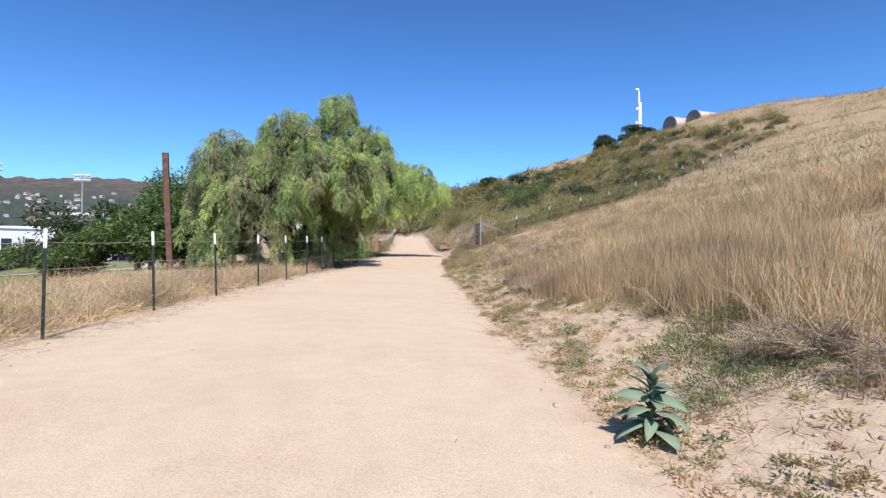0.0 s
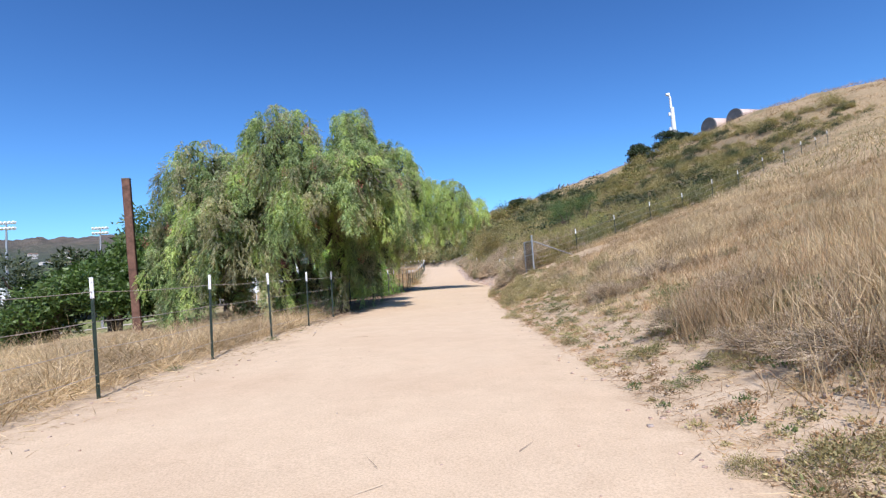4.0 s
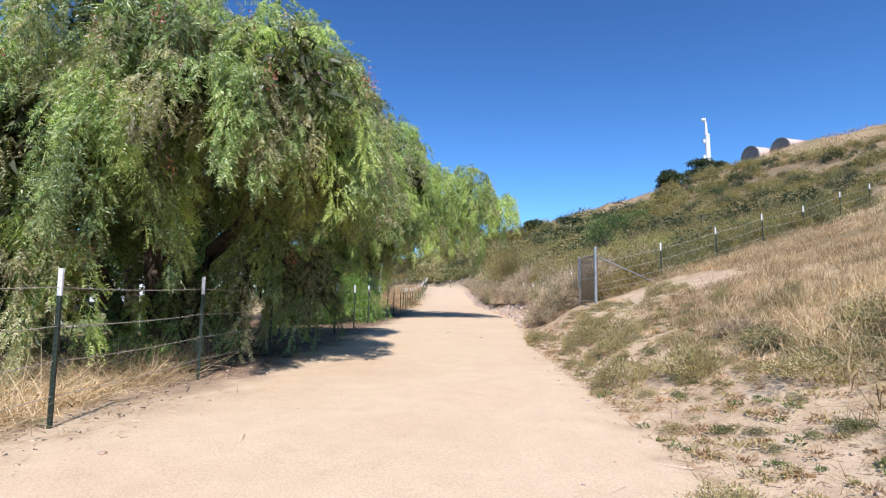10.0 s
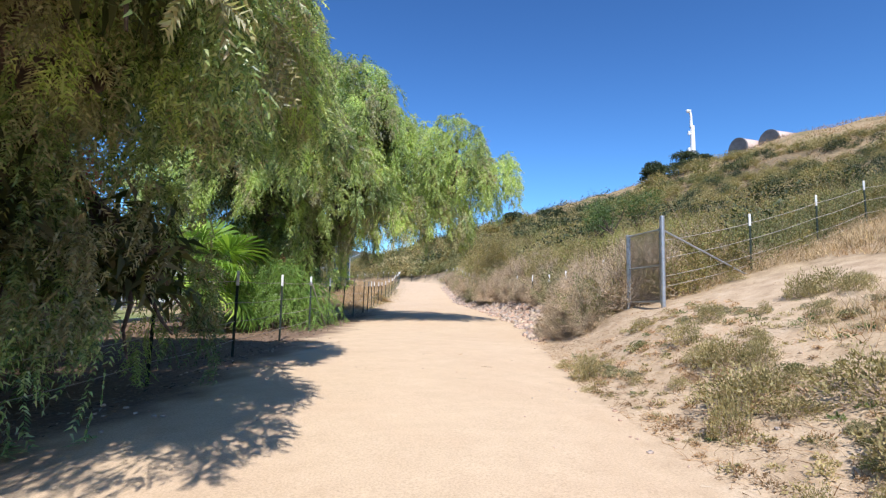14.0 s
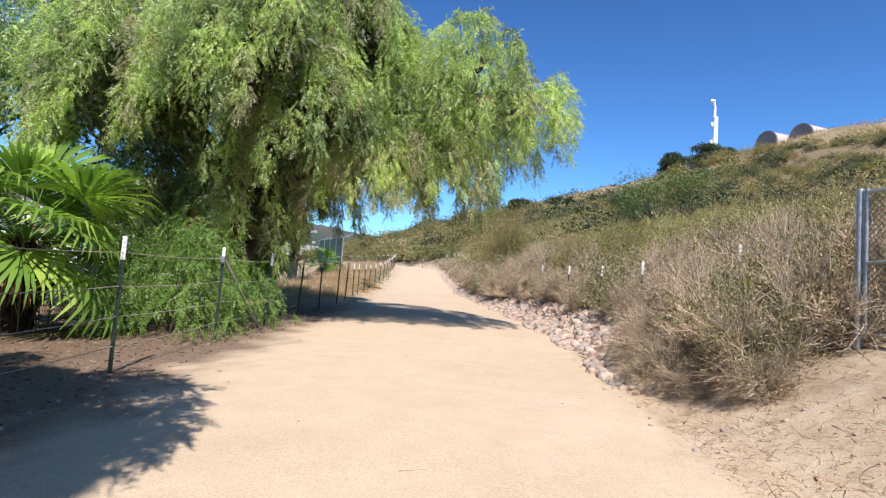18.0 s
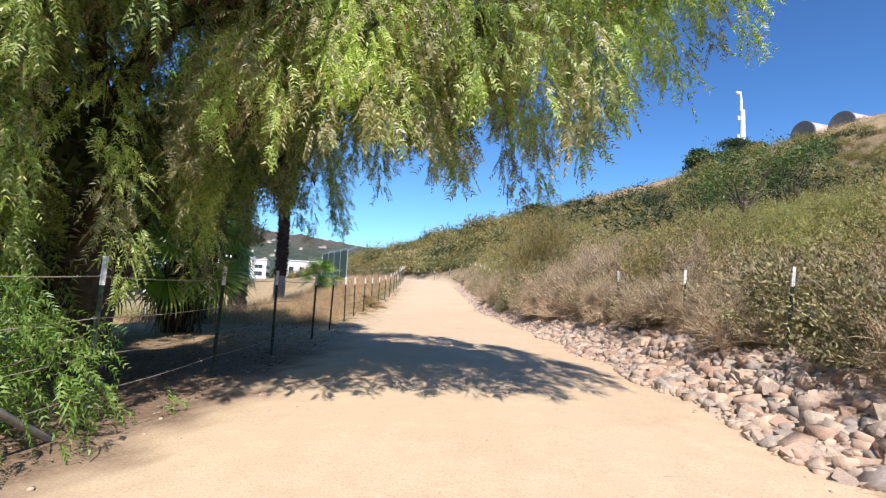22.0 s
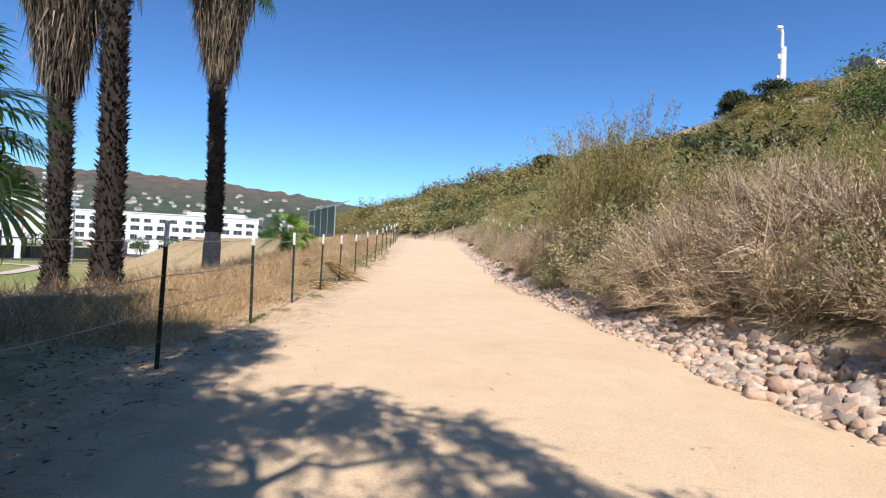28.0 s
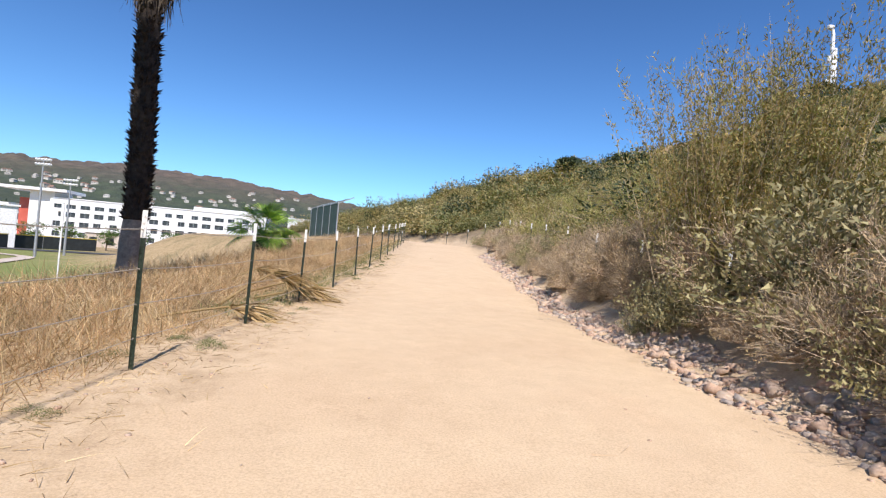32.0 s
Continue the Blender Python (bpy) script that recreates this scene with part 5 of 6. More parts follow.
# ---- stone edging ----
def stone_material():
    m, t, b = nodes_of("field_stone")
    oi = t.nodes.new("ShaderNodeObjectInfo")
    g = t.nodes.new("ShaderNodeNewGeometry")
    ad = t.nodes.new("ShaderNodeMath")
    ad.operation = "ADD"
    t.links.new(oi.outputs["Random"], ad.inputs[0])
    t.links.new(g.outputs["Random Per Island"], ad.inputs[1])
    fr = t.nodes.new("ShaderNodeMath")
    fr.operation = "FRACT"
    t.links.new(ad.outputs[0], fr.inputs[0])
    a = ramp(t, fr.outputs[0], [(0.0, (0.40, 0.27, 0.20)), (0.2, (0.52, 0.38, 0.29)), (0.4, (0.33, 0.29, 0.265)), (0.6, (0.55, 0.44, 0.335)), (0.8, (0.43, 0.29, 0.22)), (1.0, (0.49, 0.41, 0.33))])
    c = mixed(t, 1.0, a, ramp(t, noise_tex(t, 14.0, 6.0, 0.65), [(0.3, (0.72, 0.7, 0.68)), (0.7, (1.25, 1.23, 1.2))]), "MULTIPLY")
    t.links.new(c, b.inputs["Base Color"])
    b.inputs["Roughness"].default_value = 0.9
    bumped(t, b, noise_tex(t, 35.0, 5.0, 0.65), 0.5, 0.02)
    return m


STONE = stone_material()


def stone_shape(r, n=10):
    """A broken block: a box with knocked-off, shifted corners."""
    bm = bmesh.new()
    for c in [(a, b, d) for a in (-1, 1) for b in (-1, 1) for d in (-1, 1)]:
        bm.verts.new((np.array(c) * r.uniform(0.7, 1.0, 3) + r.normal(size=3) * 0.1) * np.array([0.5, 0.38, 0.27]))
    for p in unit(r.normal(size=(n - 8, 3))):
        bm.verts.new(p * np.array([0.52, 0.42, 0.32]))
    bmesh.ops.convex_hull(bm, input=bm.verts)
    bmesh.ops.delete(bm, geom=[v for v in bm.verts if not v.link_faces], context="VERTS")
    me = bpy.data.meshes.new("stone")
    bm.to_mesh(me)
    bm.free()
    me.materials.append(STONE)
    return me


def stone_edging():
    r = np.random.default_rng(31)
    shapes = [stone_shape(r) for _ in range(14)]
    arr = []
    for me in shapes:
        me.calc_loop_triangles()
        v = np.array([q.co for q in me.vertices])
        f = np.array([q.vertices for q in me.loop_triangles])
        arr.append((v, f))
    edge = tagged(new("stone_edging"), "loose pale stones laid along the foot of the bank", "rocks")
    edge.location = (float(right_x(40)), 40, float(height(right_x(40), 40)))
    o = Vector(edge.location)
    rest = []
    near = 0
    for _ in range(5400):
        y = r.uniform(34.2, 80) if r.uniform() < 0.6 else r.uniform(36, 54)
        w = np.interp(y, [34, 35.5, 37, 40, 47, 52, 60, 80], [0.5, 0.9, 1.3, 1.35, 1.2, 0.9, 0.6, 0.5])
        u = 0.02 + r.uniform() ** 1.15 * w
        x = float(right_x(y)) + u + 0.12 * math.sin(y * 1.9)
        s = float(np.clip(r.lognormal(-1.82, 0.38), 0.08, 0.31)) * (0.7 if u < 0.15 else 1.0) * float(np.interp(y, [47, 51], [1.0, 0.72]))
        m = pose(x, y, float(height(x, y)) + s * r.uniform(-0.12, 0.14), r.uniform(-28, 28), r.uniform(-28, 28), r.uniform(0, 360)) @ Matrix.Diagonal((s, s, s * r.uniform(0.75, 1.2), 1))
        k = int(r.integers(len(shapes)))
        if 35.5 < y < 50.5 and near < 300 and s > 0.175 and u < 1.8:
            ob = child("stone", shapes[k], edge)
            ob.matrix_basis = Matrix.Translation(-o) @ m
            near += 1
        else:
            v, f = arr[k]
            mm = np.array(m)
            rest.append((v @ mm[:3, :3].T + mm[:3, 3] - np.array(o), f))
    tagged(child("small_stone_bed", fast_mesh("small_stone_bed", *joined(rest), STONE), edge), kind="stuff")


stone_edging()


# ---- small plants on the verge ----
def cushion(name, label, leaf_mat, seed, n=1700, leaf=0.04, tall=0.35, twig=90, leaf_w=0.6):
    r = np.random.default_rng(seed)
    ob = tagged(new(name), label, "weed")
    d = unit(r.normal(size=(n, 3)))
    d[:, 2] = np.abs(d[:, 2])
    k = r.uniform(0.35, 1.0, n) ** 0.6 * (1 + 0.25 * np.sin(d[:, 0] * 7) * np.sin(d[:, 1] * 8))
    p = d * np.array([0.5, 0.5, tall]) * k[:, None]
    p[:, 2] = np.maximum(p[:, 2], 0.01)
    child("foliage", fast_mesh("foliage", *leaves(p, d + r.normal(size=(n, 3)) * 0.6 + np.array([0, 0, 0.3]), leaf * r.uniform(0.6, 1.3, n), leaf * leaf_w, r), leaf_mat), ob)
    az = r.uniform(0, 6.28, twig)
    el = r.uniform(0.1, 1.3, twig)
    w = np.stack([np.cos(az) * np.cos(el), np.sin(az) * np.cos(el), np.sin(el) * tall * 2], 1)
    child("stem_frame", fast_mesh("stem_frame", *strips(np.zeros((twig, 3)), w, r.uniform(0.3, 0.6, twig), r.uniform(0.004, 0.009, twig), 0.3 * np.ones(twig), 2, r), TWIG), ob)
    return ob


def mound(name, label, leaf_mat, seed, n=2200):
    """A low weed of several tight lumps, each a skin of small leaves that face outwards."""
    r = np.random.default_rng(seed)
    ob = tagged(new(name), label, "weed")
    k = 8
    a = r.uniform(0, 6.28, k)
    c = np.stack([np.cos(a), np.sin(a), 0 * a], 1) * r.uniform(0.05, 0.42, (k, 1))
    e = r.uniform(0.14, 0.27, k)
    i = r.choice(k, n, p=e ** 2 / (e ** 2).sum())
    d = unit(r.normal(size=(n, 3)))
    d[:, 2] = np.abs(d[:, 2])
    p = c[i] + d * e[i][:, None] * np.array([1, 1, 0.95]) * r.uniform(0.82, 1.05, (n, 1))
    flat = unit(np.cross(d, r.normal(size=(n, 3))))
    child("foliage", fast_mesh("foliage", *leaves(p, flat + d * 0.45, r.uniform(0.02, 0.045, n), 0.024, r), leaf_mat), ob)
    w = unit(r.normal(size=(40, 3)))
    w[:, 2] = np.abs(w[:, 2]) * 0.5
    child("stem_frame", fast_mesh("stem_frame", *strips(np.zeros((40, 3)), w, r.uniform(0.25, 0.6, 40), r.uniform(0.004, 0.008, 40), 0.2 * np.ones(40), 2, r), TWIG), ob)
    return ob


def straw_tuft(name, label, mat, seed, n=260):
    r = np.random.default_rng(seed)
    ob = tagged(new(name), label, "weed")
    az, el = r.uniform(0, 6.28, n), r.uniform(0.05, 1.3, n)
    w = np.stack([np.cos(az) * np.cos(el), np.sin(az) * np.cos(el), np.sin(el)], 1)
    child("straw_mass", fast_mesh("straw_mass", *strips(r.normal(size=(n, 3)) * np.array([0.09, 0.09, 0.01]), w, r.uniform(0.25, 0.6, n), r.uniform(0.005, 0.011, n), r.uniform(0.2, 0.8, n), 2, r), mat), ob)
    return ob


def verge():
    r = np.random.default_rng(77)
    used = set()
    mat_ = [cushion("low_weed", "low grey-green weed cushion on pale bare soil", WEED, 200 + i) for i in range(3)]
    green_ = [cushion("green_weed", "low spreading green weed on the verge", GREEN_WEED, 210 + i, 1200, 0.04, 0.30, 90, 0.35) for i in range(2)]
    lump_ = [mound("weed_mound", "lumpy grey-green weed mound on pale bare soil", m, 230 + i) for i, m in enumerate((MOUND_LEAF, MOUND_LEAF, OLIVE_LEAF))]
    dry_ = [straw_tuft("dry_weed", "withered golden weed lying on the verge", STRAW, 220 + i) for i in range(2)]
    rust_ = [straw_tuft("rusty_weed", "withered rusty-brown weed on the verge", STRAW_RED, 225 + i) for i in range(1)]

    def put(kind, x, y, s, sz=None):
        k = kind[int(r.integers(len(kind)))]
        place(k, used, x, y, s, sz or s, r, "weeds on the verge")

    for x, y, s in ((2.15, 9.1, 0.55), (2.1, 19.0, 0.5), (2.3, 18.0, 0.45), (2.6, 20.6, 0.6), (2.5, 22.5, 0.55), (2.9, 17.9, 0.6), (3.0, 24.4, 0.7), (3.6, 26.4, 0.95), (3.5, 24.6, 0.8), (4.0, 23.6, 0.8), (2.9, 28.4, 0.6), (4.2, 27.8, 0.8), (3.2, 30.2, 0.7), (3.6, 29.5, 0.55), (4.6, 30.4, 0.5), (7.3, 31.9, 0.5), (4.9, 25.6, 0.9), (4.6, 22.5, 0.8)):
        put(mat_, x, y, s)
    for x, y, s in ((2.7, 4.5, 0.9), (3.3, 4.8, 1.0), (3.1, 4.1, 0.8), (2.2, 6.0, 0.5), (2.4, 6.6, 0.55), (1.95, 5.2, 0.35), (3.6, 9.4, 0.6), (2.3, 11.0, 0.4), (2.7, 16.2, 0.55), (2.2, 14.2, 0.4)):
        put(green_, x, y, s)
    put(mat_, 1.75, 9.3, 0.6)
    for x, y, s in ((2.55, 3.75, 0.75), (2.95, 3.85, 0.7), (2.3, 3.5, 0.55), (2.75, 3.4, 0.6), (3.3, 3.6, 0.6), (2.0, 5.4, 0.4), (2.2, 5.7, 0.45)):
        put(green_, x, y, s, s * 1.1)
    for x, y, s in ((1.9, 8.9, 0.6), (1.55, 7.45, 0.75), (2.75, 8.75, 0.75), (2.0, 9.6, 0.5), (1.9, 12.0, 0.45), (2.2, 15.8, 0.5), (2.0, 17.2, 0.45)):
        put(dry_, x, y, s)
    for _ in range(260):
        y = r.uniform(-0.5, 31)
        u = r.uniform() ** 0.8 * 2.6 + 0.1
        x = float(right_x(y)) + u
        if (x - 1.75) ** 2 + (y - 3.3) ** 2 < 0.5 or ((x - 5.5) ** 2 + (y - 30.2) ** 2 < 2.2):
            continue
        kind = (mat_, green_, dry_, rust_)[int(r.choice(4, p=[0.55, 0.12, 0.18, 0.15]))]
        put(kind, x, y, r.uniform(0.14, 0.6) * (0.6 + 0.25 * u), r.uniform(0.12, 0.45))
    for _ in range(90):
        y = r.uniform(20.5, 30.0)
        u = r.uniform(0.25, 4.2)
        x = float(right_x(y)) + u
        if (x - 5.5) ** 2 + (y - 30.4) ** 2 > 2.0:
            put((mat_, mat_, mat_, rust_)[int(r.integers(4))], x, y, r.uniform(0.35, 0.95), r.uniform(0.7, 1.3))
    for _ in range(44):
        y = r.uniform(24.2, 29.6)
        q = r.uniform(0.35, 0.95)
        put(lump_, float(right_x(y)) + r.uniform(0.5, 3.4), y, q, q * r.uniform(0.8, 1.15))
    for _ in range(60):
        y = r.uniform(14, 25.5)
        q = r.uniform(0.3, 0.8)
        put(lump_, float(right_x(y)) + float(np.interp(y, [14, 20, 26], [0.9, 0.7, 0.5])) + abs(r.normal()) * 1.3, y, q, q * r.uniform(0.7, 1.1))
    for _ in range(70):
        y = r.uniform(2, 22)
        x = float(right_x(y)) + np.interp(y, [2, 6, 11, 22], [1.3, 1.2, 0.7, 0.9]) + r.uniform(0, 1.9)
        put((green_, mat_, rust_, dry_)[int(r.integers(4))], x, y, r.uniform(0.45, 1.0), r.uniform(0.35, 0.8))
    # beside the stones and under the left fence
    for _ in range(46):
        y = r.uniform(5, 24) if r.uniform() < 0.5 else r.uniform(48, 72)
        x = float(fence_x(y)) + r.normal() * 0.22 - 0.15
        put((green_, dry_, rust_)[int(r.choice(3, p=[0.4, 0.4, 0.2]))], x, y, r.uniform(0.15, 0.42))
    for _ in range(150):
        y = r.uniform(50, 76)
        put(green_ if r.uniform() < np.interp(y, [52, 60], [0.3, 0.75]) else (dry_, rust_)[int(r.integers(2))], float(fence_x(y)) + r.uniform(-0.7, 0.4), y, r.uniform(0.15, 0.42))
    # countless tiny weeds
    for label, m, k, seed in (("tiny khaki weeds dotted over the bare verge", WEED, 1000, 1), ("tiny green weeds dotted over the bare verge", GREEN_WEED, 220, 2), ("tiny withered brown weeds on the verge", STRAW_RED, 700, 3)):
        q = np.random.default_rng(700 + seed)
        cy = q.uniform(-0.5, 31, k)
        cu = 0.15 + 2.6 * q.uniform(0, 1, k) ** 1.2
        cs = q.uniform(0.03, 0.13, k)
        y = np.repeat(cy, 46)
        x = right_x(y) + np.repeat(cu, 46)
        sz = np.repeat(cs, 46)
        d = unit(q.normal(size=(len(y), 3)))
        d[:, 2] = np.abs(d[:, 2])
        p = np.stack([x, y, height(x, y)], 1) + d * sz[:, None] * np.array([1.0, 1.0, 0.6]) * q.uniform(0.3, 1.0, (len(y), 1))
        p[:, 2] = np.maximum(p[:, 2], height(p[:, 0], p[:, 1]) + 0.004)
        tagged(new("tiny_weeds", fast_mesh("tiny_weeds", *leaves(p, d + q.normal(size=d.shape) * 0.5, 0.018 + 0.16 * sz, 0.010 + 0.07 * sz, q), m)), label, "weed", kind="stuff")
    # litter
    n = 24000
    y = r.uniform(-1, 34, n)
    u = np.abs(r.normal(size=n)) * 1.3 + 0.05
    x = right_x(y) + u
    b = np.stack([x, y, height(x, y) + 0.008], 1)
    w = np.stack([r.normal(size=n), r.normal(size=n), np.abs(r.normal(size=n)) * 0.45], 1)
    tagged(new("straw_litter", fast_mesh("straw_litter", *strips(b, w, r.uniform(0.03, 0.14, n), r.uniform(0.003, 0.008, n), 0.2 * u, 2, r), STRAW_RED)), "broken straw and stubble on the bare verge", "litter", kind="stuff")
    n = 14000
    y = np.where(r.uniform(size=n) < 0.35, r.uniform(0, 24, n), r.uniform(46, 76, n))
    u = r.normal(size=n) * 0.55 + 0.25
    x = fence_x(y) - u
    b = np.stack([x, y, height(x, y) + 0.008], 1)
    w = np.stack([r.normal(size=n), r.normal(size=n), np.abs(r.normal(size=n)) * 0.35], 1)
    tagged(new("straw_litter", fast_mesh("straw_litter", *strips(b, w, r.uniform(0.04, 0.2, n), r.uniform(0.003, 0.009, n), 0 * u + 0.1, 2, r), STRAW)), "broken straw lying under the wire fence", "litter", kind="stuff")
    n = 2600
    y = r.uniform(-1, 62, n)
    u = np.where(r.uniform(size=n) < 0.96, np.abs(r.normal(size=n)) * 1.1 + 0.05, -np.abs(r.normal(size=n)) * 1.2)
    x = right_x(y) + u
    b = np.stack([x, y, height(x, y) + 0.012], 1)
    w = np.stack([r.normal(size=n), r.normal(size=n), r.normal(size=n) * 0.1], 1)
    tagged(new("fallen_twig_litter", fast_mesh("fallen_twig_litter", *strips(b, w, r.uniform(0.04, 0.28, n), r.uniform(0.003, 0.009, n), 0 * u, 2, r), TWIG)), "short dry twigs scattered on the verge", "litter", kind="stuff")
    n = 9000
    y = r.uniform(20, 55, n)
    w_ = r.normal(size=n) * 1.6 + 0.9
    x = fence_x(y) - w_
    ok = (w_ > -0.5) & (y < 50)
    b = np.stack([x, y, height(x, y) + 0.01], 1)[ok]
    k = len(b)
    tagged(new("leaf_litter", fast_mesh("leaf_litter", *leaves(b, np.stack([r.normal(size=k), r.normal(size=k), r.normal(size=k) * 0.25], 1), r.uniform(0.03, 0.1, k), 0.02, r), DEAD_FROND)), "brown fallen leaves under the trees", "litter", kind="stuff")
    shape = [stone_shape(r, 9) for _ in range(4)]
    bits = []
    for me in shape:
        me.calc_loop_triangles()
        bits.append((np.array([q.co for q in me.vertices]), np.array([q.vertices for q in me.loop_triangles])))
    out = []
    for _ in range(1500):
        y = r.uniform(0, 62)
        q = r.uniform()
        x = float(right_x(y)) + abs(r.normal()) * 0.9 - 0.2 if q < 0.6 else (float(fence_x(y)) + abs(r.normal()) * 0.5 if q < 0.8 else r.uniform(float(fence_x(y)), float(right_x(y))))
        s = r.uniform(0.012, 0.05) * (0.55 if q > 0.8 else 1)
        v, f = bits[int(r.integers(4))]
        a = r.uniform(0, 6.28)
        c, sn = math.cos(a), math.sin(a)
        out.append((v @ np.array([[c, sn, 0], [-sn, c, 0], [0, 0, 1]]) * s + np.array([x, y, float(height(x, y)) + s * 0.1]), f))
    tagged(new("pebbles", fast_mesh("pebbles", *joined(out), STONE)), "small pebbles scattered on the path and verge", "pebbles", kind="stuff")


verge()


def broad_leaf(length, width, curl, n=6):
    """A thick soft leaf along +x that bends down at its tip."""
    v, f = [], []
    for i in range(n + 1):
        s = i / n
        w = width * math.sin(math.pi * min(1, 0.08 + s * 0.92)) ** 0.75 * 0.5
        x, z = length * s, length * (0.25 * s - curl * s * s)
        v += [(x, -w, z + 0.18 * w), (x, 0, z), (x, w, z + 0.18 * w)]
    for i in range(n):
        o = 3 * i
        f += [(o, o + 1, o + 4, o + 3), (o + 1, o + 2, o + 5, o + 4)]
    return np.array(v), np.array(f)


def mullein():
    r = np.random.default_rng(3)
    x, y = 1.76, 3.32
    ob = tagged(new("mullein"), "single broad-leaved grey-green mullein on the bare verge", "plant")
    ob.location = (x, y, float(height(x, y)))
    pipe("stem", (0, 0, -0.03), (0.01, 0.0, 0.38), 0.011, MULLEIN, ob, sides=7)
    for i in range(32):
        h = 0.03 + 0.40 * (i / 31) ** 0.9
        az = i * 2.4
        ln = (0.30 - 0.16 * (i / 31)) * r.uniform(0.75, 1.15)
        v, f = broad_leaf(ln, ln * 0.44, r.uniform(0.3, 0.95) * (1.2 - 0.7 * i / 31))
        el = r.uniform(-0.15, 0.4) + 0.55 * (i / 31) ** 2
        m = np.array(Matrix.Rotation(az, 3, "Z") @ Matrix.Rotation(-el, 3, "Y") @ Matrix.Rotation(r.normal() * 0.3, 3, "X"))
        leaf = child("leaf", fast_mesh("leaf", v @ m.T + np.array([0, 0, h]), f, MULLEIN, True), ob)
        so = leaf.modifiers.new("thick", "SOLIDIFY")
        so.thickness = 0.003


mullein()


# ---- old timber pole, dead palm leaves ----
def timber_pole():
    x, y = -10.05, 25.1
    z = float(height(x, y))
    ob = tagged(new("timber_pole"), "weathered reddish-brown square timber pole leaning slightly", "pole")
    ob.location = (x, y, z)
    bm = box_bm(0, 0, 2.45, 0.26, 0.2, 6.0, 0.02)
    p = part("shaft", bm, POLE_WOOD, ob)
    p.rotation_euler = (0.0, radians(-2.6), 0.2)
    bm = box_bm(0, 0, 5.46, 0.27, 0.21, 0.04, 0.008)
    c = part("end_cap", bm, WIRE, ob)
    c.rotation_euler = (0.0, radians(-2.6), 0.2)


timber_pole()


def fallen_frond(x, y, turn, seed, lift=0.3):
    r = np.random.default_rng(seed)
    ob = tagged(new("fallen_palm_leaf"), "dry brown palm leaf fallen beside the fence", "palm leaf", "fallen palm leaves")
    ob.matrix_basis = pose(x, y, float(height(x, y)) + 0.03, 0, 0, turn)
    pts = np.array([(0, 0, 0.02), (0.5, 0.03, lift * 0.6), (0.95, 0.05, lift), (1.2, 0.05, lift * 0.8)])
    child("stalk", fast_mesh("stalk", *tube(pts, [0.03, 0.022, 0.016, 0.01], 6), DRY_PALM, True), ob)
    n = 46
    az = r.normal(size=n) * 0.42
    way = np.stack([np.cos(az), np.sin(az), r.normal(size=n) * 0.25 + 0.1], 1)
    v, f = strips(np.array([1.0, 0.05, lift]) + r.normal(size=(n, 3)) * 0.02, way, r.uniform(0.45, 0.85, n), r.uniform(0.025, 0.05, n), r.uniform(0.2, 0.9, n), 4, r)
    v[:, 2] = np.maximum(v[:, 2], 0.01 + 0.03 * r.uniform(size=len(v)))
    child("blade", fast_mesh("blade", v, f, DRY_PALM), ob)


for i, (x, y, a, l) in enumerate([(-1.75, 59.2, 35, 0.62), (-1.5, 60.4, 5, 0.25), (-2.0, 57.4, 15, 0.2), (-2.9, 62.5, 50, 0.4), (-1.9, 61.4, 330, 0.3), (-2.4, 55.4, 200, 0.12)]):
    fallen_frond(x, y, a, 300 + i, l)


# ---- far side: school building, field, houses and hills ----
WHITE_WALL = solid("white_stucco", (0.70, 0.70, 0.69), (0.80, 0.80, 0.79), 0.2, 0.8, 0, 0.1, 3)
DARK_GLASS = solid("dark_window_glass", (0.03, 0.035, 0.045), (0.06, 0.065, 0.075), 0.3, 0.15, 0, 0)
RED_PANEL = solid("red_panel", (0.45, 0.08, 0.05), (0.55, 0.12, 0.08), 0.5, 0.6, 0, 0)
BEIGE = solid("beige_block", (0.46, 0.38, 0.31), (0.56, 0.48, 0.40), 0.4, 0.9)
SCREEN = solid("dark_windscreen", (0.012, 0.016, 0.018), (0.03, 0.036, 0.038), 0.8, 0.8)
GREEN_MESH = solid("green_backstop_mesh", (0.02, 0.05, 0.042), (0.045, 0.085, 0.07), 1.2, 0.7)
YELLOW = solid("yellow_rail", (0.55, 0.42, 0.05), (0.65, 0.5, 0.08), 2.0, 0.6)
ASPHALT = solid("asphalt", (0.045, 0.045, 0.048), (0.075, 0.074, 0.075), 0.6, 0.9)
STEEL_GREY = solid("grey_steel", (0.30, 0.31, 0.32), (0.45, 0.46, 0.47), 1.5, 0.5, 0.5)
ROOF_TILE = solid("clay_roof_tile", (0.22, 0.12, 0.08), (0.36, 0.22, 0.16), 0.5, 0.9)
STUCCO = solid("pale_stucco", (0.42, 0.38, 0.33), (0.62, 0.58, 0.52), 0.08, 0.9)
TOWER_WHITE = solid("white_tower_paint", (0.72, 0.72, 0.72), (0.84, 0.84, 0.84), 0.6, 0.6)
TANK_GREY = solid("grey_tank_end", (0.10, 0.10, 0.11), (0.17, 0.17, 0.175), 1.0, 0.8)
TANK_TAN = solid("faded_tank_paint", (0.46, 0.34, 0.28), (0.60, 0.47, 0.40), 0.8, 0.8)


def box_part(name, mat, parent, cx, cy, cz, sx, sy, sz, label="", bevel=0.0):
    return part(name, box_bm(cx, cy, cz, sx, sy, sz, bevel), mat, parent, label)


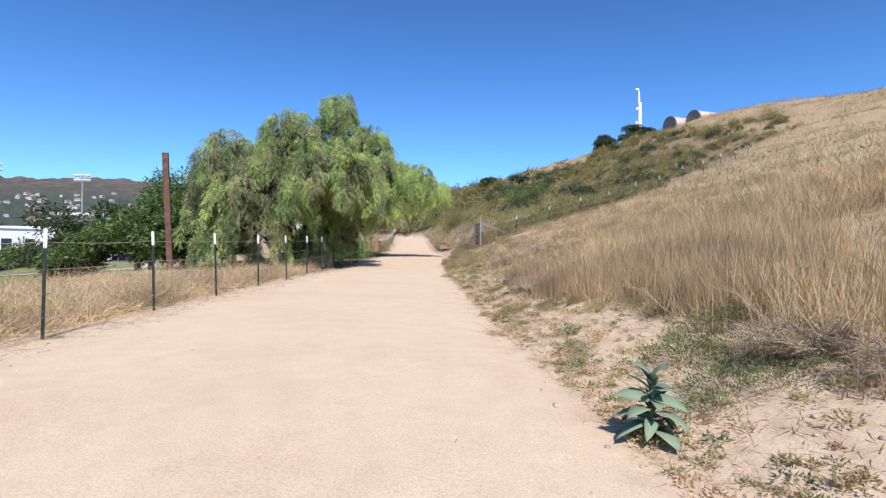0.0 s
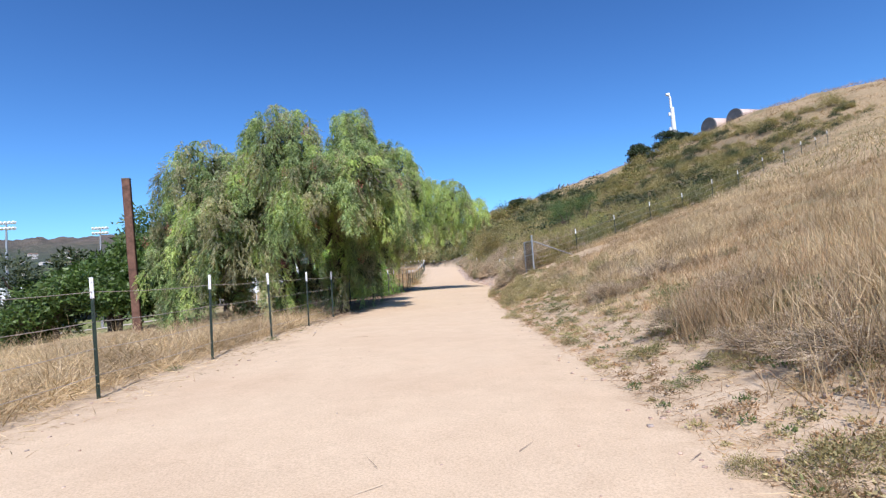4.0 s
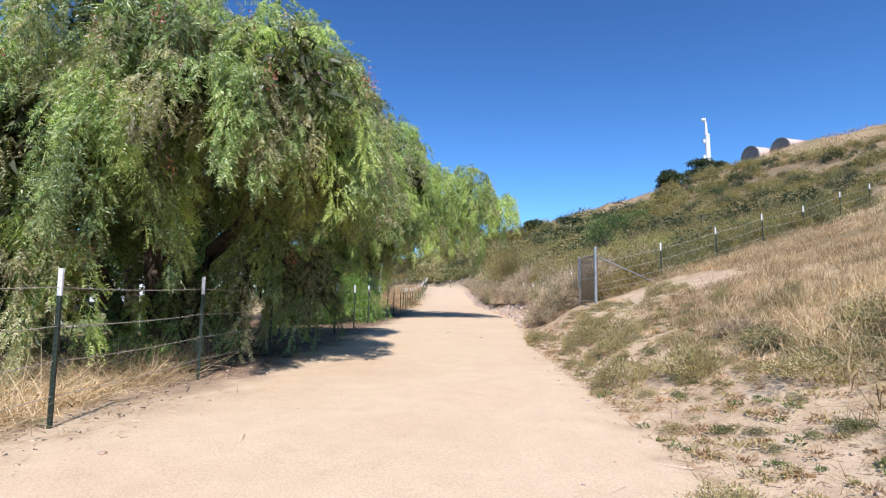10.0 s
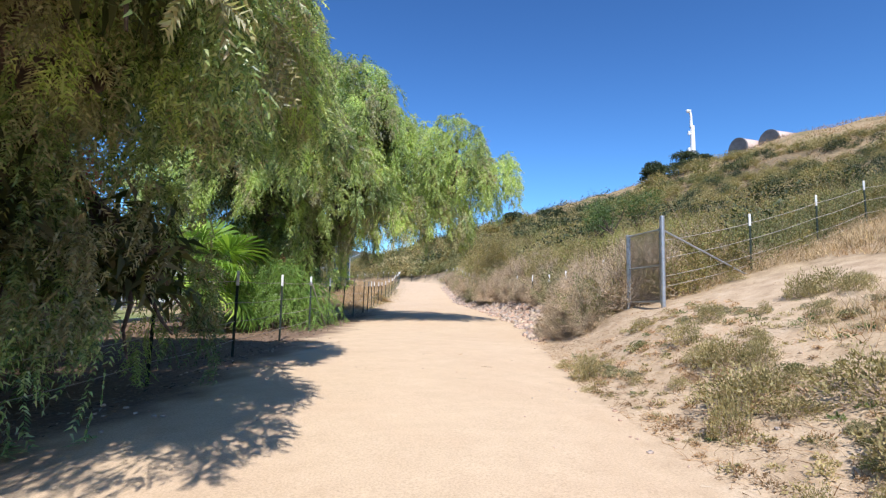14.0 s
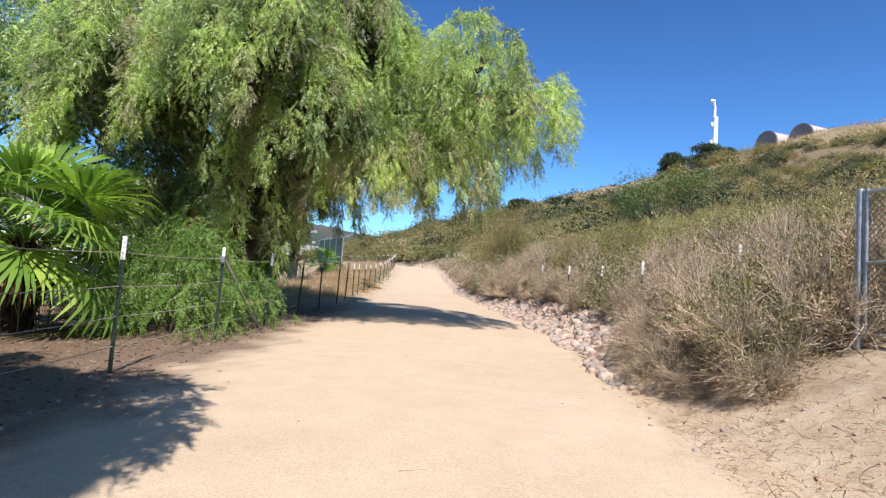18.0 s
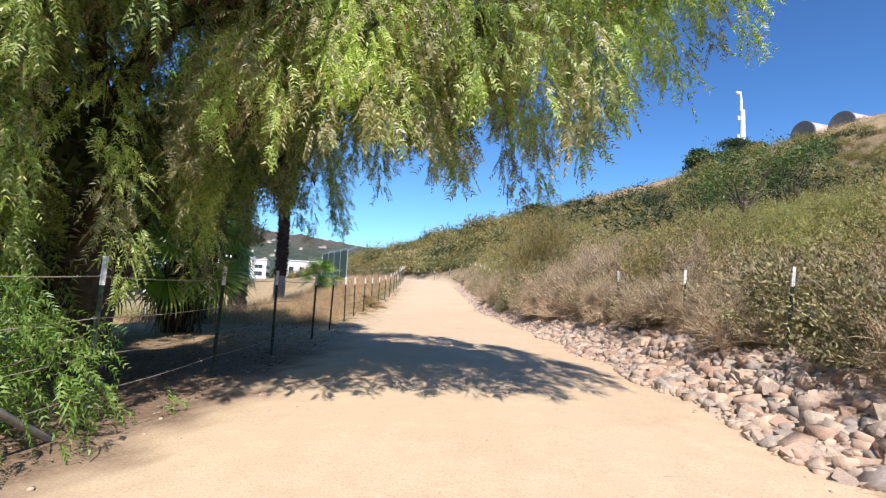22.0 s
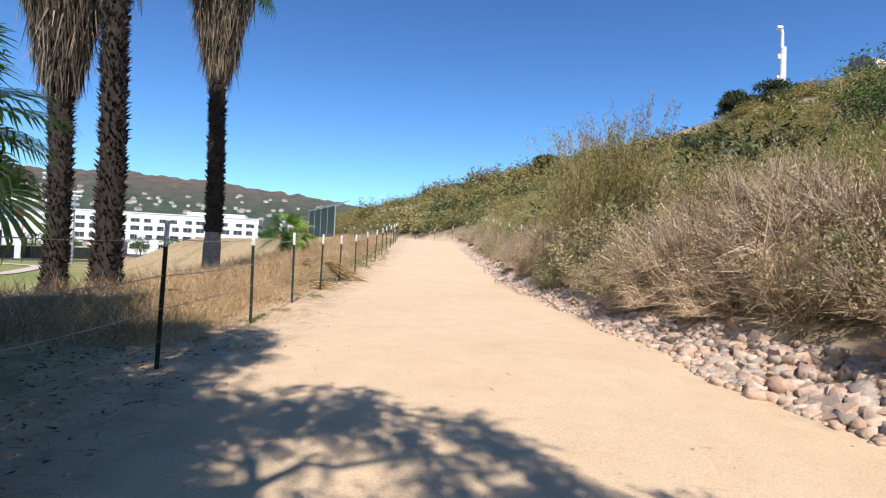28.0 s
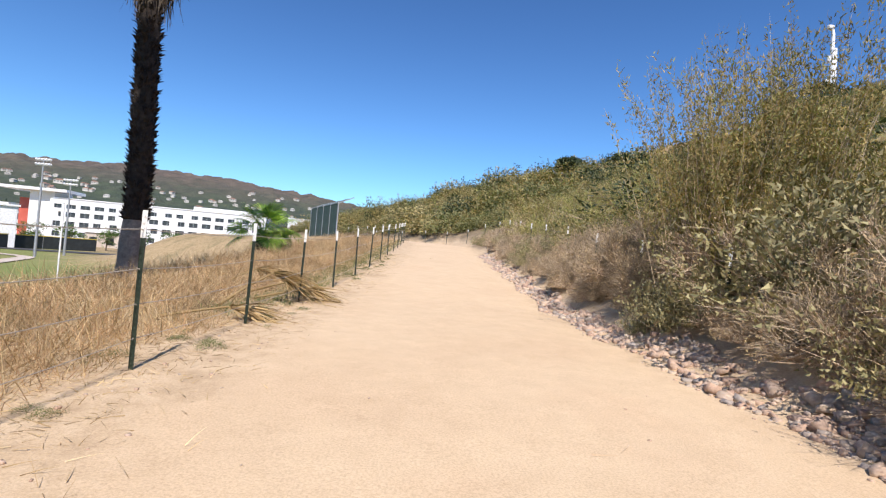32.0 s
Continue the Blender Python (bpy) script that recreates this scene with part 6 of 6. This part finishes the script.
def school():
    a, b = Vector((-133, 249, 0)), Vector((-58, 262, 0))
    ln = (b - a).length
    ob = tagged(new("school_building"), "long white four-storey school building with dark strip windows", "building")
    ob.matrix_basis = Matrix.Translation((a.x, a.y, -3.1)) @ Matrix.Rotation(math.atan2(b.y - a.y, b.x - a.x), 4, "Z")
    rows = [(3.2, 1.9), (6.9, 1.9), (10.4, 1.8), (13.4, 1.5)]
    # solid bands between the window rows, piers between the windows
    edges = [0.0] + [q for z, h in rows for q in (z - h / 2, z + h / 2)] + [16.2]
    for z0, z1 in zip(edges[0::2], edges[1::2]):
        box_part("wall_band", WHITE_WALL, ob, ln / 2, 9, (z0 + z1) / 2, ln, 18, z1 - z0)
    box_part("core", DARK_GLASS, ob, ln / 2, 9.4, 8.0, ln - 0.6, 17.2, 15.8)
    r = np.random.default_rng(8)
    bay = 4.7
    n = int(ln / bay)
    for z, h in rows:
        for i in range(n + 1):
            w = 1.5 if r.uniform() > 0.18 else 3.0
            box_part("wall_pier", WHITE_WALL, ob, min(max(i * bay, w / 2), ln - w / 2), 0.35, z, w, 0.66, h + 0.02)
        for i in range(n):
            win = box_part("window", DARK_GLASS, ob, (i + 0.5) * bay, 0.42, z, bay - 1.2, 0.12, h)
            box_part("window_frame", STEEL_GREY, win, (i + 0.5) * bay, 0.36, z, 0.09, 0.1, h)
    box_part("roof", WHITE_WALL, ob, ln / 2, 9, 16.35, ln + 0.5, 18.5, 0.35, "flat white roof edge")
    box_part("roof_block", WHITE_WALL, ob, ln * 0.78, 8, 17.2, 22, 10, 1.5)
    # stair tower at one end
    box_part("stair_tower", WHITE_WALL, ob, -3, 8, 9.2, 8, 14, 18.4)
    box_part("tower_roof", WHITE_WALL, ob, -5, 6, 18.9, 22, 16, 1.0, "projecting white roof slab")
    box_part("red_wall_panel", RED_PANEL, ob, -9.5, 4, 8.5, 3.6, 0.8, 14, "red wall panel")
    box_part("tower_wing", WHITE_WALL, ob, -26, 12, 6.6, 32, 14, 13.2)
    box_part("wing_window_band", DARK_GLASS, ob, -26, 4.9, 8.4, 30, 0.4, 2.2)
    return ob


school()


def annex(label, x, y, turn, sx, sy, sz, band):
    ob = tagged(new("low_building"), label, "building")
    ob.matrix_basis = pose(x, y, float(height(x, y)) - 0.05, 0, 0, turn)
    box_part("wall", BEIGE if band else WHITE_WALL, ob, 0, 0, sz / 2, sx, sy, sz, bevel=0.05)
    box_part("roof", WHITE_WALL, ob, 0, 0, sz + 0.2, sx + 0.8, sy + 0.8, 0.4, "flat pale roof")
    for i in range(int(sx / 5)):
        box_part("door" if i % 3 == 0 else "window", SCREEN, ob, -sx / 2 + 2.5 + i * 5, -sy / 2 - 0.03, sz * 0.45, 2.2, 0.1, sz * 0.5)
    return ob


annex("beige block field building with a flat roof", -98, 226, 8, 11, 7, 4.6, True)
annex("long low white sports building beyond the field", -104, 158, 40, 42, 14, 9.0, False)
annex("low white building with a flat roof in the distance", -34, 300, 5, 46, 14, 9.5, False)


def ribbon(name, label, pts, width, mat, lift):
    p = np.array(pts, float)
    s = np.linspace(0, 1, 60)
    k = np.linspace(0, 1, len(p))
    c = np.stack([np.interp(s, k, p[:, 0]), np.interp(s, k, p[:, 1])], 1)
    for _ in range(6):
        c[1:-1] = (c[:-2] + 2 * c[1:-1] + c[2:]) / 4
    d = unit(np.gradient(c, axis=0))
    nrm = np.stack([-d[:, 1], d[:, 0]], 1)
    rows = []
    for o in (-0.5, -0.17, 0.17, 0.5):
        q = c + nrm * width * o
        rows.append(np.stack([q[:, 0], q[:, 1], height(q[:, 0], q[:, 1]) + lift], 1))
    v = np.stack(rows, 1).reshape(-1, 3)
    i = (np.arange(59)[:, None] * 4 + np.arange(3)[None]).ravel()
    return tagged(new(name, fast_mesh(name, v, np.stack([i, i + 1, i + 5, i + 4], 1), mat, True)), label, "road", kind="structure")


ribbon("road", "curving dark asphalt road past the school", [(-120, 262), (-98, 240), (-78, 214), (-64, 192), (-62, 176), (-78, 164), (-112, 156)], 9, ASPHALT, 0.12)
ribbon("pavement", "pale concrete walk beside the field", [(-62, 60), (-50, 90), (-50, 115), (-60, 138), (-82, 146)], 2.2, BEIGE, 0.12)


def screen_fence(pts, tall):
    p = np.array(pts, float)
    ob = tagged(new("field_fence"), "dark windscreen fence with a yellow top rail around the field", "fence")
    ob.location = (p[0, 0], p[0, 1], -3.05)
    o = np.array([p[0, 0], p[0, 1], -3.05])
    for a, b in zip(p[:-1], p[1:]):
        c, d = (a + b) / 2 - o[:2], b - a
        ln, t = np.linalg.norm(d), math.atan2(d[1], d[0])
        for name, mat, z, h, w in (("screen", SCREEN, tall * 0.5, tall, 0.06), ("top_rail", YELLOW, tall + 0.09, 0.18, 0.16)):
            q = box_part(name, mat, ob, 0, 0, 0, ln, w, h)
            q.matrix_basis = Matrix.Translation((c[0], c[1], z)) @ Matrix.Rotation(t, 4, "Z")
        q = box_part("fence_post", STEEL_GREY, ob, a[0] - o[0], a[1] - o[1], tall * 0.55, 0.14, 0.14, tall * 1.1)


screen_fence([(-50, 62), (-57, 75), (-63, 88), (-69, 101), (-75, 116), (-80, 131), (-84, 146), (-85, 161), (-83, 174), (-77, 184)], 2.9)


def light_mast(x, y, tall):
    ob = tagged(new("floodlight_mast"), "tall steel floodlight mast beside the sports field", "light mast", "floodlight masts")
    ob.location = (x, y, float(height(x, y)))
    v, f = tube(np.array([(0, 0, -0.2), (0, 0, tall * 0.5), (0, 0, tall)]), [0.24, 0.18, 0.11], 8)
    child("mast", fast_mesh("mast", v, f, STEEL_GREY, True), ob)
    for k in range(2):
        bar = box_part("cross_arm", STEEL_GREY, ob, 0, 0, tall - 0.3 - k * 0.8, 2.6, 0.12, 0.12)
        for i in range(5):
            bm = bmesh.new()
            bmesh.ops.create_cone(bm, cap_ends=True, segments=10, radius1=0.26, radius2=0.13, depth=0.34, matrix=Matrix.Translation((-1.1 + i * 0.55, -0.14, tall - 0.12 - k * 0.8)) @ Matrix.Rotation(radians(70), 4, "X"))
            part("floodlight", bm, TOWER_WHITE, bar, "white floodlight")


for q in ((-52, 94, 16.5), (-57, 81, 16.2), (-61, 140, 16.5), (-64, 152, 14.5)):
    light_mast(*q)


def truck(x, y, turn, mat, label):
    ob = tagged(new("parked_car"), label, "car")
    ob.matrix_basis = pose(x, y, float(height(x, y)) + 0.02, 0, 0, turn)
    bm = box_bm(0, 0, 0.85, 4.8, 1.85, 0.75, 0.12)
    body = part("body", bm, mat, ob)
    box_part("cabin", mat, ob, -0.3, 0, 1.5, 2.3, 1.6, 0.65, bevel=0.18)
    box_part("windscreen", DARK_GLASS, ob, -0.3, 0, 1.52, 2.33, 1.5, 0.42, bevel=0.05)
    for sx in (-1.5, 1.5):
        for sy in (-0.86, 0.86):
            bm = bmesh.new()
            bmesh.ops.create_cone(bm, cap_ends=True, segments=16, radius1=0.36, radius2=0.36, depth=0.24, matrix=Matrix.Translation((sx, sy, 0.36)) @ Matrix.Rotation(radians(90), 4, "X"))
            w = part("wheel", bm, ASPHALT, ob)
            bm = bmesh.new()
            bmesh.ops.create_cone(bm, cap_ends=True, segments=12, radius1=0.2, radius2=0.2, depth=0.26, matrix=Matrix.Translation((sx, sy, 0.36)) @ Matrix.Rotation(radians(90), 4, "X"))
            part("rim", bm, STEEL_GREY, w)


truck(-107, 219, 20, RED_PANEL, "red parked car beside the field building")
truck(-99, 186, 60, TOWER_WHITE, "white parked car beyond the field fence")


def backstop():
    a, b = np.array([-12.6, 121.8]), np.array([-7.3, 110.0])
    ob = tagged(new("backstop"), "dark green mesh backstop with a slanted top wing", "backstop")
    za = float(height(*b))
    ob.location = (b[0], b[1], za)
    o = np.array([b[0], b[1]])
    d = a - b
    ln = np.linalg.norm(d)
    t = math.atan2(d[1], d[0])
    turn = Matrix.Rotation(t, 4, "Z")
    n = 4
    for i in range(n):
        q = box_part("mesh_panel", GREEN_MESH, ob, 0, 0, 0, ln / n - 0.06, 0.05, 4.2)
        q.matrix_basis = turn @ Matrix.Translation((ln * (i + 0.5) / n, 0, 2.1))
        w = box_part("wing_panel", GREEN_MESH, ob, 0, 0, 0, ln / n - 0.06, 2.0, 0.05)
        w.matrix_basis = turn @ Matrix.Translation((ln * (i + 0.5) / n, -0.85, 4.6)) @ Matrix.Rotation(radians(-26), 4, "X")
    for i in range(n + 1):
        q = box_part("frame_post", STEEL_GREY, ob, 0, 0, 0, 0.12, 0.12, 4.5)
        q.matrix_basis = turn @ Matrix.Translation((ln * i / n, 0, 2.1))
        q = box_part("wing_arm", STEEL_GREY, ob, 0, 0, 0, 0.1, 2.1, 0.1)
        q.matrix_basis = turn @ Matrix.Translation((ln * i / n, -0.85, 4.62)) @ Matrix.Rotation(radians(-26), 4, "X")


backstop()


# ---- mast and tanks on the hill ----
def hill_mast():
    x, y = 61.0, 122.0
    ob = tagged(new("communications_mast"), "slim white communications mast on the hilltop", "mast")
    z = float(height(x, y))
    ob.location = (x, y, z)
    h = 41.2 - z
    body = h * 0.74
    v, f = tube(np.array([(0, 0, -0.3), (0, 0, body * 0.5), (0, 0, body)]), [0.55, 0.5, 0.42], 16)
    child("mast", fast_mesh("mast", v, f, TOWER_WHITE, True), ob)
    v, f = tube(np.array([(-0.25, 0, body - 0.2), (-0.25, 0, h * 0.9), (-0.4, 0, h * 0.96), (-0.75, 0, h * 0.985)]), [0.3, 0.24, 0.22, 0.2], 10)
    child("upper_pole", fast_mesh("upper_pole", v, f, TOWER_WHITE, True), ob)
    box_part("lamp_head", TOWER_WHITE, ob, -0.75, 0, h * 0.985, 0.95, 0.6, 0.55, bevel=0.12)
    for s, q in ((0.35, -0.85), (0.62, -0.75)):
        box_part("antenna_box", TOWER_WHITE, ob, q, 0, h * s, 0.45, 0.4, 0.8, bevel=0.06)


hill_mast()


def tank(x, y, z, turn):
    ob = tagged(new("water_tank"), "half-buried cylindrical tank with a grey end on the hill", "tank", "hill tanks")
    ob.matrix_basis = pose(x, y, z, 0, 0, turn)
    v, f = tube(np.array([(0, 0, 0), (6, 0, -0.05), (12, 0, -0.1)]), 1.9, 28)
    child("shell", fast_mesh("shell", v, f, TANK_TAN, True), ob)
    bm = bmesh.new()
    bmesh.ops.create_cone(bm, cap_ends=True, segments=28, radius1=1.98, radius2=1.98, depth=0.3, matrix=Matrix.Rotation(radians(90), 4, "Y"))
    part("end_plate", bm, TANK_GREY, ob, "round dark grey end plate")
    for k in range(1, 4):
        v, f = tube(np.array([(k * 3 - 0.08, 0, 0), (k * 3 + 0.08, 0, 0)]), 1.95, 28)
        child("hoop", fast_mesh("hoop", v, f, TANK_TAN, True), ob)


tank(60.2, 106.8, 28.6, 12)
tank(63.6, 103.5, 29.2, 12)


# ---- hills with houses ----
def hills_height(az, r):
    top = np.interp(az, [-90, -60, -45, -37, -33, -27, -22, -19, -15, -10, -4, 10, 30], [112, 121, 138, 134, 138, 151, 145, 148, 138, 126, 106, 88, 70])
    x, y = r * np.sin(np.radians(az)), r * np.cos(np.radians(az))
    s = smoothstep(430, 1420, r)
    fold = rough(x, y, 420, 4) * 26 + rough(x, y, 130, 3) * 11
    crag = np.abs(rough(x, y, 90, 4)) * 11 * smoothstep(0.55, 1.0, s)
    z = -4 + (top + 3) * (0.72 * s + 0.28 * s * s) + fold * s * (1.15 - s) + crag
    return np.where(r > 1440, z - (r - 1440) * 0.35, z)


def far_hills():
    az, r = np.linspace(-82, 26, 300), np.concatenate([np.linspace(430, 1440, 110), np.linspace(1460, 2000, 8)])
    ga, gr = np.meshgrid(az, r)
    z = hills_height(ga, gr)
    v = np.stack([gr * np.sin(np.radians(ga)), gr * np.cos(np.radians(ga)), z], -1).reshape(-1, 3)
    n = len(az)
    i = (np.arange(len(r) - 1)[:, None] * n + np.arange(n - 1)[None]).ravel()
    m, t, b = nodes_of("chaparral_hills")
    g = t.nodes.new("ShaderNodeNewGeometry")
    sep = t.nodes.new("ShaderNodeSeparateXYZ")
    t.links.new(g.outputs["Position"], sep.inputs[0])
    mr = add(t, "ShaderNodeMapRange", From_Min=62.0, From_Max=128.0)
    t.links.new(sep.outputs[2], mr.inputs["Value"])
    ad = t.nodes.new("ShaderNodeMath")
    ad.operation = "MULTIPLY_ADD"
    t.links.new(noise_tex(t, 0.02, 6.0, 0.65), ad.inputs[0])
    ad.inputs[1].default_value = 0.9
    t.links.new(mr.outputs[0], ad.inputs[2])
    sb = t.nodes.new("ShaderNodeMath")
    sb.operation = "SUBTRACT"
    t.links.new(ad.outputs[0], sb.inputs[0])
    sb.inputs[1].default_value = 0.45
    low = ramp(t, noise_tex(t, 0.06, 5.0, 0.7), [(0.35, (0.025, 0.04, 0.018)), (0.6, (0.06, 0.085, 0.035)), (0.8, (0.12, 0.12, 0.06))])
    high = ramp(t, noise_tex(t, 0.035, 7.0, 0.7), [(0.3, (0.06, 0.045, 0.033)), (0.5, (0.13, 0.093, 0.066)), (0.68, (0.21, 0.15, 0.105)), (0.82, (0.30, 0.22, 0.17))])
    c = mixed(t, sb.outputs[0], low, high)
    # a little blue distance haze painted into the hill colour
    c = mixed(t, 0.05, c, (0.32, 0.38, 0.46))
    t.links.new(c, b.inputs["Base Color"])
    b.inputs["Roughness"].default_value = 1.0
    bumped(t, b, noise_tex(t, 0.08, 6.0, 0.7), 0.9, 14.0)
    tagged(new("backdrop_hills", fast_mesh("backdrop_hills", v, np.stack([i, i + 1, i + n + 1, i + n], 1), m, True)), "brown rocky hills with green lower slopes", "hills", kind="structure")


far_hills()


def house_proto(r):
    ob = tagged(new("hillside_house"), "pale stucco house with a tiled roof on the distant hillside", "house", "houses on the far hills")
    w, d, h = r.uniform(10, 16), r.uniform(8, 11), r.uniform(4, 6)
    box_part("wall", STUCCO, ob, 0, 0, h / 2 - 1.5, w, d, h + 3)
    bm = bmesh.new()
    q = [bm.verts.new(p) for p in ((-w / 2 - 0.6, -d / 2 - 0.6, h), (w / 2 + 0.6, -d / 2 - 0.6, h), (w / 2 + 0.6, d / 2 + 0.6, h), (-w / 2 - 0.6, d / 2 + 0.6, h), (-w / 4, 0, h + 2.6), (w / 4, 0, h + 2.6))]
    for f in ((0, 1, 5, 4), (1, 2, 5), (2, 3, 4, 5), (3, 0, 4), (3, 2, 1, 0)):
        bm.faces.new([q[i] for i in f])
    part("roof", bm, ROOF_TILE if r.uniform() < 0.75 else STUCCO, ob)
    for i in range(3):
        box_part("window", DARK_GLASS, ob, -w / 3 + i * w / 3, -d / 2 - 0.05, h * 0.5, w * 0.16, 0.2, h * 0.3)
    return ob


def houses():
    r = np.random.default_rng(15)
    protos = [house_proto(r) for _ in range(4)]
    used = set()
    made = 0
    while made < 135:
        az = r.choice([-47, -41, -34, -30, -25, -20, -15, -10]) + r.normal() * 1.6
        band = r.choice([0.045, 0.058, 0.068, 0.074]) + r.normal() * 0.004
        rs = np.linspace(500, 1400, 200)
        e = hills_height(az, rs) / rs
        k = int(np.argmin(np.abs(e - band)))
        d = rs[k] + r.normal() * 25
        x, y, z = d * math.sin(radians(az)), d * math.cos(radians(az)), float(hills_height(np.float64(az), np.float64(d)))
        m = pose(x, y, z + 0.5, 0, 0, -az + r.uniform(-60, 60)) @ Matrix.Scale(r.uniform(0.5, 0.85), 4)
        p = protos[made % 4]
        if p in used:
            copy_thing(p, m)
        else:
            p.matrix_basis = m
            used.add(p)
        made += 1


houses()


# dark tree tops between the field and the hills
def far_woods():
    r = np.random.default_rng(19)
    out = []
    for _ in range(520):
        az, d = r.uniform(-62, -2), r.uniform(300, 760)
        x, y = d * math.sin(radians(az)), d * math.cos(radians(az))
        z = max(-3.5, float(hills_height(np.float64(az), np.float64(d))))
        n = 70
        q = unit(r.normal(size=(n, 3)))
        q[:, 2] = np.abs(q[:, 2])
        s = r.uniform(3.5, 8)
        p = np.array([x, y, z]) + q * np.array([s, s, s * 1.2]) * r.uniform(0.5, 1.0, (n, 1))
        out.append(leaves(p, q + r.normal(size=(n, 3)) * 0.5, s * 0.5 * np.ones(n), s * 0.35, r))
    tagged(new("distant_woods", fast_mesh("distant_woods", *joined(out), OAK)), "dark green trees below the far hills", "trees", kind="stuff")
    n = 46
    for k in range(7):
        az = -36.5 + k * 2.6
        d = 196 - k * 3
        round_tree("small street tree in front of the school", (d * math.sin(radians(az)), d * math.cos(radians(az)) + 30), 6.5, 5.5, 900, 500 + k, BROAD, 0.5, "street_tree", "street trees", True)


far_woods()


def foul_pole(x, y, tall):
    ob = tagged(new("foul_pole"), "thin white pole standing in the field", "pole")
    ob.location = (x, y, float(height(x, y)))
    pipe("shaft", (0, 0, -0.1), (0, 0, tall), 0.06, TOWER_WHITE, ob, sides=8)
    dome(ob, (0, 0, tall), 0.07, "cap")


foul_pole(-27, 93.7, 7.2)
